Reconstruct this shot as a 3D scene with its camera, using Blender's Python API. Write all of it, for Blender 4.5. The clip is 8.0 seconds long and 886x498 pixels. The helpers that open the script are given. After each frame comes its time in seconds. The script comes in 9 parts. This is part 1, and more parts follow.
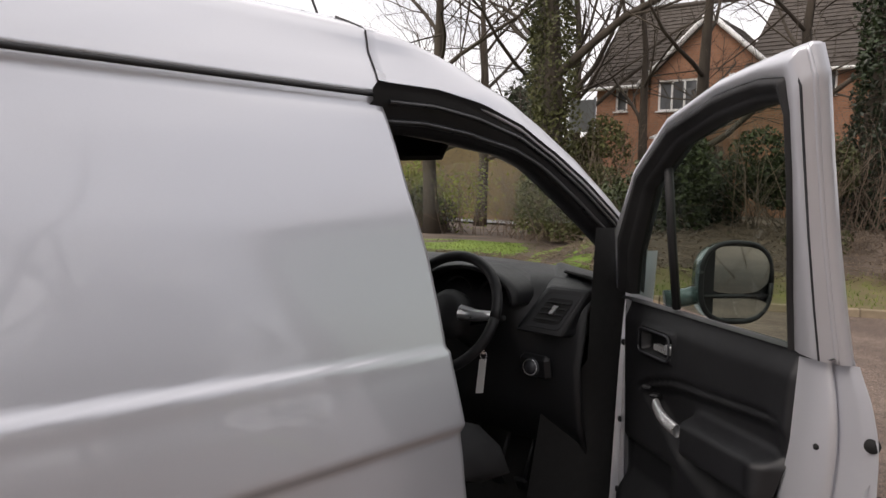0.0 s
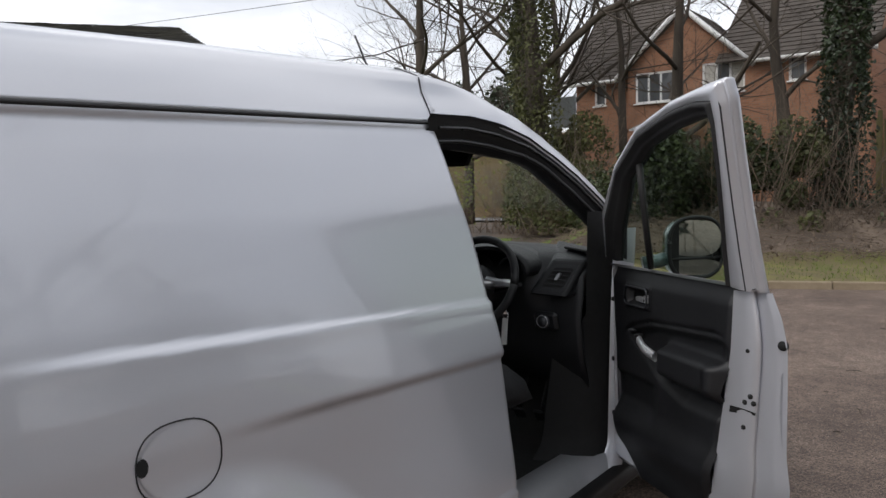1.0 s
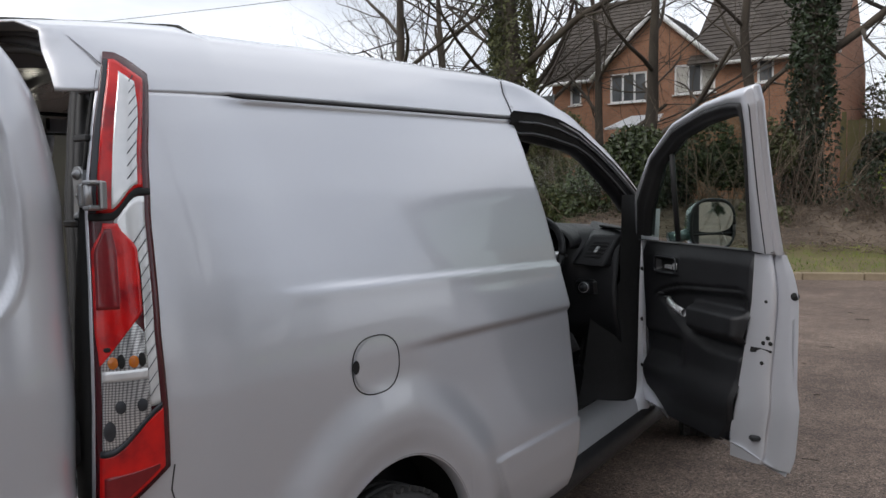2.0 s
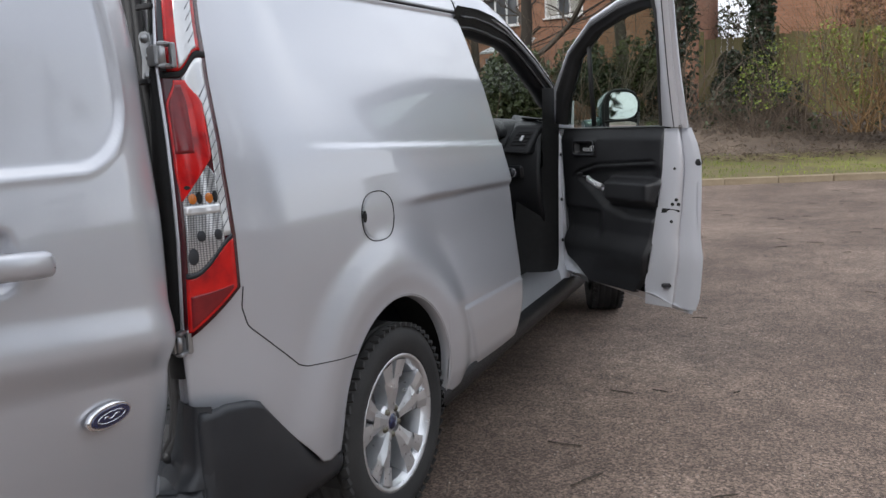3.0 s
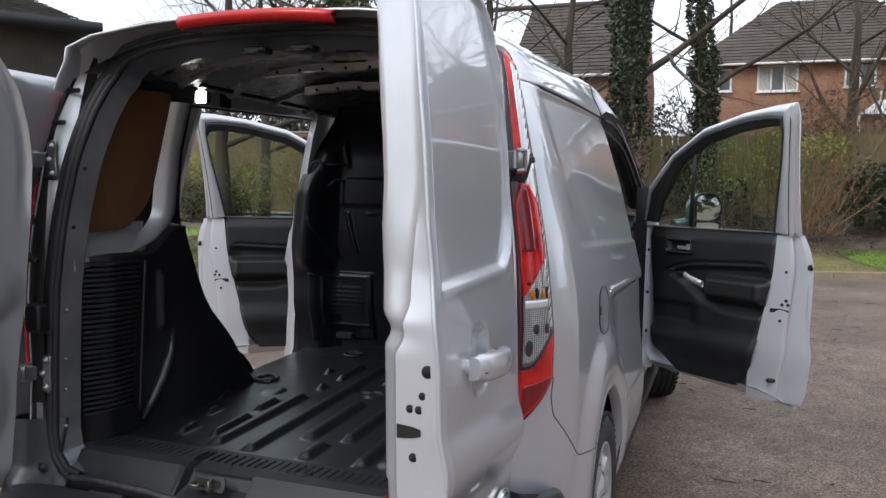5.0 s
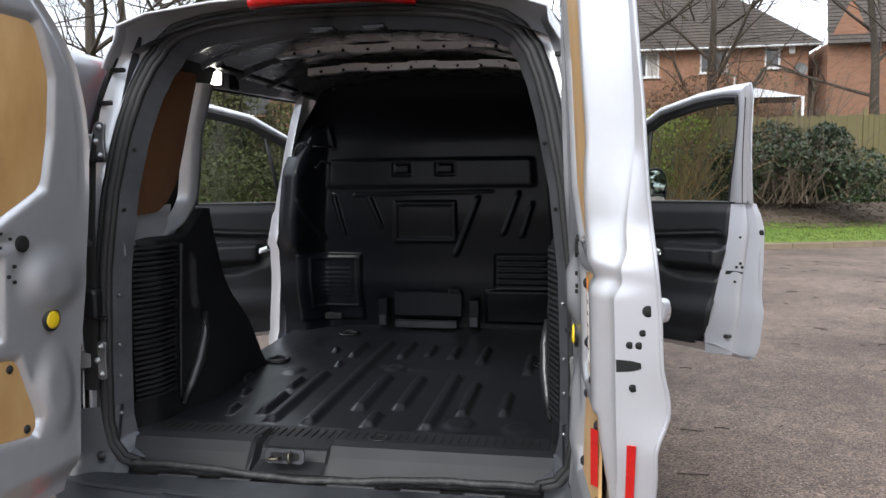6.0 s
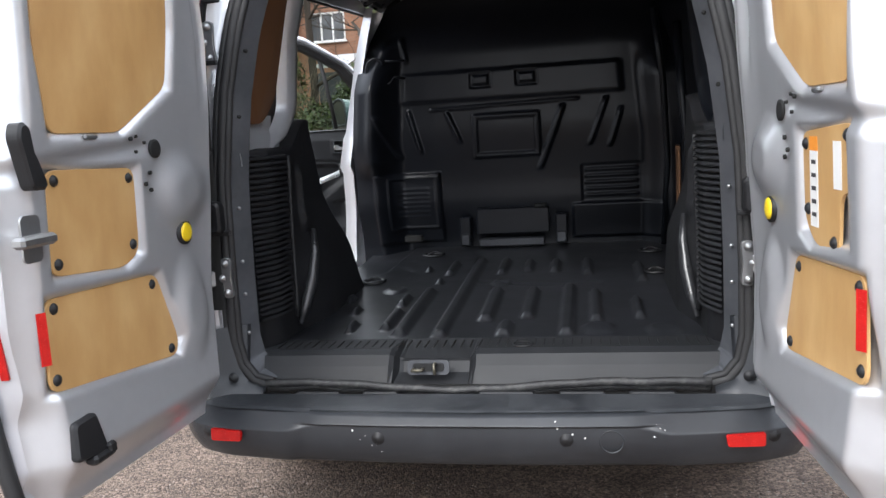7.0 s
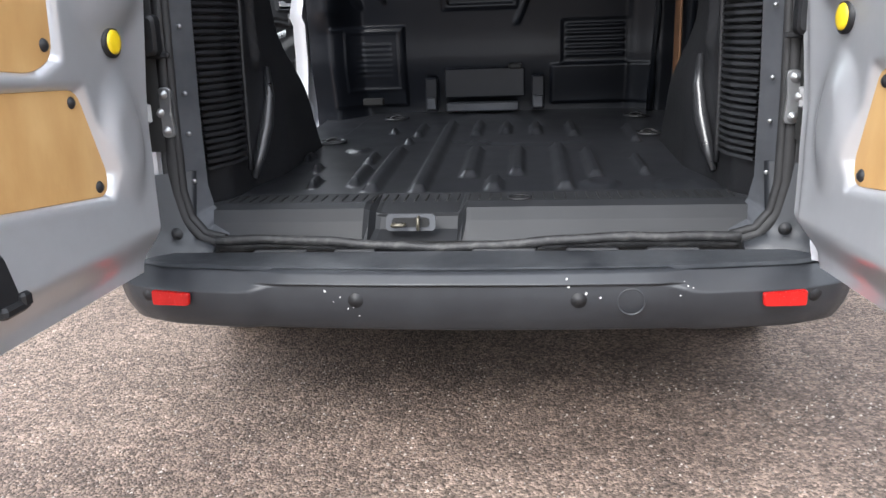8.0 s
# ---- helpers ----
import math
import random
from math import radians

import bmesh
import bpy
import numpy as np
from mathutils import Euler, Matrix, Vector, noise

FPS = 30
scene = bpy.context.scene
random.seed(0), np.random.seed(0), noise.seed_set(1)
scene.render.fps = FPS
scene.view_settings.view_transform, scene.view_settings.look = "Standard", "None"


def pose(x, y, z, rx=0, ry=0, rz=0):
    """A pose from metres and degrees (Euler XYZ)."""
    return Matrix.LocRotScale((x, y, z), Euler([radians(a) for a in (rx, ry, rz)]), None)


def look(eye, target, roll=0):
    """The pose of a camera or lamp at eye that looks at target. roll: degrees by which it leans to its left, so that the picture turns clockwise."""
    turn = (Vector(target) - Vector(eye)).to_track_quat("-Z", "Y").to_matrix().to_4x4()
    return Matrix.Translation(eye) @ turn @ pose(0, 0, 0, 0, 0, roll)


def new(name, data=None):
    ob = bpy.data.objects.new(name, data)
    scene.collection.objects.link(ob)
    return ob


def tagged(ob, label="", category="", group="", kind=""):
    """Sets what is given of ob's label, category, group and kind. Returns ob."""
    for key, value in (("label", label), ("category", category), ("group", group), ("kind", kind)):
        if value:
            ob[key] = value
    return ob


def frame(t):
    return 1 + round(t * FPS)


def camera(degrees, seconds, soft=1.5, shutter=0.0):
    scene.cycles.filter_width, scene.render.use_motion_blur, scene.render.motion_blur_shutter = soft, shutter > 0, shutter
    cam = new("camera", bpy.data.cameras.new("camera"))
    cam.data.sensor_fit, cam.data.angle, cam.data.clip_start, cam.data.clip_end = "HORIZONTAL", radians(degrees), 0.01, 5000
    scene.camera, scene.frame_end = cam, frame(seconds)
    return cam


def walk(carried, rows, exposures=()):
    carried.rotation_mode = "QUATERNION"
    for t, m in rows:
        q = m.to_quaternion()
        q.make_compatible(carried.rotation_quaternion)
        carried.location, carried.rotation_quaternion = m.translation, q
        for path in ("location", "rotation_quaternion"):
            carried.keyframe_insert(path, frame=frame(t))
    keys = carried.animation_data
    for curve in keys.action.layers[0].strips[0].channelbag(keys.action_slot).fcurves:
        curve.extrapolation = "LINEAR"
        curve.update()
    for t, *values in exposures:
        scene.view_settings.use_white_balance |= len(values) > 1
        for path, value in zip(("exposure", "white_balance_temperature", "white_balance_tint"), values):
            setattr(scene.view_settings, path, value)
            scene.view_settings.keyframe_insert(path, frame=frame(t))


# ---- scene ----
cam = camera(58.1, 8.0)
PATH = [
    (0, (1.878, 0.703, 1.504), (0.64, 2.27, 1.377), 1.8),
    (0.5, (2.039, 0.349, 1.514), (0.817, 1.927, 1.39), 0.2),
    (1, (2.197, 0.04, 1.49), (0.985, 1.626, 1.365), -1.1),
    (1.2, (2.205, -0.123, 1.477), (1.026, 1.488, 1.35), -1.2),
    (2.3, (2.199, -0.838, 1.404), (1.08, 0.813, 1.263), -0.5),
    (2.5, (2.153, -0.96, 1.371), (1.127, 0.748, 1.2), -0.4),
    (3, (2.115, -1.159, 1.263), (1.243, 0.614, 0.956), -2.6),
    (3.5, (2.016, -1.381, 1.267), (1.188, 0.411, 0.947), -2.8),
    (3.6, (1.963, -1.421, 1.272), (1.159, 0.383, 0.952), -2.3),
    (4, (1.767, -1.58, 1.35), (0.967, 0.242, 1.154), -0.8),
    (4.5, (1.521, -1.658, 1.367), (0.744, 0.179, 1.221), 0.4),
    (4.7, (1.419, -1.636, 1.363), (0.654, 0.207, 1.225), 0.7),
    (5.8, (0.845, -1.875, 1.317), (0.467, 0.085, 1.186), -0.0),
    (6, (0.744, -1.94, 1.304), (0.376, 0.02, 1.148), -0.4),
    (6.2, (0.63, -2.0, 1.276), (0.206, -0.053, 1.112), -1.4),
    (6.4, (0.496, -2.008, 1.245), (0.056, -0.065, 1.063), -3.2),
    (6.5, (0.436, -2.014, 1.238), (0.022, -0.067, 1.037), -3.4),
    (7, (0.316, -1.887, 1.16), (-0.049, 0.058, 0.873), -3.5),
    (7.3, (0.248, -1.759, 1.101), (-0.065, 0.18, 0.726), -2.6),
    (7.5, (0.211, -1.693, 1.032), (-0.047, 0.241, 0.594), -2.0),
    (8, (0.13, -1.609, 0.953), (-0.077, 0.309, 0.425), -2.0),
]
lerp_k = lambda t: 6900 - 400 * min(1.0, t) - 400 * min(1.0, t / 4.0)
tint = lambda t: 16 - 4 * min(1.0, t) - 2 * min(1.0, t / 4.0)
EXPOSURES = [(0, 0.34), (0.5, 0.16), (1, 0.08), (2.3, 0.18), (2.6, 0.28), (3, 0.58), (3.5, 0.86), (4, 0.78), (4.5, 0.42), (5.8, 0.85), (6.5, 1.08), (7.2, 1.55), (8, 1.88)]
walk(cam, [(t, look(eye, target, roll)) for t, eye, target, roll in PATH], [(t, e, lerp_k(t), tint(t)) for t, e in EXPOSURES])

# ---- sky and light: bright overcast day ----
world = bpy.data.worlds.new("overcast_sky")
scene.world = world
world.use_nodes = True
wn, wl = world.node_tree.nodes, world.node_tree.links
wn.clear()
w_out = wn.new("ShaderNodeOutputWorld")
w_bg = wn.new("ShaderNodeBackground")
w_sky = wn.new("ShaderNodeTexSky")
w_sky.sky_type = "NISHITA"
w_sky.sun_disc = False
w_sky.sun_elevation, w_sky.sun_rotation = radians(42), radians(200)
w_sky.air_density, w_sky.dust_density = 1.0, 4.0
w_co = wn.new("ShaderNodeTexCoord")
w_map = wn.new("ShaderNodeMapping")
w_map.inputs["Scale"].default_value = (1.0, 1.0, 3.0)
w_noise = wn.new("ShaderNodeTexNoise")
w_noise.inputs["Scale"].default_value = 2.2
w_noise.inputs["Detail"].default_value = 6
w_ramp = wn.new("ShaderNodeValToRGB")
w_ramp.color_ramp.elements[0].position, w_ramp.color_ramp.elements[0].color = 0.34, (0.52, 0.55, 0.60, 1)
w_ramp.color_ramp.elements[1].position, w_ramp.color_ramp.elements[1].color = 0.66, (1.16, 1.16, 1.16, 1)
w_scale = wn.new("ShaderNodeMix")
w_scale.data_type = "RGBA"
w_scale.blend_type = "MULTIPLY"
w_scale.inputs["Factor"].default_value = 1.0
w_scale.inputs["B"].default_value = (0.10, 0.10, 0.10, 1)
w_mix = wn.new("ShaderNodeMix")
w_mix.data_type = "RGBA"
w_mix.inputs["Factor"].default_value = 0.86
wl.new(w_co.outputs["Generated"], w_map.inputs["Vector"])
wl.new(w_map.outputs["Vector"], w_noise.inputs["Vector"])
wl.new(w_noise.outputs["Fac"], w_ramp.inputs["Fac"])
wl.new(w_sky.outputs["Color"], w_scale.inputs["A"])
wl.new(w_scale.outputs["Result"], w_mix.inputs["A"])
wl.new(w_ramp.outputs["Color"], w_mix.inputs["B"])
wl.new(w_mix.outputs["Result"], w_bg.inputs["Color"])
w_bg.inputs["Strength"].default_value = 1.25
wl.new(w_bg.outputs["Background"], w_out.inputs["Surface"])

sun_data = bpy.data.lights.new("sun", "SUN")
sun_data.energy, sun_data.angle, sun_data.color = 1.1, radians(25), (1.0, 0.96, 0.9)
sun = new("sun", sun_data)
sun.matrix_world = pose(0, 0, 20, 48, 0, -20)

# ---- materials ----
def rgba(c):
    return (c[0], c[1], c[2], 1.0)


def surface(name, a, b=None, scale=20.0, rough=0.5, metal=0.0, bump=0.0, bump_scale=None, coat=0.0, fine=0.25, spec=0.5, detail=6, stretch=(1, 1, 1), rough_var=0.08, island=0.0, coords="Object", c=None, big=None):
    """Principled material: two colours mixed by noise at two scales, roughness that varies, fine bump."""
    m = bpy.data.materials.new(name)
    m.use_nodes = True
    n, l = m.node_tree.nodes, m.node_tree.links
    p = n["Principled BSDF"]
    b = b or tuple(0.8 * v for v in a)
    co = n.new("ShaderNodeTexCoord")
    mp = n.new("ShaderNodeMapping")
    mp.inputs["Scale"].default_value = stretch
    l.new(co.outputs[coords], mp.inputs["Vector"])
    n1 = n.new("ShaderNodeTexNoise")
    n1.inputs["Scale"].default_value, n1.inputs["Detail"].default_value = scale, detail
    n2 = n.new("ShaderNodeTexNoise")
    n2.inputs["Scale"].default_value, n2.inputs["Detail"].default_value = (big or scale * 0.12), 3
    for q in (n1, n2):
        l.new(mp.outputs["Vector"], q.inputs["Vector"])
    mixf = n.new("ShaderNodeMath")
    mixf.operation = "MULTIPLY_ADD"
    l.new(n1.outputs["Fac"], mixf.inputs[0])
    mixf.inputs[1].default_value = fine
    sub = n.new("ShaderNodeMath")
    sub.operation = "MULTIPLY"
    l.new(n2.outputs["Fac"], sub.inputs[0])
    sub.inputs[1].default_value = 1.0 - fine
    l.new(sub.outputs[0], mixf.inputs[2])
    ramp = n.new("ShaderNodeValToRGB")
    e = ramp.color_ramp.elements
    e[0].position, e[0].color = 0.36, rgba(a)
    e[1].position, e[1].color = 0.64, rgba(b)
    if c:
        k = e.new(0.5)
        k.color = rgba(c)
    l.new(mixf.outputs[0], ramp.inputs["Fac"])
    col = ramp.outputs["Color"]
    if island:
        geo = n.new("ShaderNodeNewGeometry")
        hsv = n.new("ShaderNodeHueSaturation")
        mr = n.new("ShaderNodeMapRange")
        mr.inputs["To Min"].default_value, mr.inputs["To Max"].default_value = 1 - island, 1 + island
        l.new(geo.outputs["Random Per Island"], mr.inputs["Value"])
        l.new(mr.outputs["Result"], hsv.inputs["Value"])
        l.new(col, hsv.inputs["Color"])
        col = hsv.outputs["Color"]
    l.new(col, p.inputs["Base Color"])
    rr = n.new("ShaderNodeMapRange")
    rr.inputs["To Min"].default_value, rr.inputs["To Max"].default_value = max(0.02, rough - rough_var), min(1, rough + rough_var)
    l.new(n1.outputs["Fac"], rr.inputs["Value"])
    l.new(rr.outputs["Result"], p.inputs["Roughness"])
    p.inputs["Metallic"].default_value = metal
    p.inputs["Specular IOR Level"].default_value = spec
    p.inputs["Coat Weight"].default_value = coat
    p.inputs["Coat Roughness"].default_value = 0.05
    if bump:
        n3 = n.new("ShaderNodeTexNoise")
        n3.inputs["Scale"].default_value, n3.inputs["Detail"].default_value = bump_scale or scale * 3, 4
        l.new(mp.outputs["Vector"], n3.inputs["Vector"])
        bp = n.new("ShaderNodeBump")
        bp.inputs["Strength"].default_value, bp.inputs["Distance"].default_value = bump, 0.004
        l.new(n3.outputs["Fac"], bp.inputs["Height"])
        l.new(bp.outputs["Normal"], p.inputs["Normal"])
    return m


def glassy(name, tint=(0.9, 0.95, 0.93), rough=0.0, gloss=0.55):
    m = bpy.data.materials.new(name)
    m.use_nodes = True
    n, l = m.node_tree.nodes, m.node_tree.links
    n.clear()
    out = n.new("ShaderNodeOutputMaterial")
    mix = n.new("ShaderNodeMixShader")
    tr = n.new("ShaderNodeBsdfTransparent")
    gl = n.new("ShaderNodeBsdfGlossy")
    lw = n.new("ShaderNodeLayerWeight")
    lw.inputs["Blend"].default_value = 0.5
    pw = n.new("ShaderNodeMath")
    pw.operation = "POWER"
    pw.inputs[1].default_value = 4.0
    fr = n.new("ShaderNodeMath")
    fr.operation = "MULTIPLY_ADD"
    fr.inputs[1].default_value, fr.inputs[2].default_value = gloss, 0.07 * gloss
    l.new(lw.outputs["Facing"], pw.inputs[0])
    l.new(pw.outputs[0], fr.inputs[0])
    tr.inputs["Color"].default_value = rgba(tint)
    gl.inputs["Roughness"].default_value = rough
    l.new(fr.outputs[0], mix.inputs[0])
    l.new(tr.outputs[0], mix.inputs[1])
    l.new(gl.outputs[0], mix.inputs[2])
    l.new(mix.outputs[0], out.inputs["Surface"])
    return m


SILVER = surface("silver_metallic_paint", (0.575, 0.585, 0.622), (0.600, 0.610, 0.647), scale=400, rough=0.36, metal=0.54, coat=1.0, rough_var=0.004, fine=0.3, big=1.5)
SILVER.node_tree.nodes["Principled BSDF"].inputs["Coat IOR"].default_value = 1.55
SILVER.node_tree.nodes["Principled BSDF"].inputs["Coat Roughness"].default_value = 0.035
SILVER_IN = surface("silver_inner_paint", (0.58, 0.59, 0.615), (0.64, 0.65, 0.675), scale=30, rough=0.34, metal=0.60, coat=0.8, rough_var=0.008, big=2.0)
GREY_IN = surface("grey_inner_paint", (0.030, 0.032, 0.037), (0.055, 0.058, 0.065), scale=40, rough=0.42, metal=0.4)
FLANGE = surface("grey_flange_paint", (0.085, 0.09, 0.10), (0.13, 0.136, 0.15), scale=40, rough=0.36, metal=0.5)
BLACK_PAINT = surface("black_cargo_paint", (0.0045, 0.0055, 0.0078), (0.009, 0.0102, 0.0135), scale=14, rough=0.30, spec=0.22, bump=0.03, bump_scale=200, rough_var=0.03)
BLACK_PLASTIC = surface("black_plastic", (0.0065, 0.0068, 0.0082), (0.0115, 0.012, 0.014), scale=60, rough=0.50, bump=0.15, bump_scale=900)
LINER = surface("black_floor_liner", (0.009, 0.0098, 0.012), (0.019, 0.020, 0.0235), scale=9, rough=0.33, spec=0.85, bump=0.02, bump_scale=350, rough_var=0.10)
GLOSS_TRIM = surface("polished_black_trim", (0.014, 0.0145, 0.016), (0.026, 0.027, 0.030), scale=30, rough=0.30, spec=0.7)
BUMPER = surface("grey_black_bumper_plastic", (0.021, 0.023, 0.027), (0.032, 0.035, 0.040), scale=25, rough=0.38, bump=0.12, bump_scale=700, rough_var=0.08)
RUBBER = surface("black_rubber", (0.012, 0.012, 0.013), (0.022, 0.022, 0.023), scale=40, rough=0.6, bump=0.1)
WORN_RUBBER = surface("scuffed_rubber", (0.012, 0.012, 0.013), (0.065, 0.064, 0.062), scale=60, rough=0.55, bump=0.2, c=(0.022, 0.022, 0.023), fine=0.6, big=14)
TYRE = surface("tyre_rubber", (0.016, 0.016, 0.017), (0.034, 0.033, 0.032), scale=35, rough=0.75, bump=0.3, bump_scale=200)
ALLOY = surface("silver_alloy", (0.68, 0.69, 0.71), (0.75, 0.76, 0.78), scale=60, rough=0.3, metal=0.75, coat=0.4)
STEEL = surface("zinc_steel", (0.27, 0.28, 0.29), (0.40, 0.405, 0.41), scale=50, rough=0.38, metal=0.9)
CHROME = surface("bright_chrome", (0.75, 0.76, 0.78), (0.8, 0.8, 0.82), scale=40, rough=0.12, metal=1.0)
PLY = surface("plywood", (0.42, 0.235, 0.085), (0.60, 0.385, 0.165), scale=11, rough=0.5, bump=0.06, bump_scale=120, stretch=(1, 1, 0.5), coat=0.12, big=2.4, c=(0.51, 0.305, 0.118), fine=0.5)
DARK_PLY = surface("brown_hardboard", (0.13, 0.06, 0.026), (0.17, 0.083, 0.038), scale=9, rough=0.55, bump=0.05)
RED_LENS = surface("red_lamp_lens", (0.22, 0.006, 0.010), (0.66, 0.012, 0.010), scale=26, rough=0.10, coat=0.35, spec=0.35, bump=0.10, bump_scale=220, c=(0.52, 0.010, 0.010), fine=0.4, big=11)
DULL_RED = surface("dull_red_lens", (0.12, 0.008, 0.012), (0.24, 0.015, 0.018), scale=60, rough=0.14, coat=0.35, spec=0.35)
DARK_RED = surface("dark_red_lens_border", (0.055, 0.006, 0.010), (0.07, 0.008, 0.012), scale=80, rough=0.2, coat=0.25)
CLEAR_LENS = surface("clear_lamp_lens", (0.68, 0.69, 0.70), (0.80, 0.80, 0.80), scale=60, rough=0.14, coat=1.0, metal=0.35)
AMBER = surface("amber_bulb", (0.45, 0.12, 0.01), (0.55, 0.18, 0.02), scale=60, rough=0.2, coat=0.6)
RED_REFL = surface("red_reflector", (0.38, 0.006, 0.005), (0.48, 0.010, 0.008), scale=300, rough=0.25, coat=0.25, spec=0.4)
YELLOW = surface("yellow_plastic", (0.85, 0.60, 0.01), (0.90, 0.66, 0.02), scale=50, rough=0.35, coat=0.3)
BLUE = surface("dark_blue_enamel", (0.010, 0.016, 0.06), (0.014, 0.02, 0.08), scale=50, rough=0.15, coat=1.0)
WHITE_LABEL = surface("white_label", (0.72, 0.72, 0.70), (0.80, 0.80, 0.78), scale=40, rough=0.5)
ORANGE_LABEL = surface("orange_label", (0.85, 0.33, 0.04), (0.8, 0.28, 0.03), scale=40, rough=0.5)
DARK_INK = surface("printed_ink", (0.03, 0.03, 0.035), (0.05, 0.05, 0.05), scale=40, rough=0.6)
GLASS = glassy("window_glass", (0.60, 0.68, 0.61))
SCREEN_GLASS = glassy("windscreen_glass", (0.86, 0.90, 0.87), gloss=0.15)
MIRROR = surface("mirror_glass", (0.80, 0.84, 0.84), (0.82, 0.86, 0.86), scale=10, rough=0.02, metal=1.0, rough_var=0.01)
TEAL = surface("silver_green_mirror_shell", (0.10, 0.15, 0.15), (0.12, 0.17, 0.17), scale=90, rough=0.25, metal=0.5, coat=0.8)
SEAT_CLOTH = surface("black_seat_fabric", (0.010, 0.010, 0.012), (0.02, 0.02, 0.022), scale=120, rough=0.85, bump=0.3, bump_scale=900)
LATCH_METAL = surface("worn_latch_steel", (0.10, 0.095, 0.075), (0.24, 0.22, 0.17), scale=40, rough=0.42, metal=0.7)
STEP_TOP = surface("scuffed_step_plastic", (0.020, 0.022, 0.026), (0.060, 0.064, 0.070), scale=26, rough=0.40, bump=0.12, bump_scale=400, rough_var=0.22, fine=0.35, big=5)


def reflector_grid(name):
    """Silver lamp reflector; the shade of its fine flutes is drawn as darker colour bands."""
    m = surface(name, (0.55, 0.56, 0.57), (0.75, 0.75, 0.75), scale=30, rough=0.16, metal=0.55, coat=1.0)
    n, l = m.node_tree.nodes, m.node_tree.links
    p = n["Principled BSDF"]
    old = p.inputs["Base Color"].links[0].from_socket
    co = n.new("ShaderNodeTexCoord")
    for axis in ("X", "Z"):
        wv = n.new("ShaderNodeTexWave")
        wv.bands_direction = axis
        wv.inputs["Scale"].default_value = 60 if axis == "Z" else 80
        wv.inputs["Distortion"].default_value = 0.6
        l.new(co.outputs["Object"], wv.inputs["Vector"])
        rp = n.new("ShaderNodeValToRGB")
        rp.color_ramp.elements[0].position, rp.color_ramp.elements[0].color = 0.12, (0.42, 0.42, 0.43, 1)
        rp.color_ramp.elements[1].position, rp.color_ramp.elements[1].color = 0.55, (1, 1, 1, 1)
        l.new(wv.outputs["Fac"], rp.inputs["Fac"])
        mx = n.new("ShaderNodeMix")
        mx.data_type, mx.blend_type = "RGBA", "MULTIPLY"
        mx.inputs["Factor"].default_value = 0.9
        l.new(old, mx.inputs["A"])
        l.new(rp.outputs["Color"], mx.inputs["B"])
        old = mx.outputs["Result"]
    l.new(old, p.inputs["Base Color"])
    return m


LAMP_GRID = reflector_grid("fluted_lamp_reflector")
SILL_PLASTIC = surface("matt_sill_plastic", (0.016, 0.017, 0.019), (0.028, 0.029, 0.032), scale=20, rough=0.50, bump=0.12, bump_scale=500, spec=0.35)
CEILING_STEEL = surface("dull_dark_grey_metal", (0.060, 0.063, 0.070), (0.15, 0.153, 0.163), scale=12, rough=0.28, metal=0.6)
# near-black colour that holds the shade of holes, gaps and recesses
HOLE = surface("dark_hole_and_shade", (0.004, 0.004, 0.004), (0.006, 0.006, 0.006), scale=40, rough=0.8)
LAMP_ON = bpy.data.materials.new("lit_lamp_lens")
LAMP_ON.use_nodes = True
LAMP_ON.node_tree.nodes["Principled BSDF"].inputs["Emission Color"].default_value = (1.0, 0.93, 0.75, 1)
LAMP_ON.node_tree.nodes["Principled BSDF"].inputs["Emission Strength"].default_value = 6.0

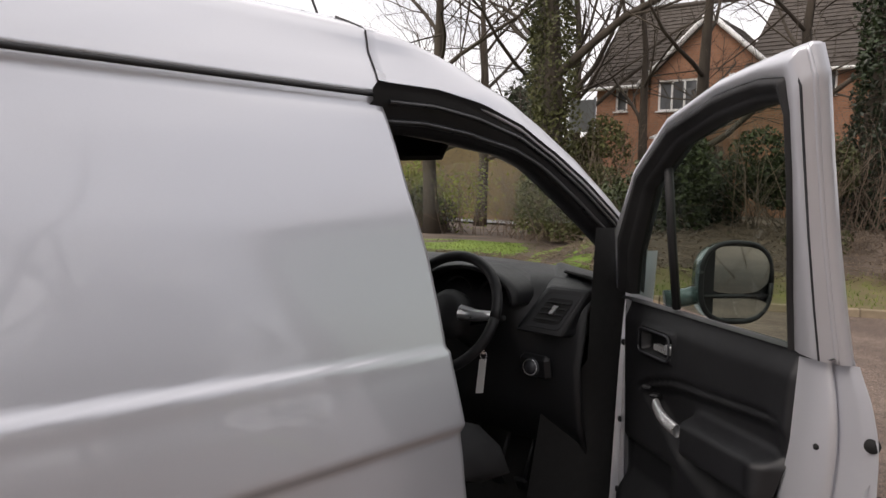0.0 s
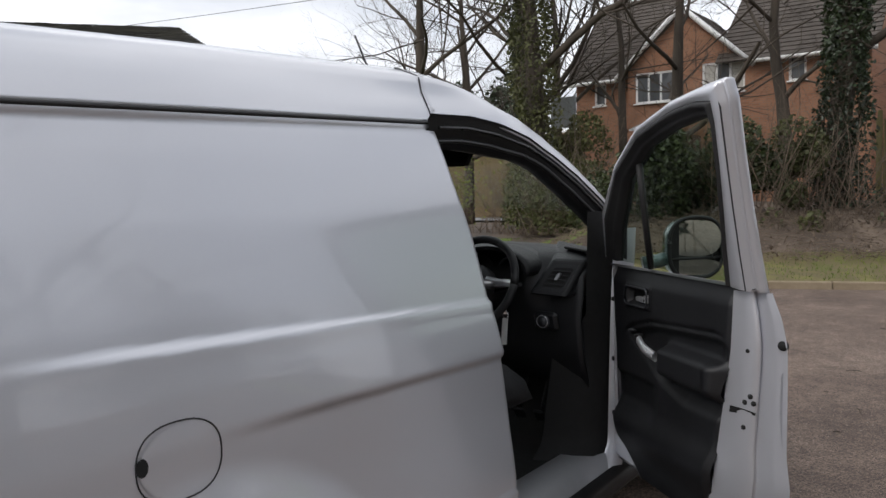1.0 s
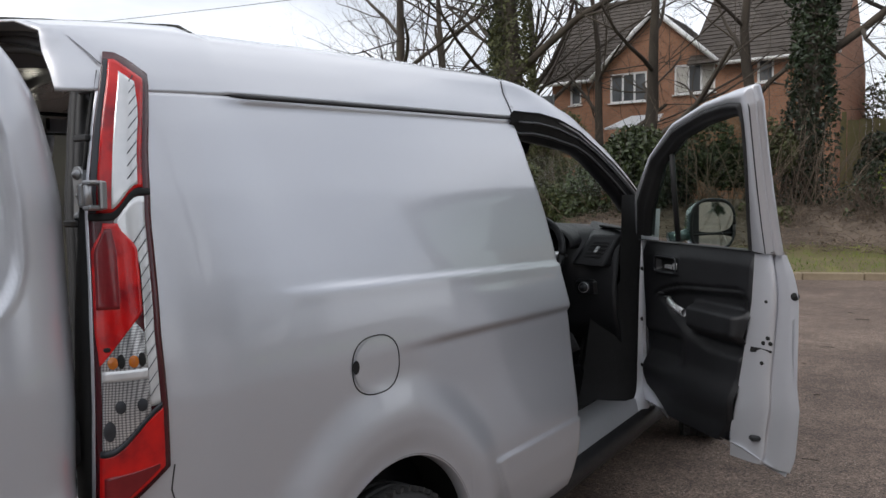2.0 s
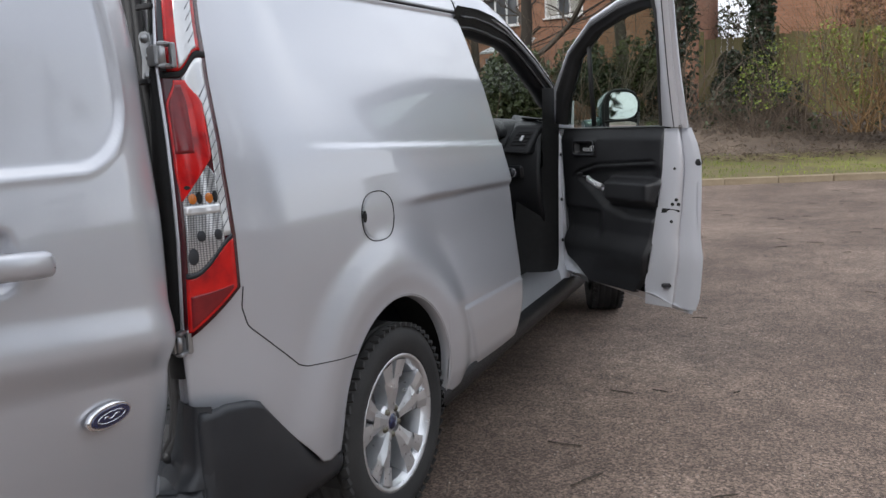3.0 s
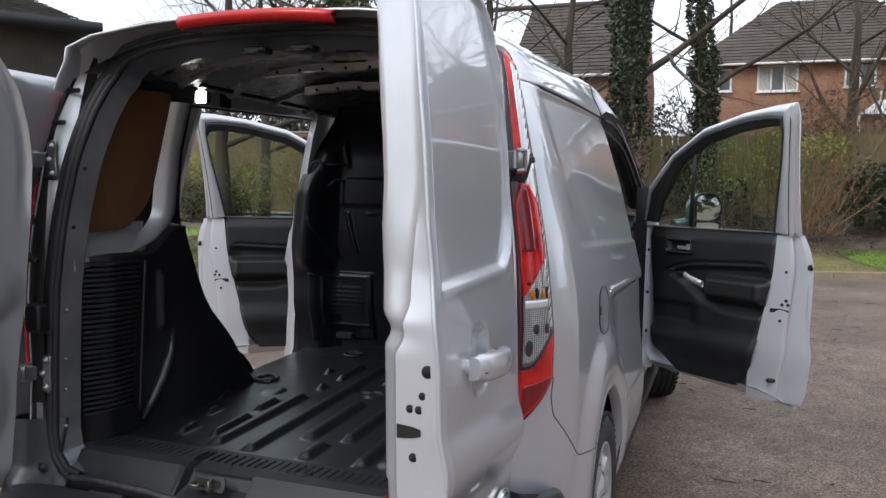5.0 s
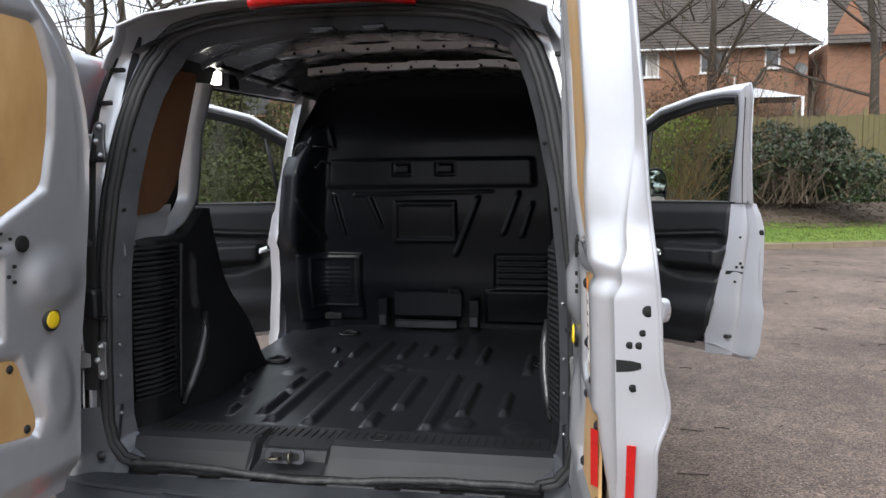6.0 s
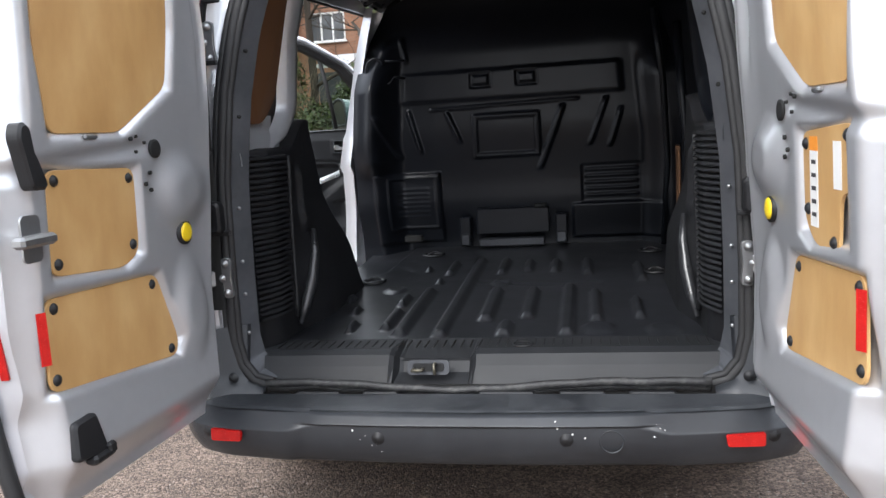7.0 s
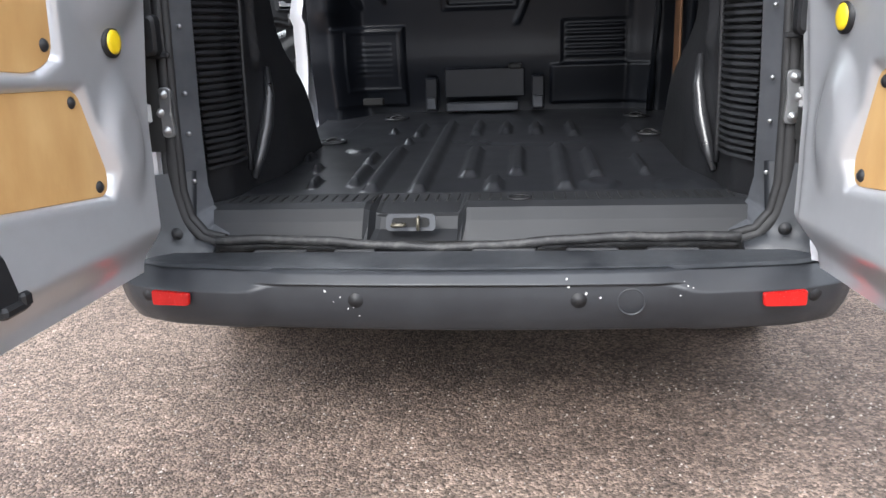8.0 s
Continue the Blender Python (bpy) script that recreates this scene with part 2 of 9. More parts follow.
# outdoors
def tarmac_material():
    m = surface("reddish_chip_tarmac", (0.088, 0.063, 0.050), (0.205, 0.156, 0.124), scale=1.1, rough=0.75, fine=0.45, spec=0.35, c=(0.145, 0.107, 0.085), big=0.35)
    n, l = m.node_tree.nodes, m.node_tree.links
    p = n["Principled BSDF"]
    old = p.inputs["Base Color"].links[0].from_socket
    co = n.new("ShaderNodeTexCoord")
    vo = n.new("ShaderNodeTexVoronoi")
    vo.inputs["Scale"].default_value = 150
    l.new(co.outputs["Object"], vo.inputs["Vector"])
    sep = n.new("ShaderNodeSeparateColor")
    l.new(vo.outputs["Color"], sep.inputs["Color"])
    rp = n.new("ShaderNodeValToRGB")
    rp.color_ramp.elements[0].position, rp.color_ramp.elements[0].color = 0.1, (0.42, 0.42, 0.42, 1)
    rp.color_ramp.elements[1].position, rp.color_ramp.elements[1].color = 0.95, (1.85, 1.85, 1.85, 1)
    l.new(sep.outputs["Red"], rp.inputs["Fac"])
    mx = n.new("ShaderNodeMix")
    mx.data_type, mx.blend_type = "RGBA", "MULTIPLY"
    mx.inputs["Factor"].default_value = 0.85
    l.new(old, mx.inputs["A"])
    l.new(rp.outputs["Color"], mx.inputs["B"])
    # coarser clumps of chippings and worn, damp patches
    last = mx.outputs["Result"]
    for sc, det, lo, hi, amount in ((60.0, 3, 0.50, 1.50, 0.62), (17.0, 4, 0.70, 1.32, 0.45), (5.5, 5, 0.72, 1.25, 0.55)):
        nz = n.new("ShaderNodeTexNoise")
        nz.inputs["Scale"].default_value, nz.inputs["Detail"].default_value = sc, det
        l.new(co.outputs["Object"], nz.inputs["Vector"])
        r2 = n.new("ShaderNodeValToRGB")
        r2.color_ramp.elements[0].position, r2.color_ramp.elements[0].color = 0.36, (lo, lo, lo, 1)
        r2.color_ramp.elements[1].position, r2.color_ramp.elements[1].color = 0.64, (hi, hi, hi, 1)
        l.new(nz.outputs["Fac"], r2.inputs["Fac"])
        m2 = n.new("ShaderNodeMix")
        m2.data_type, m2.blend_type = "RGBA", "MULTIPLY"
        m2.inputs["Factor"].default_value = amount
        l.new(last, m2.inputs["A"])
        l.new(r2.outputs["Color"], m2.inputs["B"])
        last = m2.outputs["Result"]
    l.new(last, p.inputs["Base Color"])
    bp = n.new("ShaderNodeBump")
    bp.inputs["Strength"].default_value, bp.inputs["Distance"].default_value = 0.9, 0.006
    bp.invert = True
    l.new(vo.outputs["Distance"], bp.inputs["Height"])
    l.new(bp.outputs["Normal"], p.inputs["Normal"])
    return m


TARMAC = tarmac_material()
STONE = surface("loose_chippings", (0.16, 0.13, 0.11), (0.36, 0.32, 0.28), scale=30, rough=0.7, island=0.5)
KERB = surface("concrete_kerb", (0.20, 0.155, 0.10), (0.30, 0.24, 0.165), scale=14, rough=0.85, bump=0.4)
GRASS = surface("rough_grass", (0.10, 0.115, 0.018), (0.17, 0.17, 0.04), scale=3.0, rough=0.9, bump=0.6, bump_scale=60, c=(0.12, 0.095, 0.045), fine=0.5)
LAWN = surface("spring_lawn", (0.095, 0.165, 0.014), (0.18, 0.27, 0.03), scale=3.0, rough=0.9, bump=0.6, bump_scale=60, c=(0.13, 0.20, 0.022), fine=0.5)
BLADE = surface("grass_blades", (0.13, 0.16, 0.018), (0.24, 0.28, 0.04), scale=0.8, rough=0.7, island=0.35, c=(0.09, 0.13, 0.02))
SOIL = surface("leaf_litter_soil", (0.060, 0.045, 0.034), (0.145, 0.110, 0.082), scale=6, rough=0.95, bump=0.8, bump_scale=25)
BARK = surface("grey_brown_bark", (0.034, 0.027, 0.020), (0.078, 0.063, 0.048), scale=12, rough=0.95, bump=0.6, stretch=(1, 1, 0.25))
TWIG = surface("dry_twigs", (0.085, 0.062, 0.045), (0.20, 0.155, 0.115), scale=2, rough=0.9, island=0.3)
STEM = surface("ochre_stems", (0.12, 0.068, 0.030), (0.21, 0.13, 0.058), scale=2, rough=0.85, island=0.3)
IVY = surface("ivy_leaves", (0.008, 0.017, 0.006), (0.028, 0.044, 0.014), scale=1.5, rough=0.45, island=0.45)
HEDGE = surface("laurel_leaves", (0.018, 0.030, 0.007), (0.058, 0.072, 0.019), scale=1.0, rough=0.5, island=0.45)
SPRING = surface("yellow_green_leaves", (0.13, 0.17, 0.02), (0.24, 0.28, 0.04), scale=1.0, rough=0.6, island=0.3)
COPPER = surface("copper_brown_leaves", (0.055, 0.026, 0.014), (0.13, 0.062, 0.032), scale=1.0, rough=0.7, island=0.4)
OLIVE = surface("olive_scrub_leaves", (0.036, 0.042, 0.012), (0.085, 0.088, 0.026), scale=1.0, rough=0.7, island=0.4)
BRICK = surface("orange_brick", (0.24, 0.085, 0.042), (0.33, 0.13, 0.062), scale=3.0, rough=0.9, bump=0.3, island=0.12)
BRICK_BROWN = surface("brown_brick", (0.20, 0.125, 0.07), (0.28, 0.19, 0.11), scale=3.0, rough=0.9, bump=0.3)
TILE = surface("brown_roof_tile", (0.066, 0.055, 0.046), (0.092, 0.078, 0.066), scale=3.0, rough=0.85, island=0.12)
UPVC = surface("white_window_frame", (0.74, 0.74, 0.72), (0.80, 0.80, 0.78), scale=5, rough=0.4)
PANE = surface("dark_window_pane", (0.05, 0.055, 0.06), (0.09, 0.095, 0.10), scale=0.8, rough=0.06, spec=0.8)
CURTAIN = surface("pale_curtain", (0.42, 0.40, 0.36), (0.52, 0.50, 0.45), scale=6, rough=0.9)
FENCE = surface("weathered_fence_board", (0.12, 0.105, 0.045), (0.20, 0.17, 0.075), scale=4, rough=0.9, bump=0.3, stretch=(1, 1, 0.15))
ROOF_DARK = surface("dark_slate_tile", (0.022, 0.021, 0.016), (0.058, 0.054, 0.038), scale=8, rough=0.8, island=0.3)
WIRE = surface("black_cable", (0.02, 0.02, 0.02), (0.03, 0.03, 0.03), scale=10, rough=0.6)
CONS = surface("white_conservatory_roof", (0.66, 0.68, 0.70), (0.75, 0.76, 0.78), scale=4, rough=0.3)
GREY_UNIT = surface("grey_metal_sheet", (0.16, 0.17, 0.17), (0.22, 0.23, 0.23), scale=6, rough=0.6)

# ---- mesh helpers ----
class Mesh:
    """Collects vertices and faces of one mesh."""

    def __init__(self):
        self.v, self.f, self.smooth = [], [], []

    def grid(self, fn, us, vs, smooth=True, flip=False, wrap=False):
        o = len(self.v)
        us, vs = list(us), list(vs)
        for a in us:
            for b in vs:
                self.v.append(tuple(fn(a, b)))
        m, k = len(us), len(vs)
        for i in range(m if wrap else m - 1):
            for j in range(k - 1):
                i2 = (i + 1) % m
                q = (o + i * k + j, o + i2 * k + j, o + i2 * k + j + 1, o + i * k + j + 1)
                self.f.append(q[::-1] if flip else q)
                self.smooth.append(smooth)
        return self

    def poly(self, pts, smooth=False):
        o = len(self.v)
        self.v += [tuple(p) for p in pts]
        self.f.append(tuple(range(o, o + len(pts))))
        self.smooth.append(smooth)
        return self

    def tube(self, pts, r, n=8, caps=True, smooth=True):
        pts = [Vector(p) for p in pts]
        rs = r if isinstance(r, (list, tuple)) else [r] * len(pts)
        o = len(self.v)
        side = None
        for i, p in enumerate(pts):
            d = (pts[min(i + 1, len(pts) - 1)] - pts[max(i - 1, 0)]).normalized()
            if side is None or abs(side.dot(d)) > 0.98:
                side = Vector((0, 0, 1)) if abs(d.z) < 0.9 else Vector((1, 0, 0))
            a = d.cross(side).normalized()
            b = a.cross(d).normalized()
            side = b
            for k in range(n):
                t = 2 * math.pi * k / n
                self.v.append(tuple(p + rs[i] * (math.cos(t) * a + math.sin(t) * b)))
        for i in range(len(pts) - 1):
            for k in range(n):
                k2 = (k + 1) % n
                self.f.append((o + i * n + k, o + i * n + k2, o + (i + 1) * n + k2, o + (i + 1) * n + k))
                self.smooth.append(smooth)
        if caps:
            e = o + (len(pts) - 1) * n
            self.f.append(tuple(o + k for k in range(n))[::-1])
            self.f.append(tuple(e + k for k in range(n)))
            self.smooth += [False, False]
        return self

    def box(self, c, s, m=None, bev=0.0):
        """A box with centre c and size s, its long edges chamfered by bev, turned by m."""
        hx, hy, hz = s[0] / 2, s[1] / 2, s[2] / 2
        b = min(bev, hx * 0.9, hy * 0.9, hz * 0.9)
        o = len(self.v)
        if b <= 0:
            co = [(i * hx, j * hy, k * hz) for k in (-1, 1) for i, j in ((-1, -1), (1, -1), (1, 1), (-1, 1))]
            fs = [(3, 2, 1, 0), (4, 5, 6, 7), (0, 1, 5, 4), (1, 2, 6, 5), (2, 3, 7, 6), (3, 0, 4, 7)]
        else:
            ring = [(-hx + b, -hy), (hx - b, -hy), (hx, -hy + b), (hx, hy - b), (hx - b, hy), (-hx + b, hy), (-hx, hy - b), (-hx, -hy + b)]
            small = [(x * (hx - b) / hx, y * (hy - b) / hy) for x, y in ring]
            co = [(x, y, -hz) for x, y in small] + [(x, y, -hz + b) for x, y in ring] + [(x, y, hz - b) for x, y in ring] + [(x, y, hz) for x, y in small]
            fs = [tuple(range(8))[::-1], tuple(range(24, 32))]
            for lay in range(3):
                for k in range(8):
                    k2 = (k + 1) % 8
                    fs.append((lay * 8 + k, lay * 8 + k2, lay * 8 + 8 + k2, lay * 8 + 8 + k))
        for p in co:
            q = Vector(p)
            if m is not None:
                q = m @ q
            self.v.append((q.x + c[0], q.y + c[1], q.z + c[2]))
        for f in fs:
            self.f.append(tuple(o + i for i in f))
            self.smooth.append(False)
        return self

    def lathe(self, prof, axis_o, ax, n=32, smooth=True, up=None):
        """prof: (radius, distance along the axis) pairs, turned round the axis."""
        ax = Vector(ax).normalized()
        a = ax.cross(Vector(up or (0, 0, 1)))
        if a.length < 0.01:
            a = ax.cross(Vector((1, 0, 0)))
        a.normalize()
        b = ax.cross(a)
        O = Vector(axis_o)
        return self.grid(lambda t, k: O + ax * prof[k][1] + prof[k][0] * (math.cos(t) * a + math.sin(t) * b), [2 * math.pi * i / n for i in range(n)], range(len(prof)), smooth, wrap=True)

    def plate(self, pts, fn, h, bev=0.0):
        """A plate: the outline pts (2D), placed by fn(a, b, height), h thick, with a small chamfer."""
        n = len(pts)
        cx, cy = sum(p[0] for p in pts) / n, sum(p[1] for p in pts) / n
        def inner(p):
            d = math.hypot(p[0] - cx, p[1] - cy) or 1
            return (p[0] - (p[0] - cx) / d * bev, p[1] - (p[1] - cy) / d * bev)
        o = len(self.v)
        rings = [(pts, 0.0), (pts, h - bev), ([inner(p) for p in pts], h)] if bev else [(pts, 0.0), (pts, h)]
        for ring, z in rings:
            self.v += [tuple(fn(p[0], p[1], z)) for p in ring]
        for r in range(len(rings) - 1):
            for k in range(n):
                k2 = (k + 1) % n
                self.f.append((o + r * n + k, o + r * n + k2, o + (r + 1) * n + k2, o + (r + 1) * n + k))
                self.smooth.append(False)
        e = o + (len(rings) - 1) * n
        self.f.append(tuple(e + k for k in range(n)))
        self.f.append(tuple(o + k for k in range(n))[::-1])
        self.smooth += [False, False]
        return self

    def data(self, name, material):
        me = bpy.data.meshes.new(name)
        me.from_pydata(self.v, [], self.f)
        me.polygons.foreach_set("use_smooth", self.smooth)
        if material:
            me.materials.append(material)
        me.update()
        return me


def part(name, ms, material, parent, label="", fix=True):
    """One mesh object under a thing or under a part."""
    me = ms.data(name, material) if isinstance(ms, Mesh) else ms
    if fix and isinstance(ms, Mesh):
        bm = bmesh.new()
        bm.from_mesh(me)
        bmesh.ops.recalc_face_normals(bm, faces=bm.faces)
        bm.to_mesh(me)
        bm.free()
    ob = new(name, me)
    if parent is not None:
        ob.parent = parent
        ob.matrix_parent_inverse = parent.matrix_basis.inverted()
    if label:
        tagged(ob, label)
    return ob


def thing(name, label, category, group="", kind="", at=(0, 0, 0)):
    ob = new(name)
    ob.location = at
    ob.empty_display_size = 0.2
    return tagged(ob, label, category, group, kind)


def solid(ob, t, offset=-1.0):
    md = ob.modifiers.new("thickness", "SOLIDIFY")
    md.thickness, md.offset = t, offset
    return ob


def sstep(a, b, x):
    t = min(1.0, max(0.0, (x - a) / (b - a)))
    return t * t * (3 - 2 * t)


def lerp(x, xs, ys):
    return float(np.interp(x, xs, ys))


def curve_table(pts, lo, hi, soft=7, n=600):
    """A smooth function through a table of (x, y)."""
    xs = np.linspace(lo, hi, n)
    ys = np.interp(xs, [p[0] for p in pts], [p[1] for p in pts])
    k = np.ones(2 * soft + 1) / (2 * soft + 1)
    for _ in range(2):
        ys = np.convolve(np.pad(ys, soft, mode="edge"), k, "valid")
    return lambda x: float(np.interp(x, xs, ys))


def steps(a, b, n):
    return [a + (b - a) * i / n for i in range(n + 1)]


def rounded(x0, y0, x1, y1, r, n=5):
    pts = []
    for cx, cy, a0 in ((x1 - r, y1 - r, 0), (x0 + r, y1 - r, 90), (x0 + r, y0 + r, 180), (x1 - r, y0 + r, 270)):
        for i in range(n + 1):
            a = radians(a0 + 90 * i / n)
            pts.append((cx + r * math.cos(a), cy + r * math.sin(a)))
    return pts


def soften(pts, r=0.03, n=4):
    """An outline with its corners rounded by about r."""
    out = []
    m = len(pts)
    for i in range(m):
        p, a, b = Vector(pts[i]), Vector(pts[i - 1]), Vector(pts[(i + 1) % m])
        ra = min(r, 0.45 * (a - p).length)
        rb = min(r, 0.45 * (b - p).length)
        s, e = p + (a - p).normalized() * ra, p + (b - p).normalized() * rb
        for k in range(n + 1):
            t = k / n
            out.append(tuple((1 - t) ** 2 * s + 2 * t * (1 - t) * p + t * t * e))
    return out

# ---- the van: body ----
van = thing("panel_van", "silver metallic compact panel van with its doors standing open", "van")

half_width = curve_table([(0.2, 0.80), (0.27, 0.84), (0.36, 0.872), (0.48, 0.884), (0.62, 0.884), (0.80, 0.880), (0.93, 0.878), (1.03, 0.8745), (1.12, 0.864), (1.20, 0.851), (1.26, 0.838), (1.45, 0.79), (1.60, 0.745), (1.68, 0.718), (1.74, 0.69), (1.80, 0.64)], 0.15, 1.85, soft=4)
rear_lean = curve_table([(0.2, 0.185), (1.0, 0.192), (1.2, 0.20), (1.44, 0.221), (1.6, 0.258), (1.74, 0.306), (1.8, 0.33)], 0.2, 1.85)
corner_in = curve_table([(0.2, 0.11), (0.8, 0.118), (1.1, 0.095), (1.44, 0.06), (1.74, 0.018), (1.8, 0.01)], 0.2, 1.85)
ARCH_Y, ARCH_Z, ARCH_R = 0.99, 0.37, 0.36


def gutter_z(y):
    return 1.673 + 0.035 * (y - 0.58) - 0.02 * max(0.0, 0.58 - y)


def crease_z(y):
    return 1.215 - 0.031 * (y - 0.66)


def side_x(y, z):
    """Half width of the body at the length y and the height z, with its creases."""
    x = half_width(z)
    lean = rear_lean(z)
    if y < 0.5:
        x -= corner_in(z) * (max(0.0, 0.5 - y) / (0.5 - lean)) ** 2
    x -= 0.022 * sstep(0.9, 2.2, y) * sstep(0.95, 1.2, z)
    diag = ((1.335 - z) * 0.095 - (y - 0.585) * 0.12) / 0.153
    x -= 0.010 * sstep(0.0, 0.012, z - crease_z(y)) * sstep(0.0, 0.02, gutter_z(y) - 0.004 - z) * sstep(0.52, 0.68, y) * sstep(0.10, -0.22, diag)
    x += 0.001 * sstep(0.03, 0.0, abs(crease_z(y) - 0.008 - z)) * sstep(0.60, 0.72, y)
    rz = 1.035 - 0.014 * (y - 0.9)
    k = sstep(0.98, 1.40, y)
    x -= k * 0.017 * sstep(rz, rz - 0.028, z) * sstep(0.58, 0.9, z)
    r = math.hypot(y - ARCH_Y, z - ARCH_Z)
    x += 0.022 * sstep(0.60, 0.46, r) * sstep(0.2, 0.4, y) - 0.008 * sstep(0.44, 0.36, r)
    if 1.40 < y:
        e = max(z - 0.585, (1.49 - y) + (0.585 - z) * 0.55)
        x += 0.009 * sstep(0.0, 0.010, -e)
    return x


edge_rear_front = curve_table([(0.2, 2.02), (0.34, 2.05), (0.45, 2.105), (0.6, 2.115), (0.84, 2.10), (1.0, 2.075), (1.18, 2.06), (1.38, 2.045), (1.5, 2.02), (1.72, 1.99)], 0.2, 1.8)
edge_rear_slide = curve_table([(0.2, 1.42), (0.36, 1.40), (0.5, 1.37), (0.65, 1.24), (0.9, 1.02), (1.2, 0.86), (1.3, 0.83), (1.72, 0.82)], 0.2, 1.8)


def side_bottom(y):
    if y < 0.635:
        return lerp(y, [0.19, 0.32, 0.53, 0.57, 0.635], [0.625, 0.598, 0.375, 0.362, 0.366])
    if y < 1.355:
        e = abs(y - ARCH_Y)
        return ARCH_Z + math.sqrt(max(0.0, ARCH_R ** 2 - e ** 2)) - 0.085 * sstep(0.345, 0.362, e)
    return lerp(y, [1.345, 2.2, 3.0], [0.285, 0.34, 0.38])


def side_panel(sx, edge, name, label):
    ms = Mesh()
    y_end = edge(1.1)
    ss = steps(0.195, y_end, int((y_end - 0.195) / 0.0098))
    ts = [i / 190 for i in range(191)]

    def fn(y0, t):
        z, y = 1.0, y0
        for _ in range(6):
            zb, zt = side_bottom(y), gutter_z(y)
            z = zb + (t / 0.4) * (0.80 - zb) if t < 0.4 else 0.80 + (t - 0.4) / 0.6 * (zt - 0.80)
            y = y0 + (rear_lean(z) - 0.195) * sstep(0.55, 0.195, y0) + (edge(z) - y_end) * sstep(y_end - (0.25 if sx > 0 else 0.5), y_end, y0)
        return (sx * side_x(y, z), y, z)

    ms.grid(fn, ss, ts)
    return solid(part(name, ms, SILVER, van, label), 0.005, -1 if sx > 0 else -1)


side_right = side_panel(1, edge_rear_front, "side_panel", "silver windowless side panel with pressed creases")
side_left = side_panel(-1, edge_rear_slide, "side_panel", "silver rear quarter panel behind the sliding door opening")

roof_table = curve_table([(-0.1, -0.09), (0.1, -0.075), (0.3, -0.04), (0.6, -0.012), (1.2, 0.0), (2.1, 0.004), (2.35, -0.015), (2.6, -0.07), (2.9, -0.22), (3.15, -0.37)], -0.2, 3.4, soft=10)


def roof_point(y, a):
    """A point of the roof: a runs from 0 at the gutter to 1 at the middle."""
    gz = gutter_z(y)
    gx = side_x(y, gz - 0.002)
    xs = [0, 0.05, 0.12, 0.22, 0.36, 0.6, 0.8, 1.0]
    x = lerp(a, xs, [gx - 0.0008, gx - 0.0165, gx - 0.043, 0.625, 0.53, 0.33, 0.16, 0.0])
    rise = lerp(a, xs, [0.0005 + 0.0055 * sstep(0.55, 0.62, y), 0.045, 0.096, 0.146, 0.183, 0.209, 0.219, 0.222]) * (1.0 if y > 0.6 else 1 - 0.17 * ((0.6 - y) / 0.45) ** 1.5)
    return (x, y, gz + rise + (roof_table(y) * lerp(a, [0, 0.3, 1], [0.0, 0.8, 1.0]) if y > 0.6 else 0.0))


roof_a = [0, 0.01, 0.03, 0.05, 0.085, 0.12, 0.17, 0.22, 0.29, 0.36, 0.48, 0.6, 0.8, 1.0]
ms = Mesh()
ys = steps(0.205, 2.02, 60)
for sx in (1, -1):
    ms.grid(lambda y, a: (sx * roof_point(y, a)[0], y, roof_point(y, a)[2]), ys, roof_a)
solid(part("roof", ms, SILVER, van), 0.006)
# dark ditch between the roof and the side
for sx in (1, -1):
    ms = Mesh()
    ms.tube([(sx * (side_x(y, gutter_z(y) - 0.004) - 0.0015), y, gutter_z(y) + 0.001) for y in steps(0.60, 1.995, 30)], [0.002] + [0.0055] * 30, 6)
    part("gutter_seal", ms, RUBBER, van, "black rubber strip along the roof edge")

# cant rails, windscreen pillars, and the black door aperture trims
RAIL_Y = [1.985, 2.15, 2.32, 2.50, 2.66, 2.82, 2.98, 3.10, 3.18]
rail_low = lambda y: (lerp(y, [1.985, 2.6, 3.1], [0.700, 0.715, 0.765]), y, lerp(y, RAIL_Y, [1.737, 1.742, 1.728, 1.690, 1.630, 1.555, 1.465, 1.385, 1.32]))
rail_high = lambda y: (lerp(y, [1.985, 2.3, 2.7, 3.18], [0.56, 0.56, 0.60, 0.70]), y, lerp(y, RAIL_Y, [1.872, 1.868, 1.848, 1.805, 1.745, 1.665, 1.565, 1.485, 1.42]))


def rail_point(y, a):
    lo, hi = rail_low(y), rail_high(y)
    bulge = 0.042 * math.sin(math.pi * min(1, a)) * lerp(y, [1.98, 2.4, 3.1], [1.0, 0.8, 0.5])
    p = Vector(lo).lerp(Vector(hi), a) + Vector((bulge * 0.75, 0, bulge * 0.65))
    return p.lerp(Vector(roof_point(y, a * 0.36)), sstep(2.42, 1.99, y))


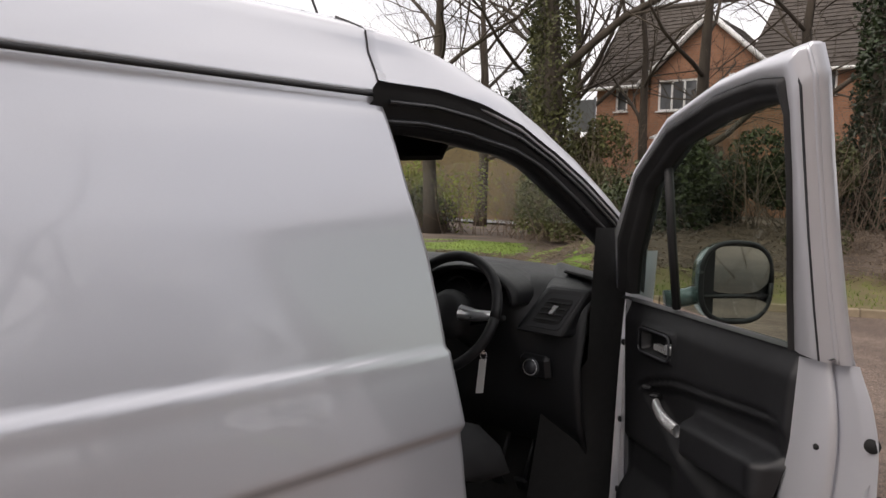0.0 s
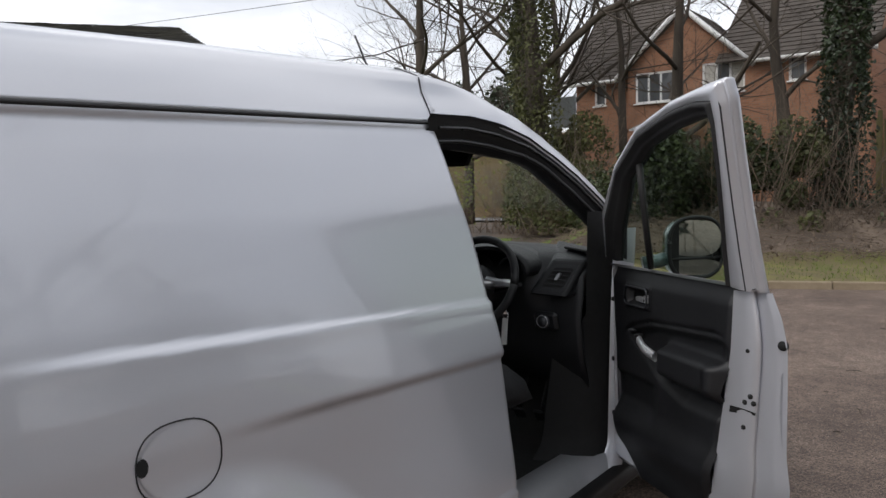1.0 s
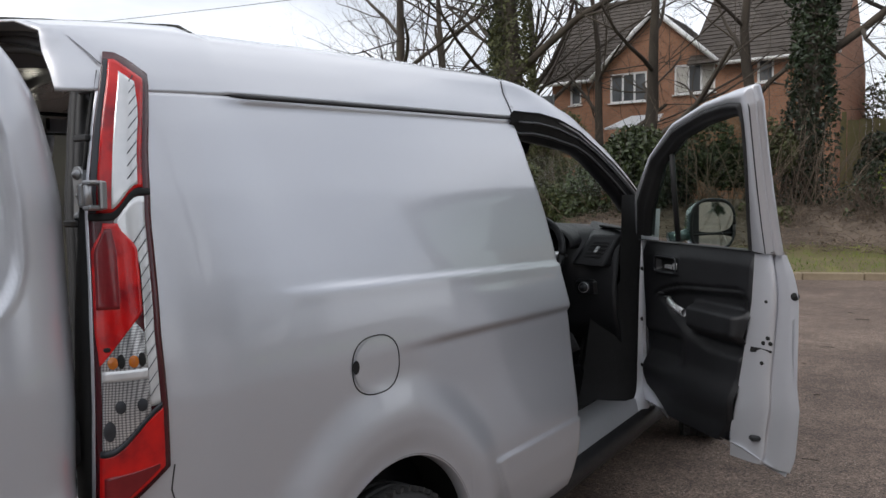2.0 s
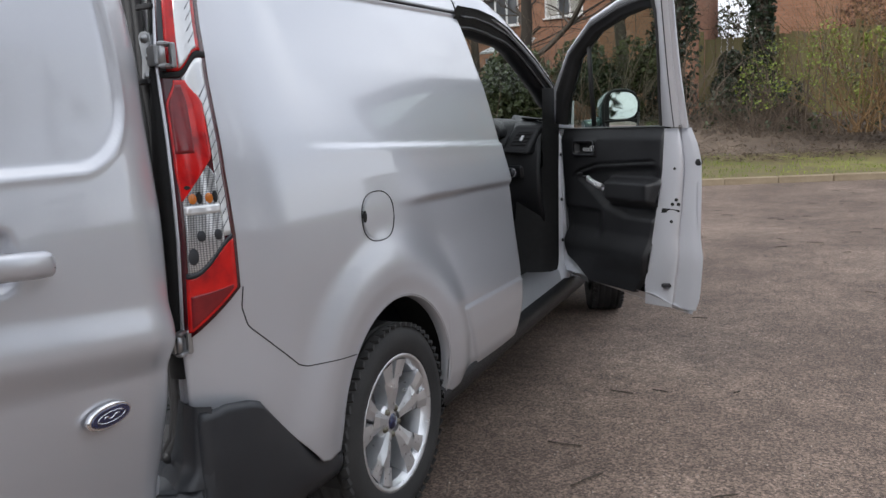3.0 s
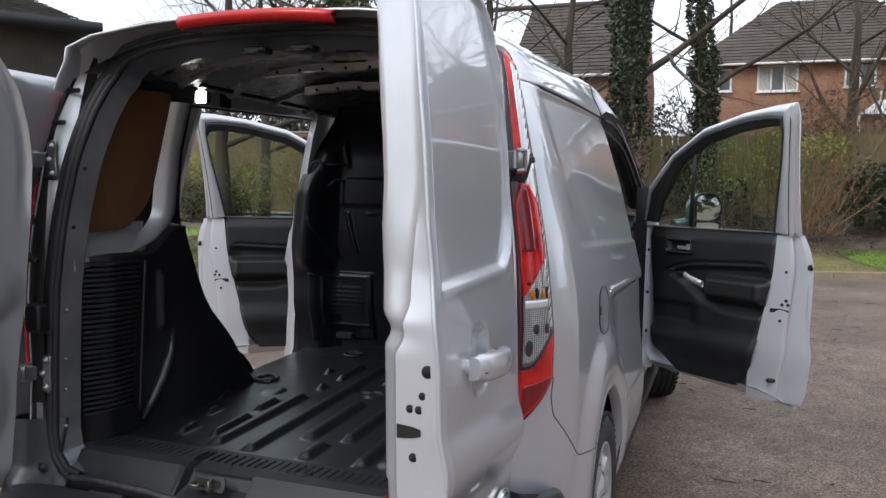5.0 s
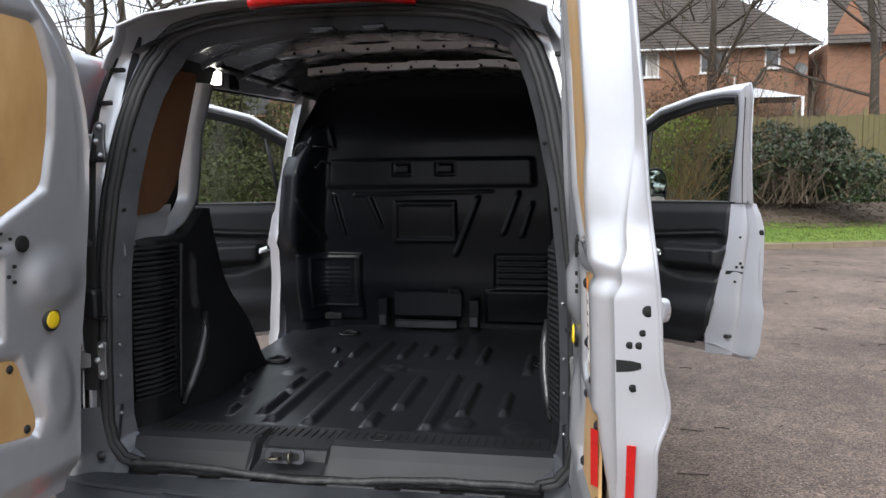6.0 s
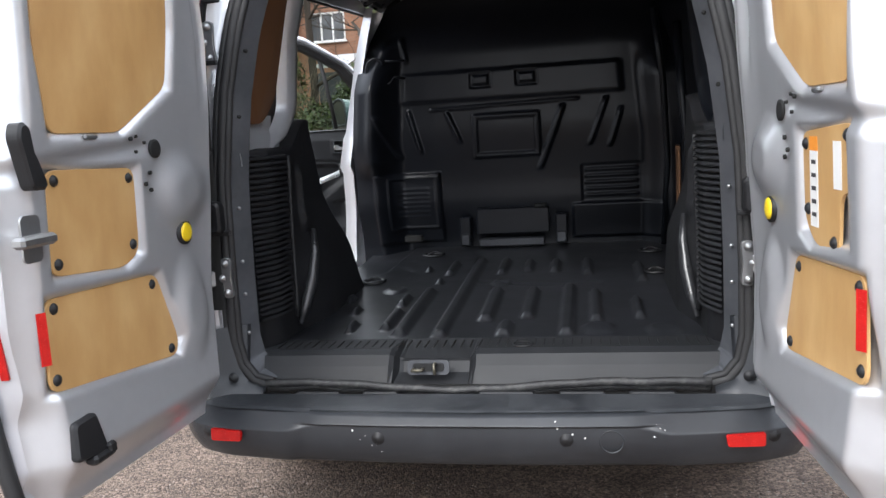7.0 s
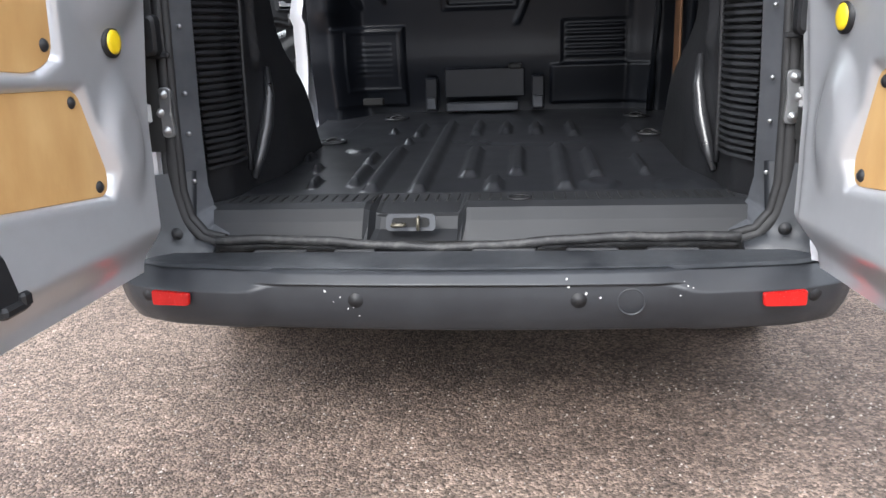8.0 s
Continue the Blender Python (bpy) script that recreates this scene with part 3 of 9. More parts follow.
for sx in (1, -1):
    ms = Mesh()
    ms.grid(lambda y, a: (sx * rail_point(y, a)[0], y, rail_point(y, a)[2]), steps(1.987, 3.18, 36), steps(0, 1, 10))
    solid(part("windscreen_pillar", ms, SILVER, van, "silver roof rail and windscreen pillar"), 0.008)
    ms = Mesh()

    def trim(y, a):
        lo = Vector(rail_low(y))
        n = Vector((-0.55, 0.0, -0.83))
        n = n + Vector((0, -0.5, -0.25)) * sstep(2.3, 2.9, y)
        n = n * lerp(y, [1.95, 2.35, 2.60], [1.9, 1.7, 1.0])
        path = [lo + Vector((0.004, 0, 0.012)), lo + Vector((-0.012, 0, -0.004)), lo + n * 0.018 + Vector((0.010, 0, 0)), lo + n * 0.030, lo + n * 0.044 + Vector((0.010, 0, 0)), lo + n * 0.062, lo + n * 0.070 + Vector((-0.04, 0, 0.015)), lo + n * 0.055 + Vector((-0.10, 0, 0.05))]
        return path[a]

    ms.grid(lambda y, a: (sx * trim(y, a)[0], trim(y, a)[1], trim(y, a)[2]), steps(1.95, 3.12, 30), range(8))
    part("door_seal", ms, BLACK_PLASTIC, van, "black ribbed rubber door seal and inner pillar trim")
    for a, r in ((2, 0.0055), (4, 0.0075)):
        ms = Mesh()
        ms.tube([(sx * trim(y, a)[0], trim(y, a)[1], trim(y, a)[2]) for y in steps(2.0, 3.08, 30)], r, 8)
        part("seal_lip", ms, GLOSS_TRIM, van, "satin black lip of the door seal")

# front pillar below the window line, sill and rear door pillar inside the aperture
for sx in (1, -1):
    # pillar trim in hole colour, so the foot well's shade is in its colour
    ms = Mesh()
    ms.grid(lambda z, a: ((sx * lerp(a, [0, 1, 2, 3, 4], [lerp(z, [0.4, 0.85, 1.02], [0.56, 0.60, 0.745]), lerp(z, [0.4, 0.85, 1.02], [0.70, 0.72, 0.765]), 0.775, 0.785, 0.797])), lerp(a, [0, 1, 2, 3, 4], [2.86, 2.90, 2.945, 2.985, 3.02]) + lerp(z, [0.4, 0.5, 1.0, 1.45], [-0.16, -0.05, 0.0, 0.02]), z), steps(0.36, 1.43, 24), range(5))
    part("hinge_pillar", ms, HOLE, van, "black trimmed front door pillar, darkened further for its shade")
    ms = Mesh()
    ms.grid(lambda z, a: (sx * lerp(a, [0, 1, 2], [0.794, 0.835, 0.85]), lerp(a, [0, 1, 2], [2.975, 3.0, 3.06]) + lerp(z, [0.4, 0.5, 1.0, 1.45], [-0.12, -0.03, 0.0, 0.05]), z), steps(0.40, 1.36, 20), range(3))
    part("hinge_pillar", ms, SILVER, van, "silver painted door hinge pillar")
    ms = Mesh()
    ms.grid(lambda y, a: (sx * lerp(a, [0, 1, 2, 3], [0.62, 0.66, 0.80, 0.845]), y, lerp(y, [1.3, 2.2, 3.0], [0.36, 0.40, 0.42]) + lerp(a, [0, 1, 2, 3], [0.02, 0.05, 0.045, -0.04])), steps(1.36 if sx < 0 else 2.02, 3.02, 10), range(4))
    part("door_sill", ms, SILVER_IN, van, "silver painted door sill")
    ms = Mesh()
    ms.grid(lambda y, a: (sx * lerp(a, [0, 1, 2, 3, 4], [0.835, 0.868, 0.868, 0.84, 0.76]), y, lerp(y, [1.3, 2.2, 3.1], [0.30, 0.36, 0.40]) + lerp(a, [0, 1, 2, 3, 4], [0.03, 0.012, -0.05, -0.085, -0.10])), steps(1.33, 3.22, 12), range(5))
    part("sill_cover", ms, BLACK_PLASTIC, van, "black plastic sill cover")

# centre pillars behind the front doors
ms = Mesh()
ms.grid(lambda z, a: (lerp(a, [0, 1, 2, 3], [1.0, 0.97, 0.90, 0.86]) * (side_x(2.0, z) - 0.012), edge_rear_front(z) - lerp(a, [0, 1, 2, 3], [-0.004, -0.03, -0.02, 0.06]), z), steps(0.40, 1.73, 40), range(4))
part("centre_pillar", ms, BLACK_PLASTIC, van, "black trimmed pillar behind the driver door")
ms = Mesh()
ms.grid(lambda z, a: (-lerp(a, [0, 1, 2, 3, 4], [0.93, 1.0, 1.005, 1.0, 0.93]) * (side_x(2.0, z) - 0.008), edge_rear_front(z) - lerp(a, [0, 1, 2, 3, 4], [0.10, 0.11, 0.17, 0.24, 0.27]), z), steps(0.38, 1.74, 40), range(5))
cp = part("centre_pillar", ms, SILVER, van, "silver painted pillar between front and sliding doors")
for z, h in ((1.02, 0.05), (0.82, 0.075)):
    q = Mesh()
    q.plate(rounded(-0.018, -h / 2, 0.018, h / 2, 0.012), lambda a, b, hh: (-(side_x(2.0, z) - 0.007) - 0.002 - hh, edge_rear_front(z) - 0.205 + a, z + b), 0.008)
    part("striker", q, BLACK_PLASTIC, cp)

# windscreen
ms = Mesh()


def screen(y, b):
    h = rail_high(y)
    return (b * (h[0] - 0.01), y + 0.10 * (1 - b * b) * lerp(y, [2.45, 3.2], [0.3, 1.0]), h[2] - 0.012 + 0.035 * (1 - b * b))


ms.grid(screen, steps(2.42, 3.18, 18), steps(-1, 1, 20))
w = part("windscreen", ms, SCREEN_GLASS, van, "clear curved windscreen")
w.visible_shadow = False
ms = Mesh()
ms.grid(lambda y, b: (screen(y, b)[0], screen(y, b)[1], screen(y, b)[2] - 0.012), steps(2.40, 2.60, 5), steps(-1, 1, 20))
part("screen_shade", ms, BLACK_PLASTIC, van, "black shade band along the windscreen top")
ms = Mesh()
ms.grid(lambda y, b: (b * (rail_point(y, 1)[0] - 0.003), y + 0.03 * (1 - b * b) * sstep(1.99, 2.3, y), rail_point(y, 1)[2] + 0.034 * (1 - b * b) + 0.001), steps(1.99, 2.45, 12), steps(-1, 1, 16))
solid(part("roof", ms, SILVER, van, "silver front roof section above the windscreen"), 0.006)
ms = Mesh()
ms.grid(lambda y, b: (b * 0.62, y, rail_high(y)[2] - 0.05 - 0.02 * b * b), steps(1.86, 2.5, 8), steps(-1, 1, 8))
part("headliner", ms, BLACK_PLASTIC, van, "dark cab headlining")
ms = Mesh()
ms.box((0.02, 2.62, 1.62), (0.22, 0.03, 0.075), pose(0, 0, 0, 12, 0, 8).to_3x3(), 0.02)
ms.tube([(0.02, 2.64, 1.65), (0.02, 2.66, 1.74)], 0.012, 6)
part("rear_view_mirror", ms, BLACK_PLASTIC, van)
ms = Mesh()
ms.box((0.30, 2.50, 1.66), (0.34, 0.02, 0.12), pose(0, 0, 0, -35, 0, 0).to_3x3(), 0.012)
part("sun_visor", ms, BLACK_PLASTIC, van)
ms = Mesh()
ms.tube([(0.0, 2.50, 1.92), (0.0, 2.37, 2.14)], [0.006, 0.0035], 6)
ms.tube([(0.0, 2.53, 1.84), (0.0, 2.495, 1.93)], [0.02, 0.008], 8)
part("aerial", ms, BLACK_PLASTIC, van, "short black roof aerial")

# front wings, bonnet and nose
FY = [2.98, 3.3, 3.65, 4.0, 4.32, 4.57, 4.70, 4.75]
FRONT_Y = 4.03


def front_section(y, a):
    w = lerp(y, FY, [0.858, 0.862, 0.868, 0.86, 0.835, 0.76, 0.64, 0.55])
    top = lerp(y, FY, [1.16, 1.11, 1.06, 1.00, 0.93, 0.83, 0.72, 0.62])
    low = lerp(y, FY, [0.40, 0.40, 0.36, 0.34, 0.30, 0.28, 0.27, 0.27])
    xs = [0, 0.2, 0.4, 0.55, 0.63, 0.7, 0.85, 1.0]
    x = w * lerp(a, xs, [0.93, 0.99, 1.0, 0.97, 0.92, 0.82, 0.45, 0.0])
    z = low + (top - low) * lerp(a, xs, [0.0, 0.18, 0.5, 0.8, 0.93, 0.985, 1.03, 1.045])
    r = math.hypot(y - FRONT_Y, z - 0.36)
    if a < 0.6 and r < 0.355 and z < 0.8:
        s = 0.355 / max(r, 0.05)
        z = 0.36 + max((z - 0.36) * s, math.sqrt(max(0.0, 0.355 ** 2 - (y - FRONT_Y) ** 2)))
    return x, y, z


for sx in (1, -1):
    ms = Mesh()
    ms.grid(lambda y, a: (sx * front_section(y, a)[0], y, front_section(y, a)[2]), steps(3.02, 4.75, 86), steps(0, 0.62, 36))
    solid(part("front_wing", ms, SILVER, van), 0.005)
ms = Mesh()
for sx in (1, -1):
    ms.grid(lambda y, a: (sx * front_section(y, a)[0], y, front_section(y, a)[2]), steps(3.10, 4.75, 46), steps(0.62, 1.0, 12))
solid(part("bonnet", ms, SILVER, van), 0.005)
ms = Mesh()
ms.grid(lambda b, z: (b * 0.80, 4.75 + 0.05 * (1 - b * b) - 0.12 * abs(b) ** 3 - 0.12 * max(0, 0.35 - z), z), steps(-1, 1, 20), steps(0.22, 0.66, 10))
part("front_bumper", ms, BUMPER, van)
for z in (0.50, 0.56, 0.62):
    ms = Mesh()
    ms.box((0, 4.805, z), (0.9, 0.02, 0.025), None, 0.006)
    part("grille_bar", ms, CHROME, van)
for sx in (1, -1):
    ms = Mesh()
    ms.grid(lambda a, b: (sx * (0.56 + 0.22 * a), 4.78 - 0.30 * a * a - 0.02 * b, 0.68 + 0.17 * b + 0.06 * a), steps(0, 1, 8), steps(0, 1, 4))
    solid(part("headlamp", ms, CLEAR_LENS, van, "clear headlamp"), 0.01)

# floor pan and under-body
# underside and arch linings use the hole colour to put in their shade
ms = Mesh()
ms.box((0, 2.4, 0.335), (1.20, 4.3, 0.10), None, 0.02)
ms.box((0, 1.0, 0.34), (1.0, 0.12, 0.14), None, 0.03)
part("under_body", ms, HOLE, van, "underside of the van, its shade put in as near-black")
for sx in (1, -1):
    for wy in (ARCH_Y, FRONT_Y):
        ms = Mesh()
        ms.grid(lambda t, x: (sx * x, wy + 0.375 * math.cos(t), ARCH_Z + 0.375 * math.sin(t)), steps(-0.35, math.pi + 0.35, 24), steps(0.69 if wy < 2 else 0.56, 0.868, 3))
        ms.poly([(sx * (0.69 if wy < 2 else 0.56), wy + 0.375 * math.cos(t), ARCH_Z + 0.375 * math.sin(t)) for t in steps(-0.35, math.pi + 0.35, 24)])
        part("wheel_arch_liner", ms, HOLE, van, "black wheel arch lining, darkened further for its shade")
    ms = Mesh()
    ms.grid(lambda t, a: (sx * (side_x(ARCH_Y + 0.36 * math.cos(t), ARCH_Z + 0.36 * math.sin(t)) + (0.002, -0.004, -0.035)[a]), ARCH_Y + (0.366, 0.358, 0.356)[a] * math.cos(t), ARCH_Z + (0.366, 0.358, 0.356)[a] * math.sin(t)), steps(-0.2, math.pi + 0.22, 60), range(3))
    part("wheel_arch_edge", ms, SILVER, van)

# fuel flap
FX = lambda y, z, h: (side_x(y, z) + h, y, z)
flap_outline = [(0.926 + 0.095 * math.copysign(abs(math.cos(t)) ** 0.82, math.cos(t)), 0.999 + 0.075 * math.copysign(abs(math.sin(t)) ** 0.82, math.sin(t))) for t in steps(0, 2 * math.pi, 40)[:-1]]
ms = Mesh()
ms.tube([FX(y, z, 0.0006) for y, z in flap_outline + flap_outline[:1]], 0.0018, 6, caps=False)
part("fuel_flap", ms, RUBBER, van, "round fuel filler flap outlined by a dark gap")
flap = bpy.context.scene.objects["fuel_flap"]
ms = Mesh()
ms.grid(lambda r, t: FX(0.926 + r * 0.09 * math.cos(t), 0.999 + r * 0.07 * math.sin(t), 0.0026), steps(0, 1, 8), steps(0, 2 * math.pi, 36))
part("flap_panel", ms, SILVER, flap, "silver painted flap")
ms = Mesh()
ms.grid(lambda r, t: FX(0.842 + r * 0.013 * math.cos(t), 1.006 + r * 0.018 * math.sin(t), 0.004), steps(0, 1, 3), steps(0, 2 * math.pi, 14))
part("finger_notch", ms, HOLE, flap)
# panel joint between the side and the rear corner
ms = Mesh()
joint = [(0.325, 0.90), (0.318, 0.85), (0.33, 0.80), (0.40, 0.73), (0.47, 0.665), (0.50, 0.652), (0.58, 0.642), (0.722, 0.622)]
joint = [(lerp(i, range(len(joint)), [p[0] for p in joint]), lerp(i, range(len(joint)), [p[1] for p in joint])) for i in steps(0, 7, 40)]
ms.tube([FX(y, z, 0.0) for y, z in joint], 0.0017, 5)
part("panel_gap", ms, RUBBER, van, "dark panel joint line")
ms = Mesh()
ms.tube([(rail_point(1.987, a)[0] + 0.001, 1.987, rail_point(1.987, a)[2] + 0.001) for a in steps(0, 1, 12)], 0.0022, 5)
part("panel_gap", ms, RUBBER, van, "dark roof joint line")

# tail lamps
out_edge = curve_table([(0.7, 0.318), (0.9, 0.318), (1.17, 0.318), (1.4, 0.335), (1.53, 0.355), (1.7, 0.395), (1.75, 0.40)], 0.7, 1.8)


def lamp_point(sx, a, z, h):
    ya, yb = rear_lean(z) + 0.006, out_edge(z)
    y = ya + a * (yb - ya)
    nx, ny = 0.75, -0.66
    bulge = 0.012 * math.sin(math.pi * min(1, max(0, a)))
    return (sx * (side_x(y, z) + (h + bulge) * nx), y + (h + bulge) * ny, z)


LAMP_TOP = lambda a: 1.742 - 0.055 * max(0, a - 0.2) ** 1.5
LAMP_LOW = lambda a: 0.80 + 0.10 * max(0, (a - 0.12) / 0.88)


def lamp_patch(sx, a0, a1, lo, hi, h, na=10, nz=30, skirt=0.006):
    ms = Mesh()

    def fn(t, s):
        a = 0.5
        z = 1.2
        for _ in range(4):
            aa = a0(z) if callable(a0) else a0
            ab = a1(z) if callable(a1) else a1
            a = aa + s * (ab - aa)
            zl = lo(a) if callable(lo) else lo
            zh = hi(a) if callable(hi) else hi
            z = zl + t * (zh - zl)
        return lamp_point(sx, a, z, h)

    def rim(t, s):
        te, se = min(1, max(0, t)), min(1, max(0, s))
        p = fn(te, se)
        if t != te or s != se:
            k = 0.010
            return (p[0] - sx * k * 0.75, p[1] + k * 0.66, p[2])
        return p

    ms.grid(rim, [-0.01] + steps(0, 1, nz) + [1.01], [-0.01] + steps(0, 1, na) + [1.01])
    return ms


def lamp_disc(sx, a, z, ra, rz, h, dome=0.002):
    ms = Mesh()
    ms.grid(lambda r, t: lamp_point(sx, a + r * ra * math.cos(t), z + r * rz * math.sin(t), h + dome * (1 - r * r)), steps(0, 1, 4), steps(0, 2 * math.pi, 18))
    return ms


zmid = lambda a: 1.405 + 0.05 * sstep(0.35, 0.8, a)
low_cut = lambda a: 0.945 + 0.085 * sstep(0.15, 1.0, a)
for sx in (1, -1):
    lamp = part("tail_lamp", lamp_patch(sx, 0.0, 1.0, LAMP_LOW, LAMP_TOP, 0.006), DARK_RED, van, "tall rear lamp cluster with red and clear lenses")
    part("red_lens", lamp_patch(sx, 0.14, 0.88, lambda a: zmid(a) + 0.006, lambda a: 1.725 - 0.06 * max(0, a - 0.3), 0.0095), RED_LENS, lamp, "red upper light strip")
    part("lens_border", lamp_patch(sx, 0.02, 0.13, lambda a: zmid(a) + 0.006, lambda a: 1.725, 0.0095, 4, 20), GREY_IN, lamp, "smoky inner lens border")
    part("clear_lens", lamp_patch(sx, 0.38, lambda z: 0.80 - 0.12 * sstep(1.6, 1.72, z), lambda a: zmid(a) + 0.012, lambda a: 1.705 - 0.06 * max(0, a - 0.3), 0.0115), CLEAR_LENS, lamp, "clear upper lamp lens")
    part("lamp_joint", lamp_patch(sx, 0.0, 1.0, lambda a: zmid(a) - 0.009, lambda a: zmid(a) + 0.004, 0.0105, 10, 3), HOLE, lamp)
    # white reflector band that runs down outside the red lens
    part("clear_lens", lamp_patch(sx, lambda z: 0.40 + 0.36 * sstep(1.40, 1.30, z), 0.90, lambda a: 1.03, lambda a: zmid(a) - 0.012, 0.0105, 6, 30), CLEAR_LENS, lamp, "clear stepped outer band")
    # six sided brake lamp lens
    part("red_lens", lamp_patch(sx, lambda z: 0.03 + 0.20 * sstep(1.33, 1.392, z) + 0.05 * sstep(1.2, 1.12, z), lambda z: 0.74 - 0.28 * sstep(1.335, 1.392, z) - 0.66 * max(0.0, (1.215 - z) / 0.10), lambda a: 1.118, lambda a: 1.390, 0.014, 12, 40), RED_LENS, lamp, "red rounded brake lamp lens")
    part("red_lens", lamp_patch(sx, lambda z: 0.07 + 0.18 * sstep(1.33, 1.385, z), lambda z: 0.42 - 0.06 * sstep(1.33, 1.385, z), lambda a: 1.225, lambda a: 1.380, 0.0148, 6, 20), DULL_RED, lamp, "dull red inner facet")
    # fluted clear section with the bulbs
    part("clear_lens", lamp_patch(sx, lambda z: 0.10 + 0.50 * max(0.0, (z - 1.135) / 0.07), lambda z: 0.76 - 0.16 * sstep(1.17, 1.205, z), lambda a: low_cut(a) + 0.006, lambda a: 1.205, 0.0125, 14, 40), LAMP_GRID, lamp, "clear fluted indicator and reversing lamp lens")
    part("lens_border", lamp_patch(sx, 0.07, 0.92, lambda a: low_cut(a) - 0.006, lambda a: low_cut(a) + 0.006, 0.0135, 10, 2), GREY_IN, lamp)
    for aa in (0.30, 0.60):
        part("bulb", lamp_disc(sx, aa - 0.03, 1.122, 0.075, 0.012, 0.0135), AMBER, lamp, "amber indicator bulb behind the lens")
        part("bulb_socket", lamp_disc(sx, aa + 0.09, 1.124, 0.055, 0.014, 0.0133), HOLE, lamp)
        part("bulb_socket", lamp_disc(sx, aa + 0.05, 1.036, 0.075, 0.013, 0.0133), GREY_IN, lamp)
    part("bulb_socket", lamp_disc(sx, 0.20, 1.148, 0.07, 0.006, 0.0133), HOLE, lamp)
    part("bulb_socket", lamp_disc(sx, 0.20, 0.99, 0.085, 0.020, 0.0133), GREY_IN, lamp)
    part("lens_band", lamp_patch(sx, 0.11, 0.76, lambda a: 1.086, lambda a: 1.106, 0.0133, 8, 3), CLEAR_LENS, lamp, "bright band between the bulbs")
    part("red_lens", lamp_patch(sx, 0.06, 0.93, lambda a: LAMP_LOW(a) + 0.012, lambda a: low_cut(a) - 0.006, 0.012), RED_LENS, lamp, "red lower lamp lens")
    part("red_lens", lamp_patch(sx, 0.12, 0.86, lambda a: LAMP_LOW(a) + 0.020, lambda a: 0.895 + 0.02 * a, 0.0128, 10, 12), DULL_RED, lamp, "darker lower lens facet")
    for i in range(13):
        z0 = 1.045 + 0.026 * i
        part("lens_rib", lamp_patch(sx, 0.76 - 0.10 * sstep(8, 13, i), 0.90, lambda a: z0 + 0.16 * (a - 0.74), lambda a: z0 + 0.0025 + 0.16 * (a - 0.74), 0.0125, 3, 2), GREY_IN, lamp)
    for i in range(9):
        z0 = 1.47 + 0.026 * i
        part("lens_rib", lamp_patch(sx, 0.64 - 0.04 * sstep(4, 9, i), 0.80 - 0.12 * sstep(4, 9, i), lambda a: z0 + 0.16 * (a - 0.6), lambda a: z0 + 0.0025 + 0.16 * (a - 0.6), 0.0135, 3, 2), GREY_IN, lamp)

# ---- the van: rear frame, bumper, load space ----
OPEN_Z = [0.470, 0.486, 0.53, 0.60, 0.80, 1.06, 1.30, 1.50, 1.60, 1.68, 1.735, 1.768, 1.790, 1.805, 1.813, 1.815]
OPEN_X = [0.60, 0.655, 0.69, 0.705, 0.705, 0.698, 0.672, 0.632, 0.605, 0.575, 0.535, 0.485, 0.40, 0.27, 0.13, 0.0]


def opening(i, grow=0.0):
    """Half of the load opening's outline from the bottom corner up to the middle of the top."""
    x, z = lerp(i, range(16), OPEN_X), lerp(i, range(16), OPEN_Z)
    x2, z2 = lerp(i + 0.2, range(16), OPEN_X), lerp(i + 0.2, range(16), OPEN_Z)
    x1, z1 = lerp(i - 0.2, range(16), OPEN_X), lerp(i - 0.2, range(16), OPEN_Z)
    d = Vector((x2 - x1, z2 - z1)).normalized()
    nx, nz = d.y, -d.x
    return max(0.0, x + grow * nx) if i < 14.9 else 0.0, z + grow * nz


def frame_y(z):
    """The frame's depth; its head bows back towards the middle."""
    return rear_lean(min(z, 1.80)) + 0.035 - 0.055 * sstep(1.70, 1.815, z)


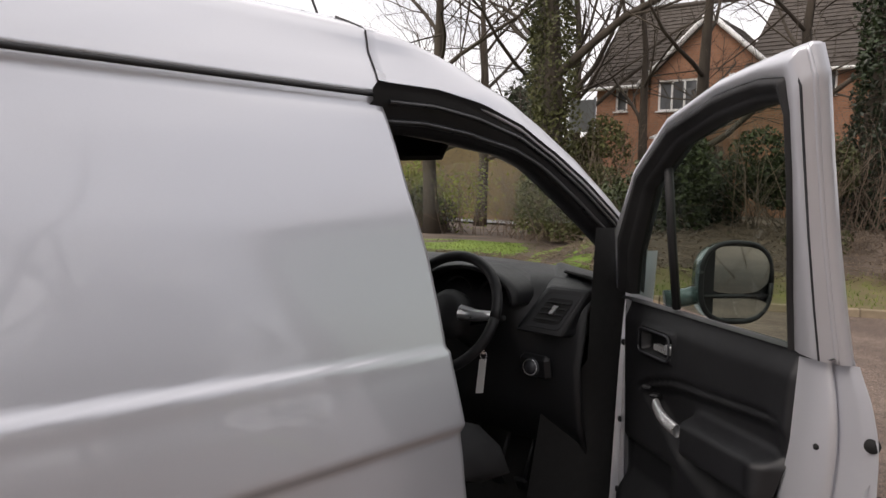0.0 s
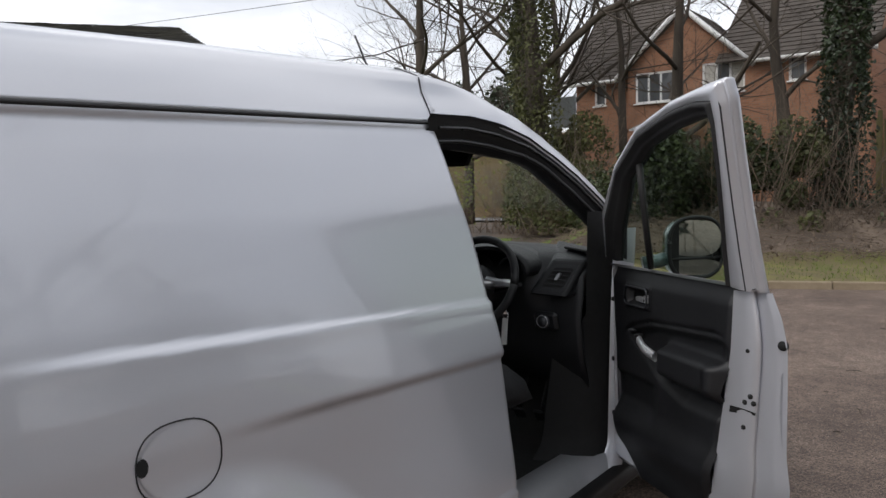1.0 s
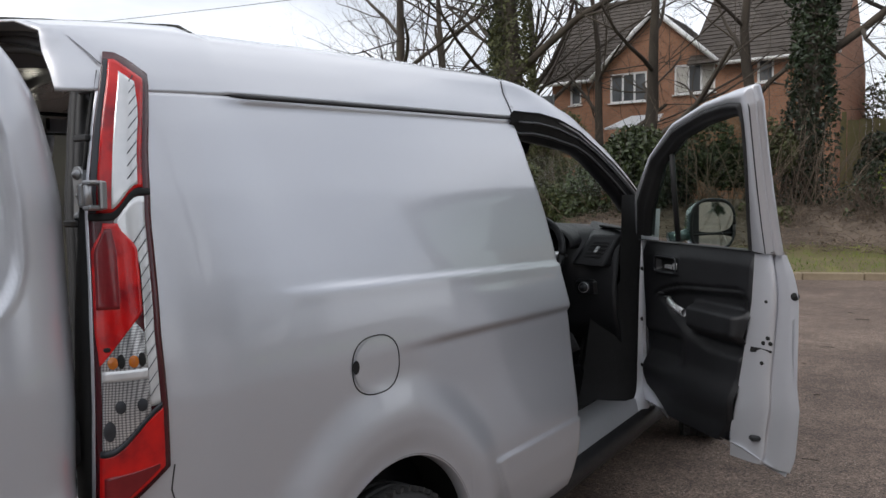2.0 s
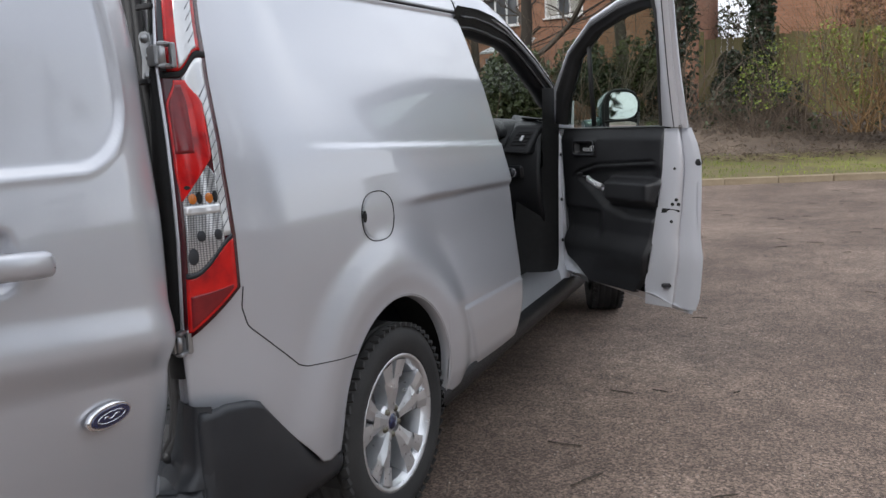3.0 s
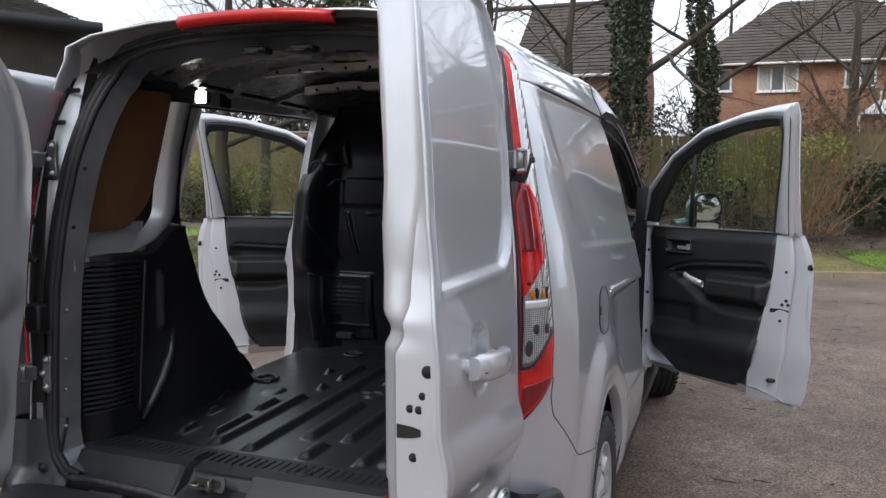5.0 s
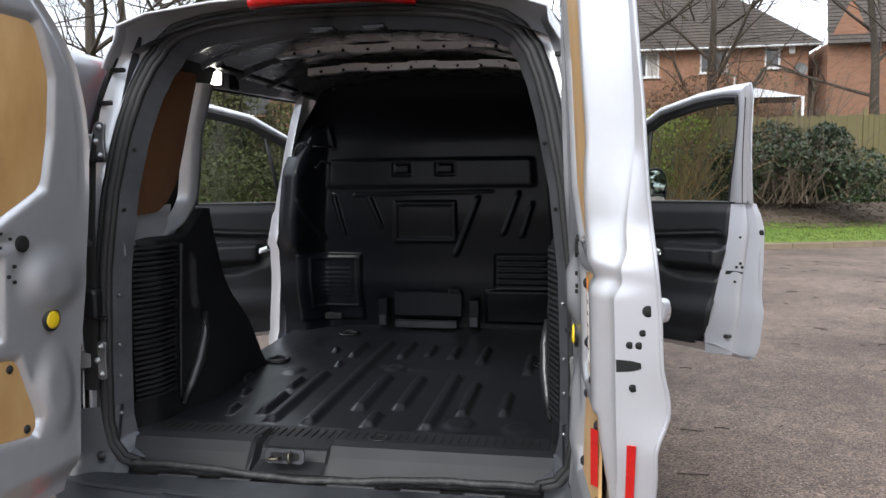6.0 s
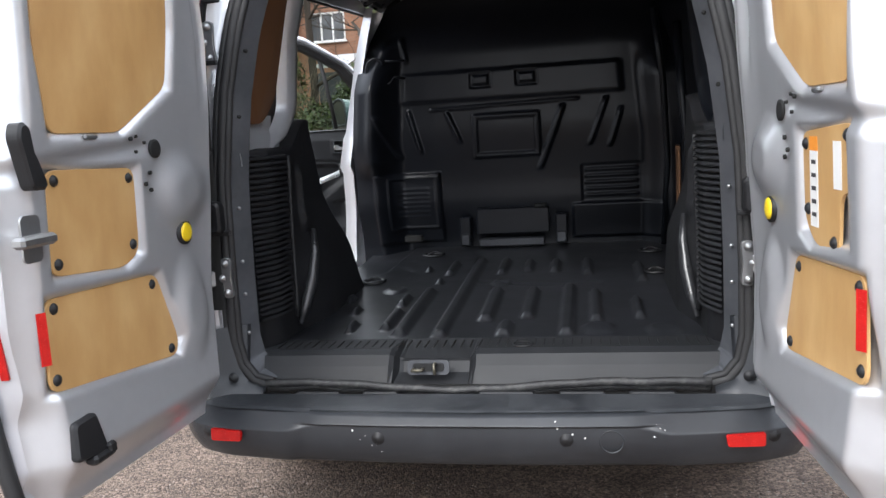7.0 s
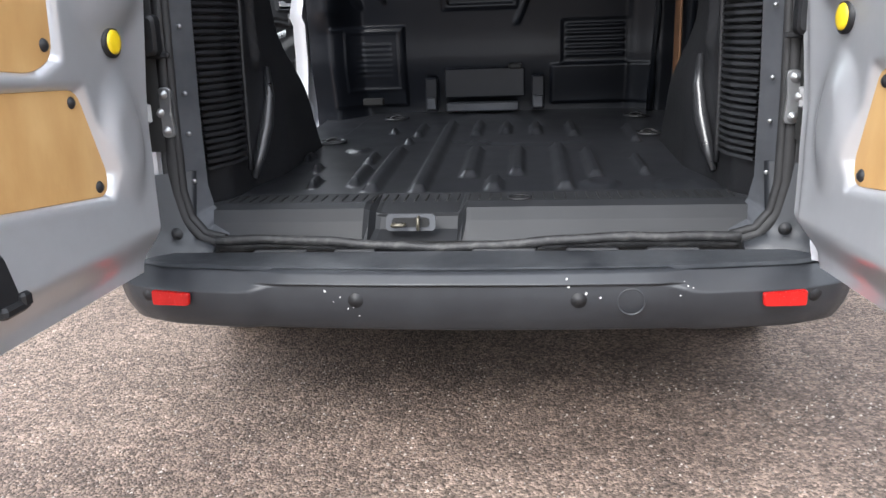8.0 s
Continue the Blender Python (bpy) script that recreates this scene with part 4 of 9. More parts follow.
I = steps(0, 15, 75)
for sx in (1, -1):
    # painted frame from the body corner in to the rubber seal
    ms = Mesh()

    def rim(i, a):
        gx, gz = opening(i, 0.018)
        if gz < 1.66:
            ox = side_x(rear_lean(gz) + 0.002, gz) - 0.004
            o = (max(min(ox, 0.738), gx + 0.01), rear_lean(gz) - 0.002 + 0.006, gz)
        else:
            t = sstep(1.66, 1.81, gz)
            px = lerp(gx, [0.0, 0.27, 0.485, 0.535, 0.60], [0.0, 0.29, 0.54, 0.60, 0.69])
            hz = lerp(px, [0, 0.33, 0.53, 0.62, 0.70], [1.842, 1.838, 1.812, 1.785, 1.70])
            o = (px, 0.30 - 0.085 * t, hz)
        q = (gx, frame_y(gz) + 0.004, gz)
        return tuple(o[k] + (q[k] - o[k]) * a for k in range(3))

    ms.grid(lambda i, a: (sx * rim(i, a)[0], rim(i, a)[1] + 0.02 * math.sin(math.pi * a), rim(i, a)[2]), I, steps(0, 1, 5))
    part("rear_frame", ms, SILVER_IN, van, "silver painted rear door frame")
    for off, r in ((0.022, 0.012), (0.004, 0.016), (-0.012, 0.011)):
        ms = Mesh()
        ms.tube([(sx * opening(i, off)[0], frame_y(opening(i)[1]) - 0.008, opening(i, off)[1]) for i in I], r, 8)
        part("door_seal", ms, RUBBER, van, "black rubber seal round the load opening")
    ms = Mesh()
    ms.grid(lambda i, a: (sx * opening(i, -0.016 - 0.016 * a)[0], frame_y(opening(i)[1]) + 0.002 + 0.028 * a, opening(i, -0.016 - 0.016 * a)[1]), I, range(3))
    part("inner_frame", ms, FLANGE, van, "dark grey inner flange with fixings")
    for z in (0.62, 0.735, 0.83, 0.983, 1.24, 1.42):
        ms = Mesh()
        gx = lerp(z, OPEN_Z, OPEN_X) - 0.034
        ms.lathe([(0.0, -0.004), (0.005, -0.004), (0.006, 0.002)], (sx * gx, frame_y(z) + 0.012, z), (0, 1, 0), 8)
        part("rivet", ms, STEEL if z < 1.0 else HOLE, van)

# sloping bottom of the opening, threshold and latch
sag = lambda x: 0.022 * sstep(0.42, 0.0, abs(x + 0.06))
for off, r in ((0.0, 0.015), (0.020, 0.012), (-0.018, 0.012)):
    ms = Mesh()
    ms.tube([(x, 0.205 - off, 0.467 - sag(x) + off * 0.9 + 0.0012 * math.sin(37 * x + 60 * off)) for x in steps(-0.61, 0.61, 50)], r, 8)
    part("door_seal", ms, WORN_RUBBER, van, "worn black rubber seal along the load sill")
floor_z = lambda y: 0.530 + 0.047 * (y - 0.2)


def sill_pt(x, a):
    r = sstep(0.125, 0.10, abs(x + 0.135))
    pts = [(0.212, 0.460), (0.248, 0.513), (0.270, 0.540), (0.300, 0.549), (0.415, 0.548)]
    y, z = pts[a]
    if a < 4:
        z -= 0.028 * r * (1 if a > 0 else 0.3)
        y += 0.03 * r * (a in (1, 2))
    return (x, y, z)


ms = Mesh()
ms.grid(sill_pt, steps(-0.66, 0.66, 110), range(5), smooth=False)
sill = part("load_sill", ms, SILL_PLASTIC, van, "dark grey plastic load sill with grip ribs")
# near-black bars stand for the shade in the grip grooves
for k in range(48):
    x = -0.62 + 0.0265 * k
    ms = Mesh()
    ms.box((x, 0.352, 0.5485), (0.0035, 0.072, 0.0045))
    part("grip_groove", ms, HOLE, sill)
ms = Mesh()
ms.plate(rounded(-0.06, -0.022, 0.06, 0.022, 0.012), lambda a, b, h: (-0.145 + a, 0.242 - h + 0.25 * b, 0.512 + b * 0.9), 0.006)
latch = part("latch_plate", ms, GREY_IN, van, "worn steel door latch striker plate")
# near-black plate laid on for the shade inside the latch recess
ms = Mesh()
ms.plate(rounded(-0.045, -0.012, 0.045, 0.012, 0.008), lambda a, b, h: (-0.145 + a, 0.2355 - h + 0.25 * b, 0.512 + b * 0.9), 0.002)
part("latch_slot", ms, HOLE, latch)
ms = Mesh()
ms.tube([(-0.185, 0.235, 0.508), (-0.185, 0.205, 0.512), (-0.160, 0.205, 0.512), (-0.160, 0.235, 0.508)], 0.005, 8)
part("striker_loop", ms, LATCH_METAL, latch)
ms = Mesh()
ms.tube([(-0.125, 0.235, 0.495), (-0.125, 0.215, 0.498), (-0.125, 0.215, 0.525), (-0.125, 0.235, 0.525)], 0.004, 8)
part("striker_loop", ms, LATCH_METAL, latch)
ms = Mesh()
ms.lathe([(0.030, 0.0), (0.030, 0.003), (0.024, 0.003), (0.024, 0.001)], (0.115, 0.335, 0.5495), (0, 0, 1), 24)
part("lashing_ring", ms, BLACK_PLASTIC, van)

# bumper
PLAN = [(-0.875, 0.66), (-0.882, 0.45), (-0.875, 0.28), (-0.845, 0.15), (-0.79, 0.085), (-0.70, 0.045), (-0.45, 0.010), (-0.2, 0.0), (0.0, -0.002)]
PLAN = PLAN + [(-x, y) for x, y in PLAN[-2::-1]]
plan_x = curve_table([(i, p[0]) for i, p in enumerate(PLAN)], 0, 16, soft=9, n=800)
plan_y = curve_table([(i, p[1]) for i, p in enumerate(PLAN)], 0, 16, soft=9, n=800)


def bumper_pt(s, t):
    x, y = plan_x(s), plan_y(s)
    e = abs(s - 8)
    top = lerp(e, [0, 4.86, 4.96, 5.5, 6.0, 6.25, 7.35, 7.55, 8.0], [0.455, 0.458, 0.630, 0.640, 0.630, 0.614, 0.398, 0.376, 0.374])
    low = lerp(e, [0, 4, 5.5, 8], [0.312, 0.315, 0.295, 0.272])
    z = low + t * (top - low)
    inset = 0.0
    if abs(x) < 0.52 and e < 5:
        m = sstep(0.47, 0.43, abs(x) - max(0.0, 0.42 - z) * 0.35)
        inset = 0.012 * m * sstep(0.431, 0.424, z)
    zc = lerp(abs(x), [0.0, 0.40, 0.50, 0.7], [0.432, 0.430, 0.408, 0.408])
    tuck = 0.03 * (1 - t) ** 3 + (0.85 * max(0.0, z - zc) if e < 4.6 else 0.85 * max(0.0, min(z, 0.455) - zc) * sstep(5.4, 4.6, e)) + 0.012 * sstep(0.96, 1.0, t)
    dx, dy = plan_x(min(16, s + 0.05)) - plan_x(max(0, s - 0.05)), plan_y(min(16, s + 0.05)) - plan_y(max(0, s - 0.05))
    k = math.hypot(dx, dy) or 1
    nx, ny = dy / k, -dx / k
    d = -(inset + tuck) + 0.008 * math.sin(math.pi * t)
    return (x + nx * d, y + ny * d, z)


ms = Mesh()
ms.grid(bumper_pt, steps(0, 16, 220), [0, 0.03, 0.08] + steps(0.14, 0.60, 9) + steps(0.62, 0.94, 22) + [0.96, 0.98, 1.0])
bumper = solid(part("rear_bumper", ms, BUMPER, van, "dark grey textured plastic rear bumper with scuffs"), 0.006)
ms = Mesh()


def step_pt(x, a):
    s = lerp(x, [PLAN[i][0] for i in range(3, 14)], range(3, 14))
    y0 = plan_y(s) + 0.030
    y = [y0, y0 + 0.012, y0 + 0.03, 0.155, 0.165, 0.19][a]
    z = [0.452, 0.457, 0.459, 0.462, 0.450, 0.446][a]
    return (x, max(y, y0), z)


ms.grid(step_pt, steps(-0.78, 0.78, 80), range(6), smooth=False)
part("bumper_step", ms, STEP_TOP, bumper, "scuffed top of the rear bumper")
for x, w in ((-0.45, 0.13), (-0.27, 0.10), (0.08, 0.15), (0.28, 0.12), (0.46, 0.12)):
    ms = Mesh()
    ms.box((x, 0.168, 0.458), (w, 0.02, 0.014), None, 0.004)
    part("bumper_clip", ms, BLACK_PLASTIC, bumper)
# flat near-black sheet in place of the shade behind the step
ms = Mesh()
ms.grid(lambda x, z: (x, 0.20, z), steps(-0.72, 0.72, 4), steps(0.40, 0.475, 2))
part("step_gap_shade", ms, HOLE, van, "near-black sheet drawn for the shade behind the bumper step")
for sx in (1, -1):
    # moulded corner pieces beside the opening
    ms = Mesh()

    def corner(a, t):
        z = 0.455 + t * (0.645 - 0.455)
        xo = lerp(a, range(6), [0.625, 0.67, 0.715, 0.765, 0.81, 0.846])
        y = lerp(a, range(6), [0.225, 0.20, 0.175, 0.15, 0.145, 0.168])
        inn = lerp(z, OPEN_Z, OPEN_X)
        if a < 1:
            xo = inn + 0.02
        return (sx * (xo - 0.004 * t), y + (0.05 - 0.007 * a) * t - 0.03 * sstep(0.25, 0.0, t) * sstep(5, 3, a), z)

    ms.grid(corner, steps(0, 5, 20), steps(0, 1, 14))
    bc = part("bumper_corner", ms, BUMPER, bumper, "dark grey plastic corner moulding beside the opening")
    ms = Mesh()
    ms.box((sx * 0.734, 0.232, 0.672), (0.060, 0.05, 0.088), None, 0.006)
    part("corner_panel", ms, SILVER, van, "small silver body corner above the bumper")
    ms = Mesh()
    ms.lathe([(0.0, -0.002), (0.006, -0.002), (0.008, 0.0), (0.013, 0.002), (0.015, 0.006)], (sx * 0.70, 0.163, 0.505), (0, 1, 0), 16)
    part("bumper_screw", ms, BLACK_PLASTIC, bumper)
    # red reflectors
    ms = Mesh()
    c0 = Vector((sx * 0.663, 0.030, 0.394))
    t = Vector((sx * 0.99, 0.12, 0)).normalized()
    nn = Vector((sx * 0.12, -0.99, 0)).normalized()
    ms.plate(soften([(-0.046, 0.013), (0.046, 0.017), (0.046, -0.017), (-0.043, -0.016)], 0.006), lambda a, b, h: c0 + t * a + Vector((0, 0, b)) + nn * (h + 0.004), 0.010, 0.002)
    part("reflector", ms, RED_REFL, bumper, "red bumper reflector")
    for xx, yy in ((0.24, 0.010), (0.735, 0.058)):
        ms = Mesh()
        tilt = (0.0, -1, 0) if xx < 0.5 else (sx * 0.4, -0.92, 0)
        ms.lathe([(0.0, 0.006), (0.009, 0.006), (0.011, 0.003), (0.017, 0.003), (0.018, -0.004)], (sx * xx, yy, 0.393), tilt, 18)
        part("parking_sensor", ms, BLACK_PLASTIC, bumper, "round black parking sensor")
ms = Mesh()
ms.lathe([(0.026, 0.0), (0.027, 0.0035), (0.030, 0.0035), (0.031, 0.0)], (0.35, 0.014, 0.388), (0, -1, 0), 28)
part("tow_eye_cover", ms, BUMPER, bumper)
# pale scuffs
random.seed(4)
for cx, cz, n in ((-0.275, 0.39, 9), (0.265, 0.385, 3), (0.225, 0.42, 5), (0.47, 0.40, 8), (-0.24, 0.35, 3)):
    ms = Mesh()
    for _ in range(max(2, n // 2)):
        a, b = random.gauss(0, 0.018), random.gauss(0, 0.016)
        s = random.uniform(0.0006, 0.0024)
        ss = 8 + lerp(cx + a, [-0.7, -0.45, -0.2, 0, 0.2, 0.45, 0.7], [-3, -2, -1, 0, 1, 2, 3])
        tt = min(0.9, max(0.05, (cz + b - 0.313) / 0.139))
        p = bumper_pt(ss, tt)
        ms.box((p[0], p[1] - 0.001, p[2]), (s * 2, 0.0015, s * random.uniform(1, 3)), pose(0, 0, 0, 0, random.uniform(-40, 40), 0).to_3x3())
    part("scuff_mark", ms, WHITE_LABEL, bumper, "pale scratches")

# brake light on the roof edge
ms = Mesh()
ms.grid(lambda x, a: (x, 0.195 - 0.030 * math.sin(math.pi * a / 4) + 0.05 * (x / 0.26) ** 4 * 0.3, 1.825 + lerp(a, range(5), [-0.018, -0.012, 0.004, 0.016, 0.018]) - 0.06 * (x / 0.6) ** 2), steps(-0.20, 0.27, 24), range(5))
hb = solid(part("high_brake_light", ms, RED_REFL, van, "long red brake light on the rear roof edge"), 0.012)
ms = Mesh()
ms.box((0.035, 0.215, 1.805), (0.46, 0.04, 0.012), None, 0.005)
part("lamp_base", ms, BLACK_PLASTIC, hb)

# load floor with pressed ribs
random.seed(9)
# each rib: place across, far and near end, half width
RIBS = [(-0.285, 1.04, 0.45, 0.026), (-0.155, 1.57, 0.44, 0.026), (-0.26, 1.52, 1.27, 0.020), (-0.03, 1.03, 0.60, 0.028), (0.105, 1.02, 0.62, 0.026), (0.235, 1.06, 0.44, 0.026), (0.325, 0.97, 0.58, 0.022), (0.045, 0.60, 0.44, 0.026), (-0.045, 1.56, 1.26, 0.022), (0.06, 1.51, 1.30, 0.022), (0.17, 1.50, 1.28, 0.022), (0.30, 1.50, 1.22, 0.022), (-0.355, 0.96, 0.80, 0.018), (-0.345, 0.76, 0.52, 0.020), (-0.275, 1.20, 1.12, 0.016), (-0.36, 1.42, 1.34, 0.016), (-0.568, 0.97, 0.87, 0.014), (-0.50, 0.80, 0.70, 0.014), (-0.46, 0.62, 0.50, 0.016), (0.46, 0.86, 0.60, 0.018), (0.50, 1.40, 1.10, 0.020)]


def floor_pt(x, y):
    z = floor_z(y)
    for cx, y1, y0, w in RIBS:
        z += 0.020 * sstep(w * 1.15, w * 0.30, abs(x - cx)) * sstep(y0, y0 + 0.035, y) * sstep(y1, y1 - 0.035, y)
    # raised mat edge by the side door, cross channel, wheel arch dents
    edge_y = 1.31 + 0.10 * sstep(-0.60, -0.52, x) + 0.38 * sstep(-0.55, -0.53, x)
    z -= 0.010 * sstep(-0.004, 0.004, y - edge_y) * sstep(-0.525, -0.535, x)
    z -= 0.007 * sstep(0.030, 0.012, abs(y - 1.14 + 0.10 * (x + 0.12) + 0.02 * math.sin(14 * x))) * sstep(-0.14, -0.10, x) * sstep(0.36, 0.30, x)
    for bx, by, r in ((-0.03, 1.14, 0.05), (0.33, 0.52, 0.06), (-0.43, 1.05, 0.05), (0.52, 0.50, 0.06)):
        z += 0.010 * sstep(r, r * 0.5, math.hypot((x - bx), (y - by) * 0.8))
    return (x, y, z + 0.0012 * noise.noise((x * 6, y * 6, 0)))


ms = Mesh()
ms.grid(floor_pt, steps(-0.72, 0.72, 260), steps(0.39, 1.92, 220))
part("load_floor", ms, LINER, van, "black ribbed load floor liner")
for x, y in ((-0.556, 1.195), (-0.40, 1.70), (0.56, 1.25), (0.57, 1.65)):
    ms = Mesh()
    z = floor_z(y) + 0.004
    ms.lathe([(0.052, 0.0), (0.052, 0.006), (0.040, 0.007), (0.036, -0.003)], (x, y, z), (0, 0, 1), 24)
    ms.tube([(x - 0.03, y, z + 0.002), (x - 0.012, y + 0.018, z + 0.012), (x + 0.012, y + 0.018, z + 0.012), (x + 0.03, y, z + 0.002)], 0.0045, 6)
    part("lashing_ring", ms, BLACK_PLASTIC, van, "black recessed lashing ring")

# bulkhead
def bulk_pt(x, z):
    y = 1.90 - 0.05 * sstep(0.62, 0.85, z) - 0.03 * sstep(0.9, 1.2, z) + 0.05 * sstep(1.5, 1.75, z)
    e = abs(x)
    y -= 0.10 * sstep(0.54, 0.68, e) * sstep(1.55, 1.35, z)
    # raised frames, recesses and the boxed foot
    for cx, cz, w, h, d in ((-0.05, 1.135, 0.155, 0.10, 0.012), (-0.05, 1.135, 0.135, 0.08, -0.009), (-0.525, 0.81, 0.148, 0.165, 0.016), (-0.505, 0.835, 0.112, 0.125, 0.009), (-0.505, 0.835, 0.103, 0.116, -0.009), (0.44, 0.72, 0.20, 0.08, 0.012), (0.42, 0.895, 0.135, 0.085, -0.006), (-0.165, 1.39, 0.050, 0.032, -0.010), (0.055, 1.39, 0.050, 0.032, -0.010), (-0.165, 1.39, 0.038, 0.021, 0.016), (0.055, 1.39, 0.038, 0.021, 0.016)):
        q = max(abs(x - cx) - w, abs(z - cz) - h)
        y -= d * sstep(0.006, -0.006, q)
    # shelf band across the middle and the flared panel below it
    y -= 0.012 * sstep(1.295, 1.315, z) * sstep(1.445, 1.425, z) * sstep(0.54, 0.50, abs(x + 0.03))
    y -= 0.010 * sstep(0.008, 0.002, abs(z - 1.275 - 0.02 * x)) * sstep(-0.42, -0.40, x) * sstep(0.30, 0.28, x)
    y -= 0.06 * sstep(0.11, 0.0, abs(x + 0.66)) * sstep(1.64, 1.54, z) * sstep(0.95, 1.05, z)
    for x0, z0, x1, z1, w in ((-0.65, 1.26, -0.55, 1.04, 0.020), (-0.52, 1.28, -0.45, 1.06, 0.014), (-0.34, 1.27, -0.26, 1.10, 0.014), (0.22, 1.27, 0.09, 0.96, 0.018), (0.42, 1.29, 0.32, 1.06, 0.014), (0.48, 1.24, 0.41, 1.05, 0.014), (-0.60, 1.62, -0.53, 1.48, 0.016)):
        xx = x0 + (x1 - x0) * (z - z0) / (z1 - z0)
        y -= 0.016 * sstep(w, w * 0.4, abs(x - xx)) * sstep(z1, z1 + 0.03, z) * sstep(z0, z0 - 0.03, z)
    for k in range(5):
        y -= 0.012 * sstep(0.0075, 0.003, abs(z - 0.84 - 0.029 * k)) * sstep(0.295, 0.31, x) * sstep(0.545, 0.53, x)
    for k in range(7):
        y -= 0.003 * sstep(0.007, 0.002, abs(z - 0.77 - 0.022 * k)) * sstep(-0.585, -0.575, x) * sstep(-0.43, -0.44, x)
    return (x * lerp(z, [0.5, 1.1, 1.45, 1.6, 1.75, 1.88], [1.0, 1.0, 0.95, 0.88, 0.78, 0.62]), y + 0.002 * noise.noise((x * 5, z * 5, 3)), z)


ms = Mesh()
ms.grid(bulk_pt, steps(-0.76, 0.76, 250), steps(0.56, 1.88, 230))
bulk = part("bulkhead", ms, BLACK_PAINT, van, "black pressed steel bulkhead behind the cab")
for x, z, wx, wz, m in ((-0.267, 0.69, 0.027, 0.07, BLACK_PAINT), (0.185, 0.69, 0.027, 0.07, BLACK_PAINT), (-0.267, 0.652, 0.022, 0.028, GREY_IN), (0.185, 0.652, 0.022, 0.028, GREY_IN), (-0.05, 0.635, 0.155, 0.02, STEEL), (-0.04, 0.735, 0.17, 0.062, BLACK_PAINT), (0.09, 0.80, 0.03, 0.012, HOLE), (-0.52, 0.665, 0.045, 0.016, HOLE)):
    ms = Mesh()
    ms.box((x, 1.845 - 0.006 * (wz < 0.03), z), (2 * wx, 0.035, 2 * wz), None, 0.006)
    part("bracket", ms, m if m is not STEEL else GREY_IN, bulk, "fixing bracket on the bulkhead")
ms = Mesh()
ms.tube([(-0.63 + 0.11 * math.cos(a) * 0.4, 1.74, 1.46 + 0.055 * math.sin(a)) for a in steps(0.5, 4.4, 14)] , 0.006, 6)
ms.tube([(-0.58, 1.74, 1.50), (-0.50, 1.78, 1.50)], 0.006, 6)
ms.tube([(-0.64, 1.74, 1.40), (-0.57, 1.76, 1.40), (-0.55, 1.77, 1.43), (-0.50, 1.78, 1.42)], 0.006, 6)
part("cable_clip", ms, BLACK_PAINT, bulk, "black bent clip edges")

# inside walls
def wall_x(y, z):
    return lerp(z, [0.5, 0.9, 1.2, 1.5, 1.7, 1.8], [0.66, 0.66, 0.655, 0.625, 0.57, 0.52])


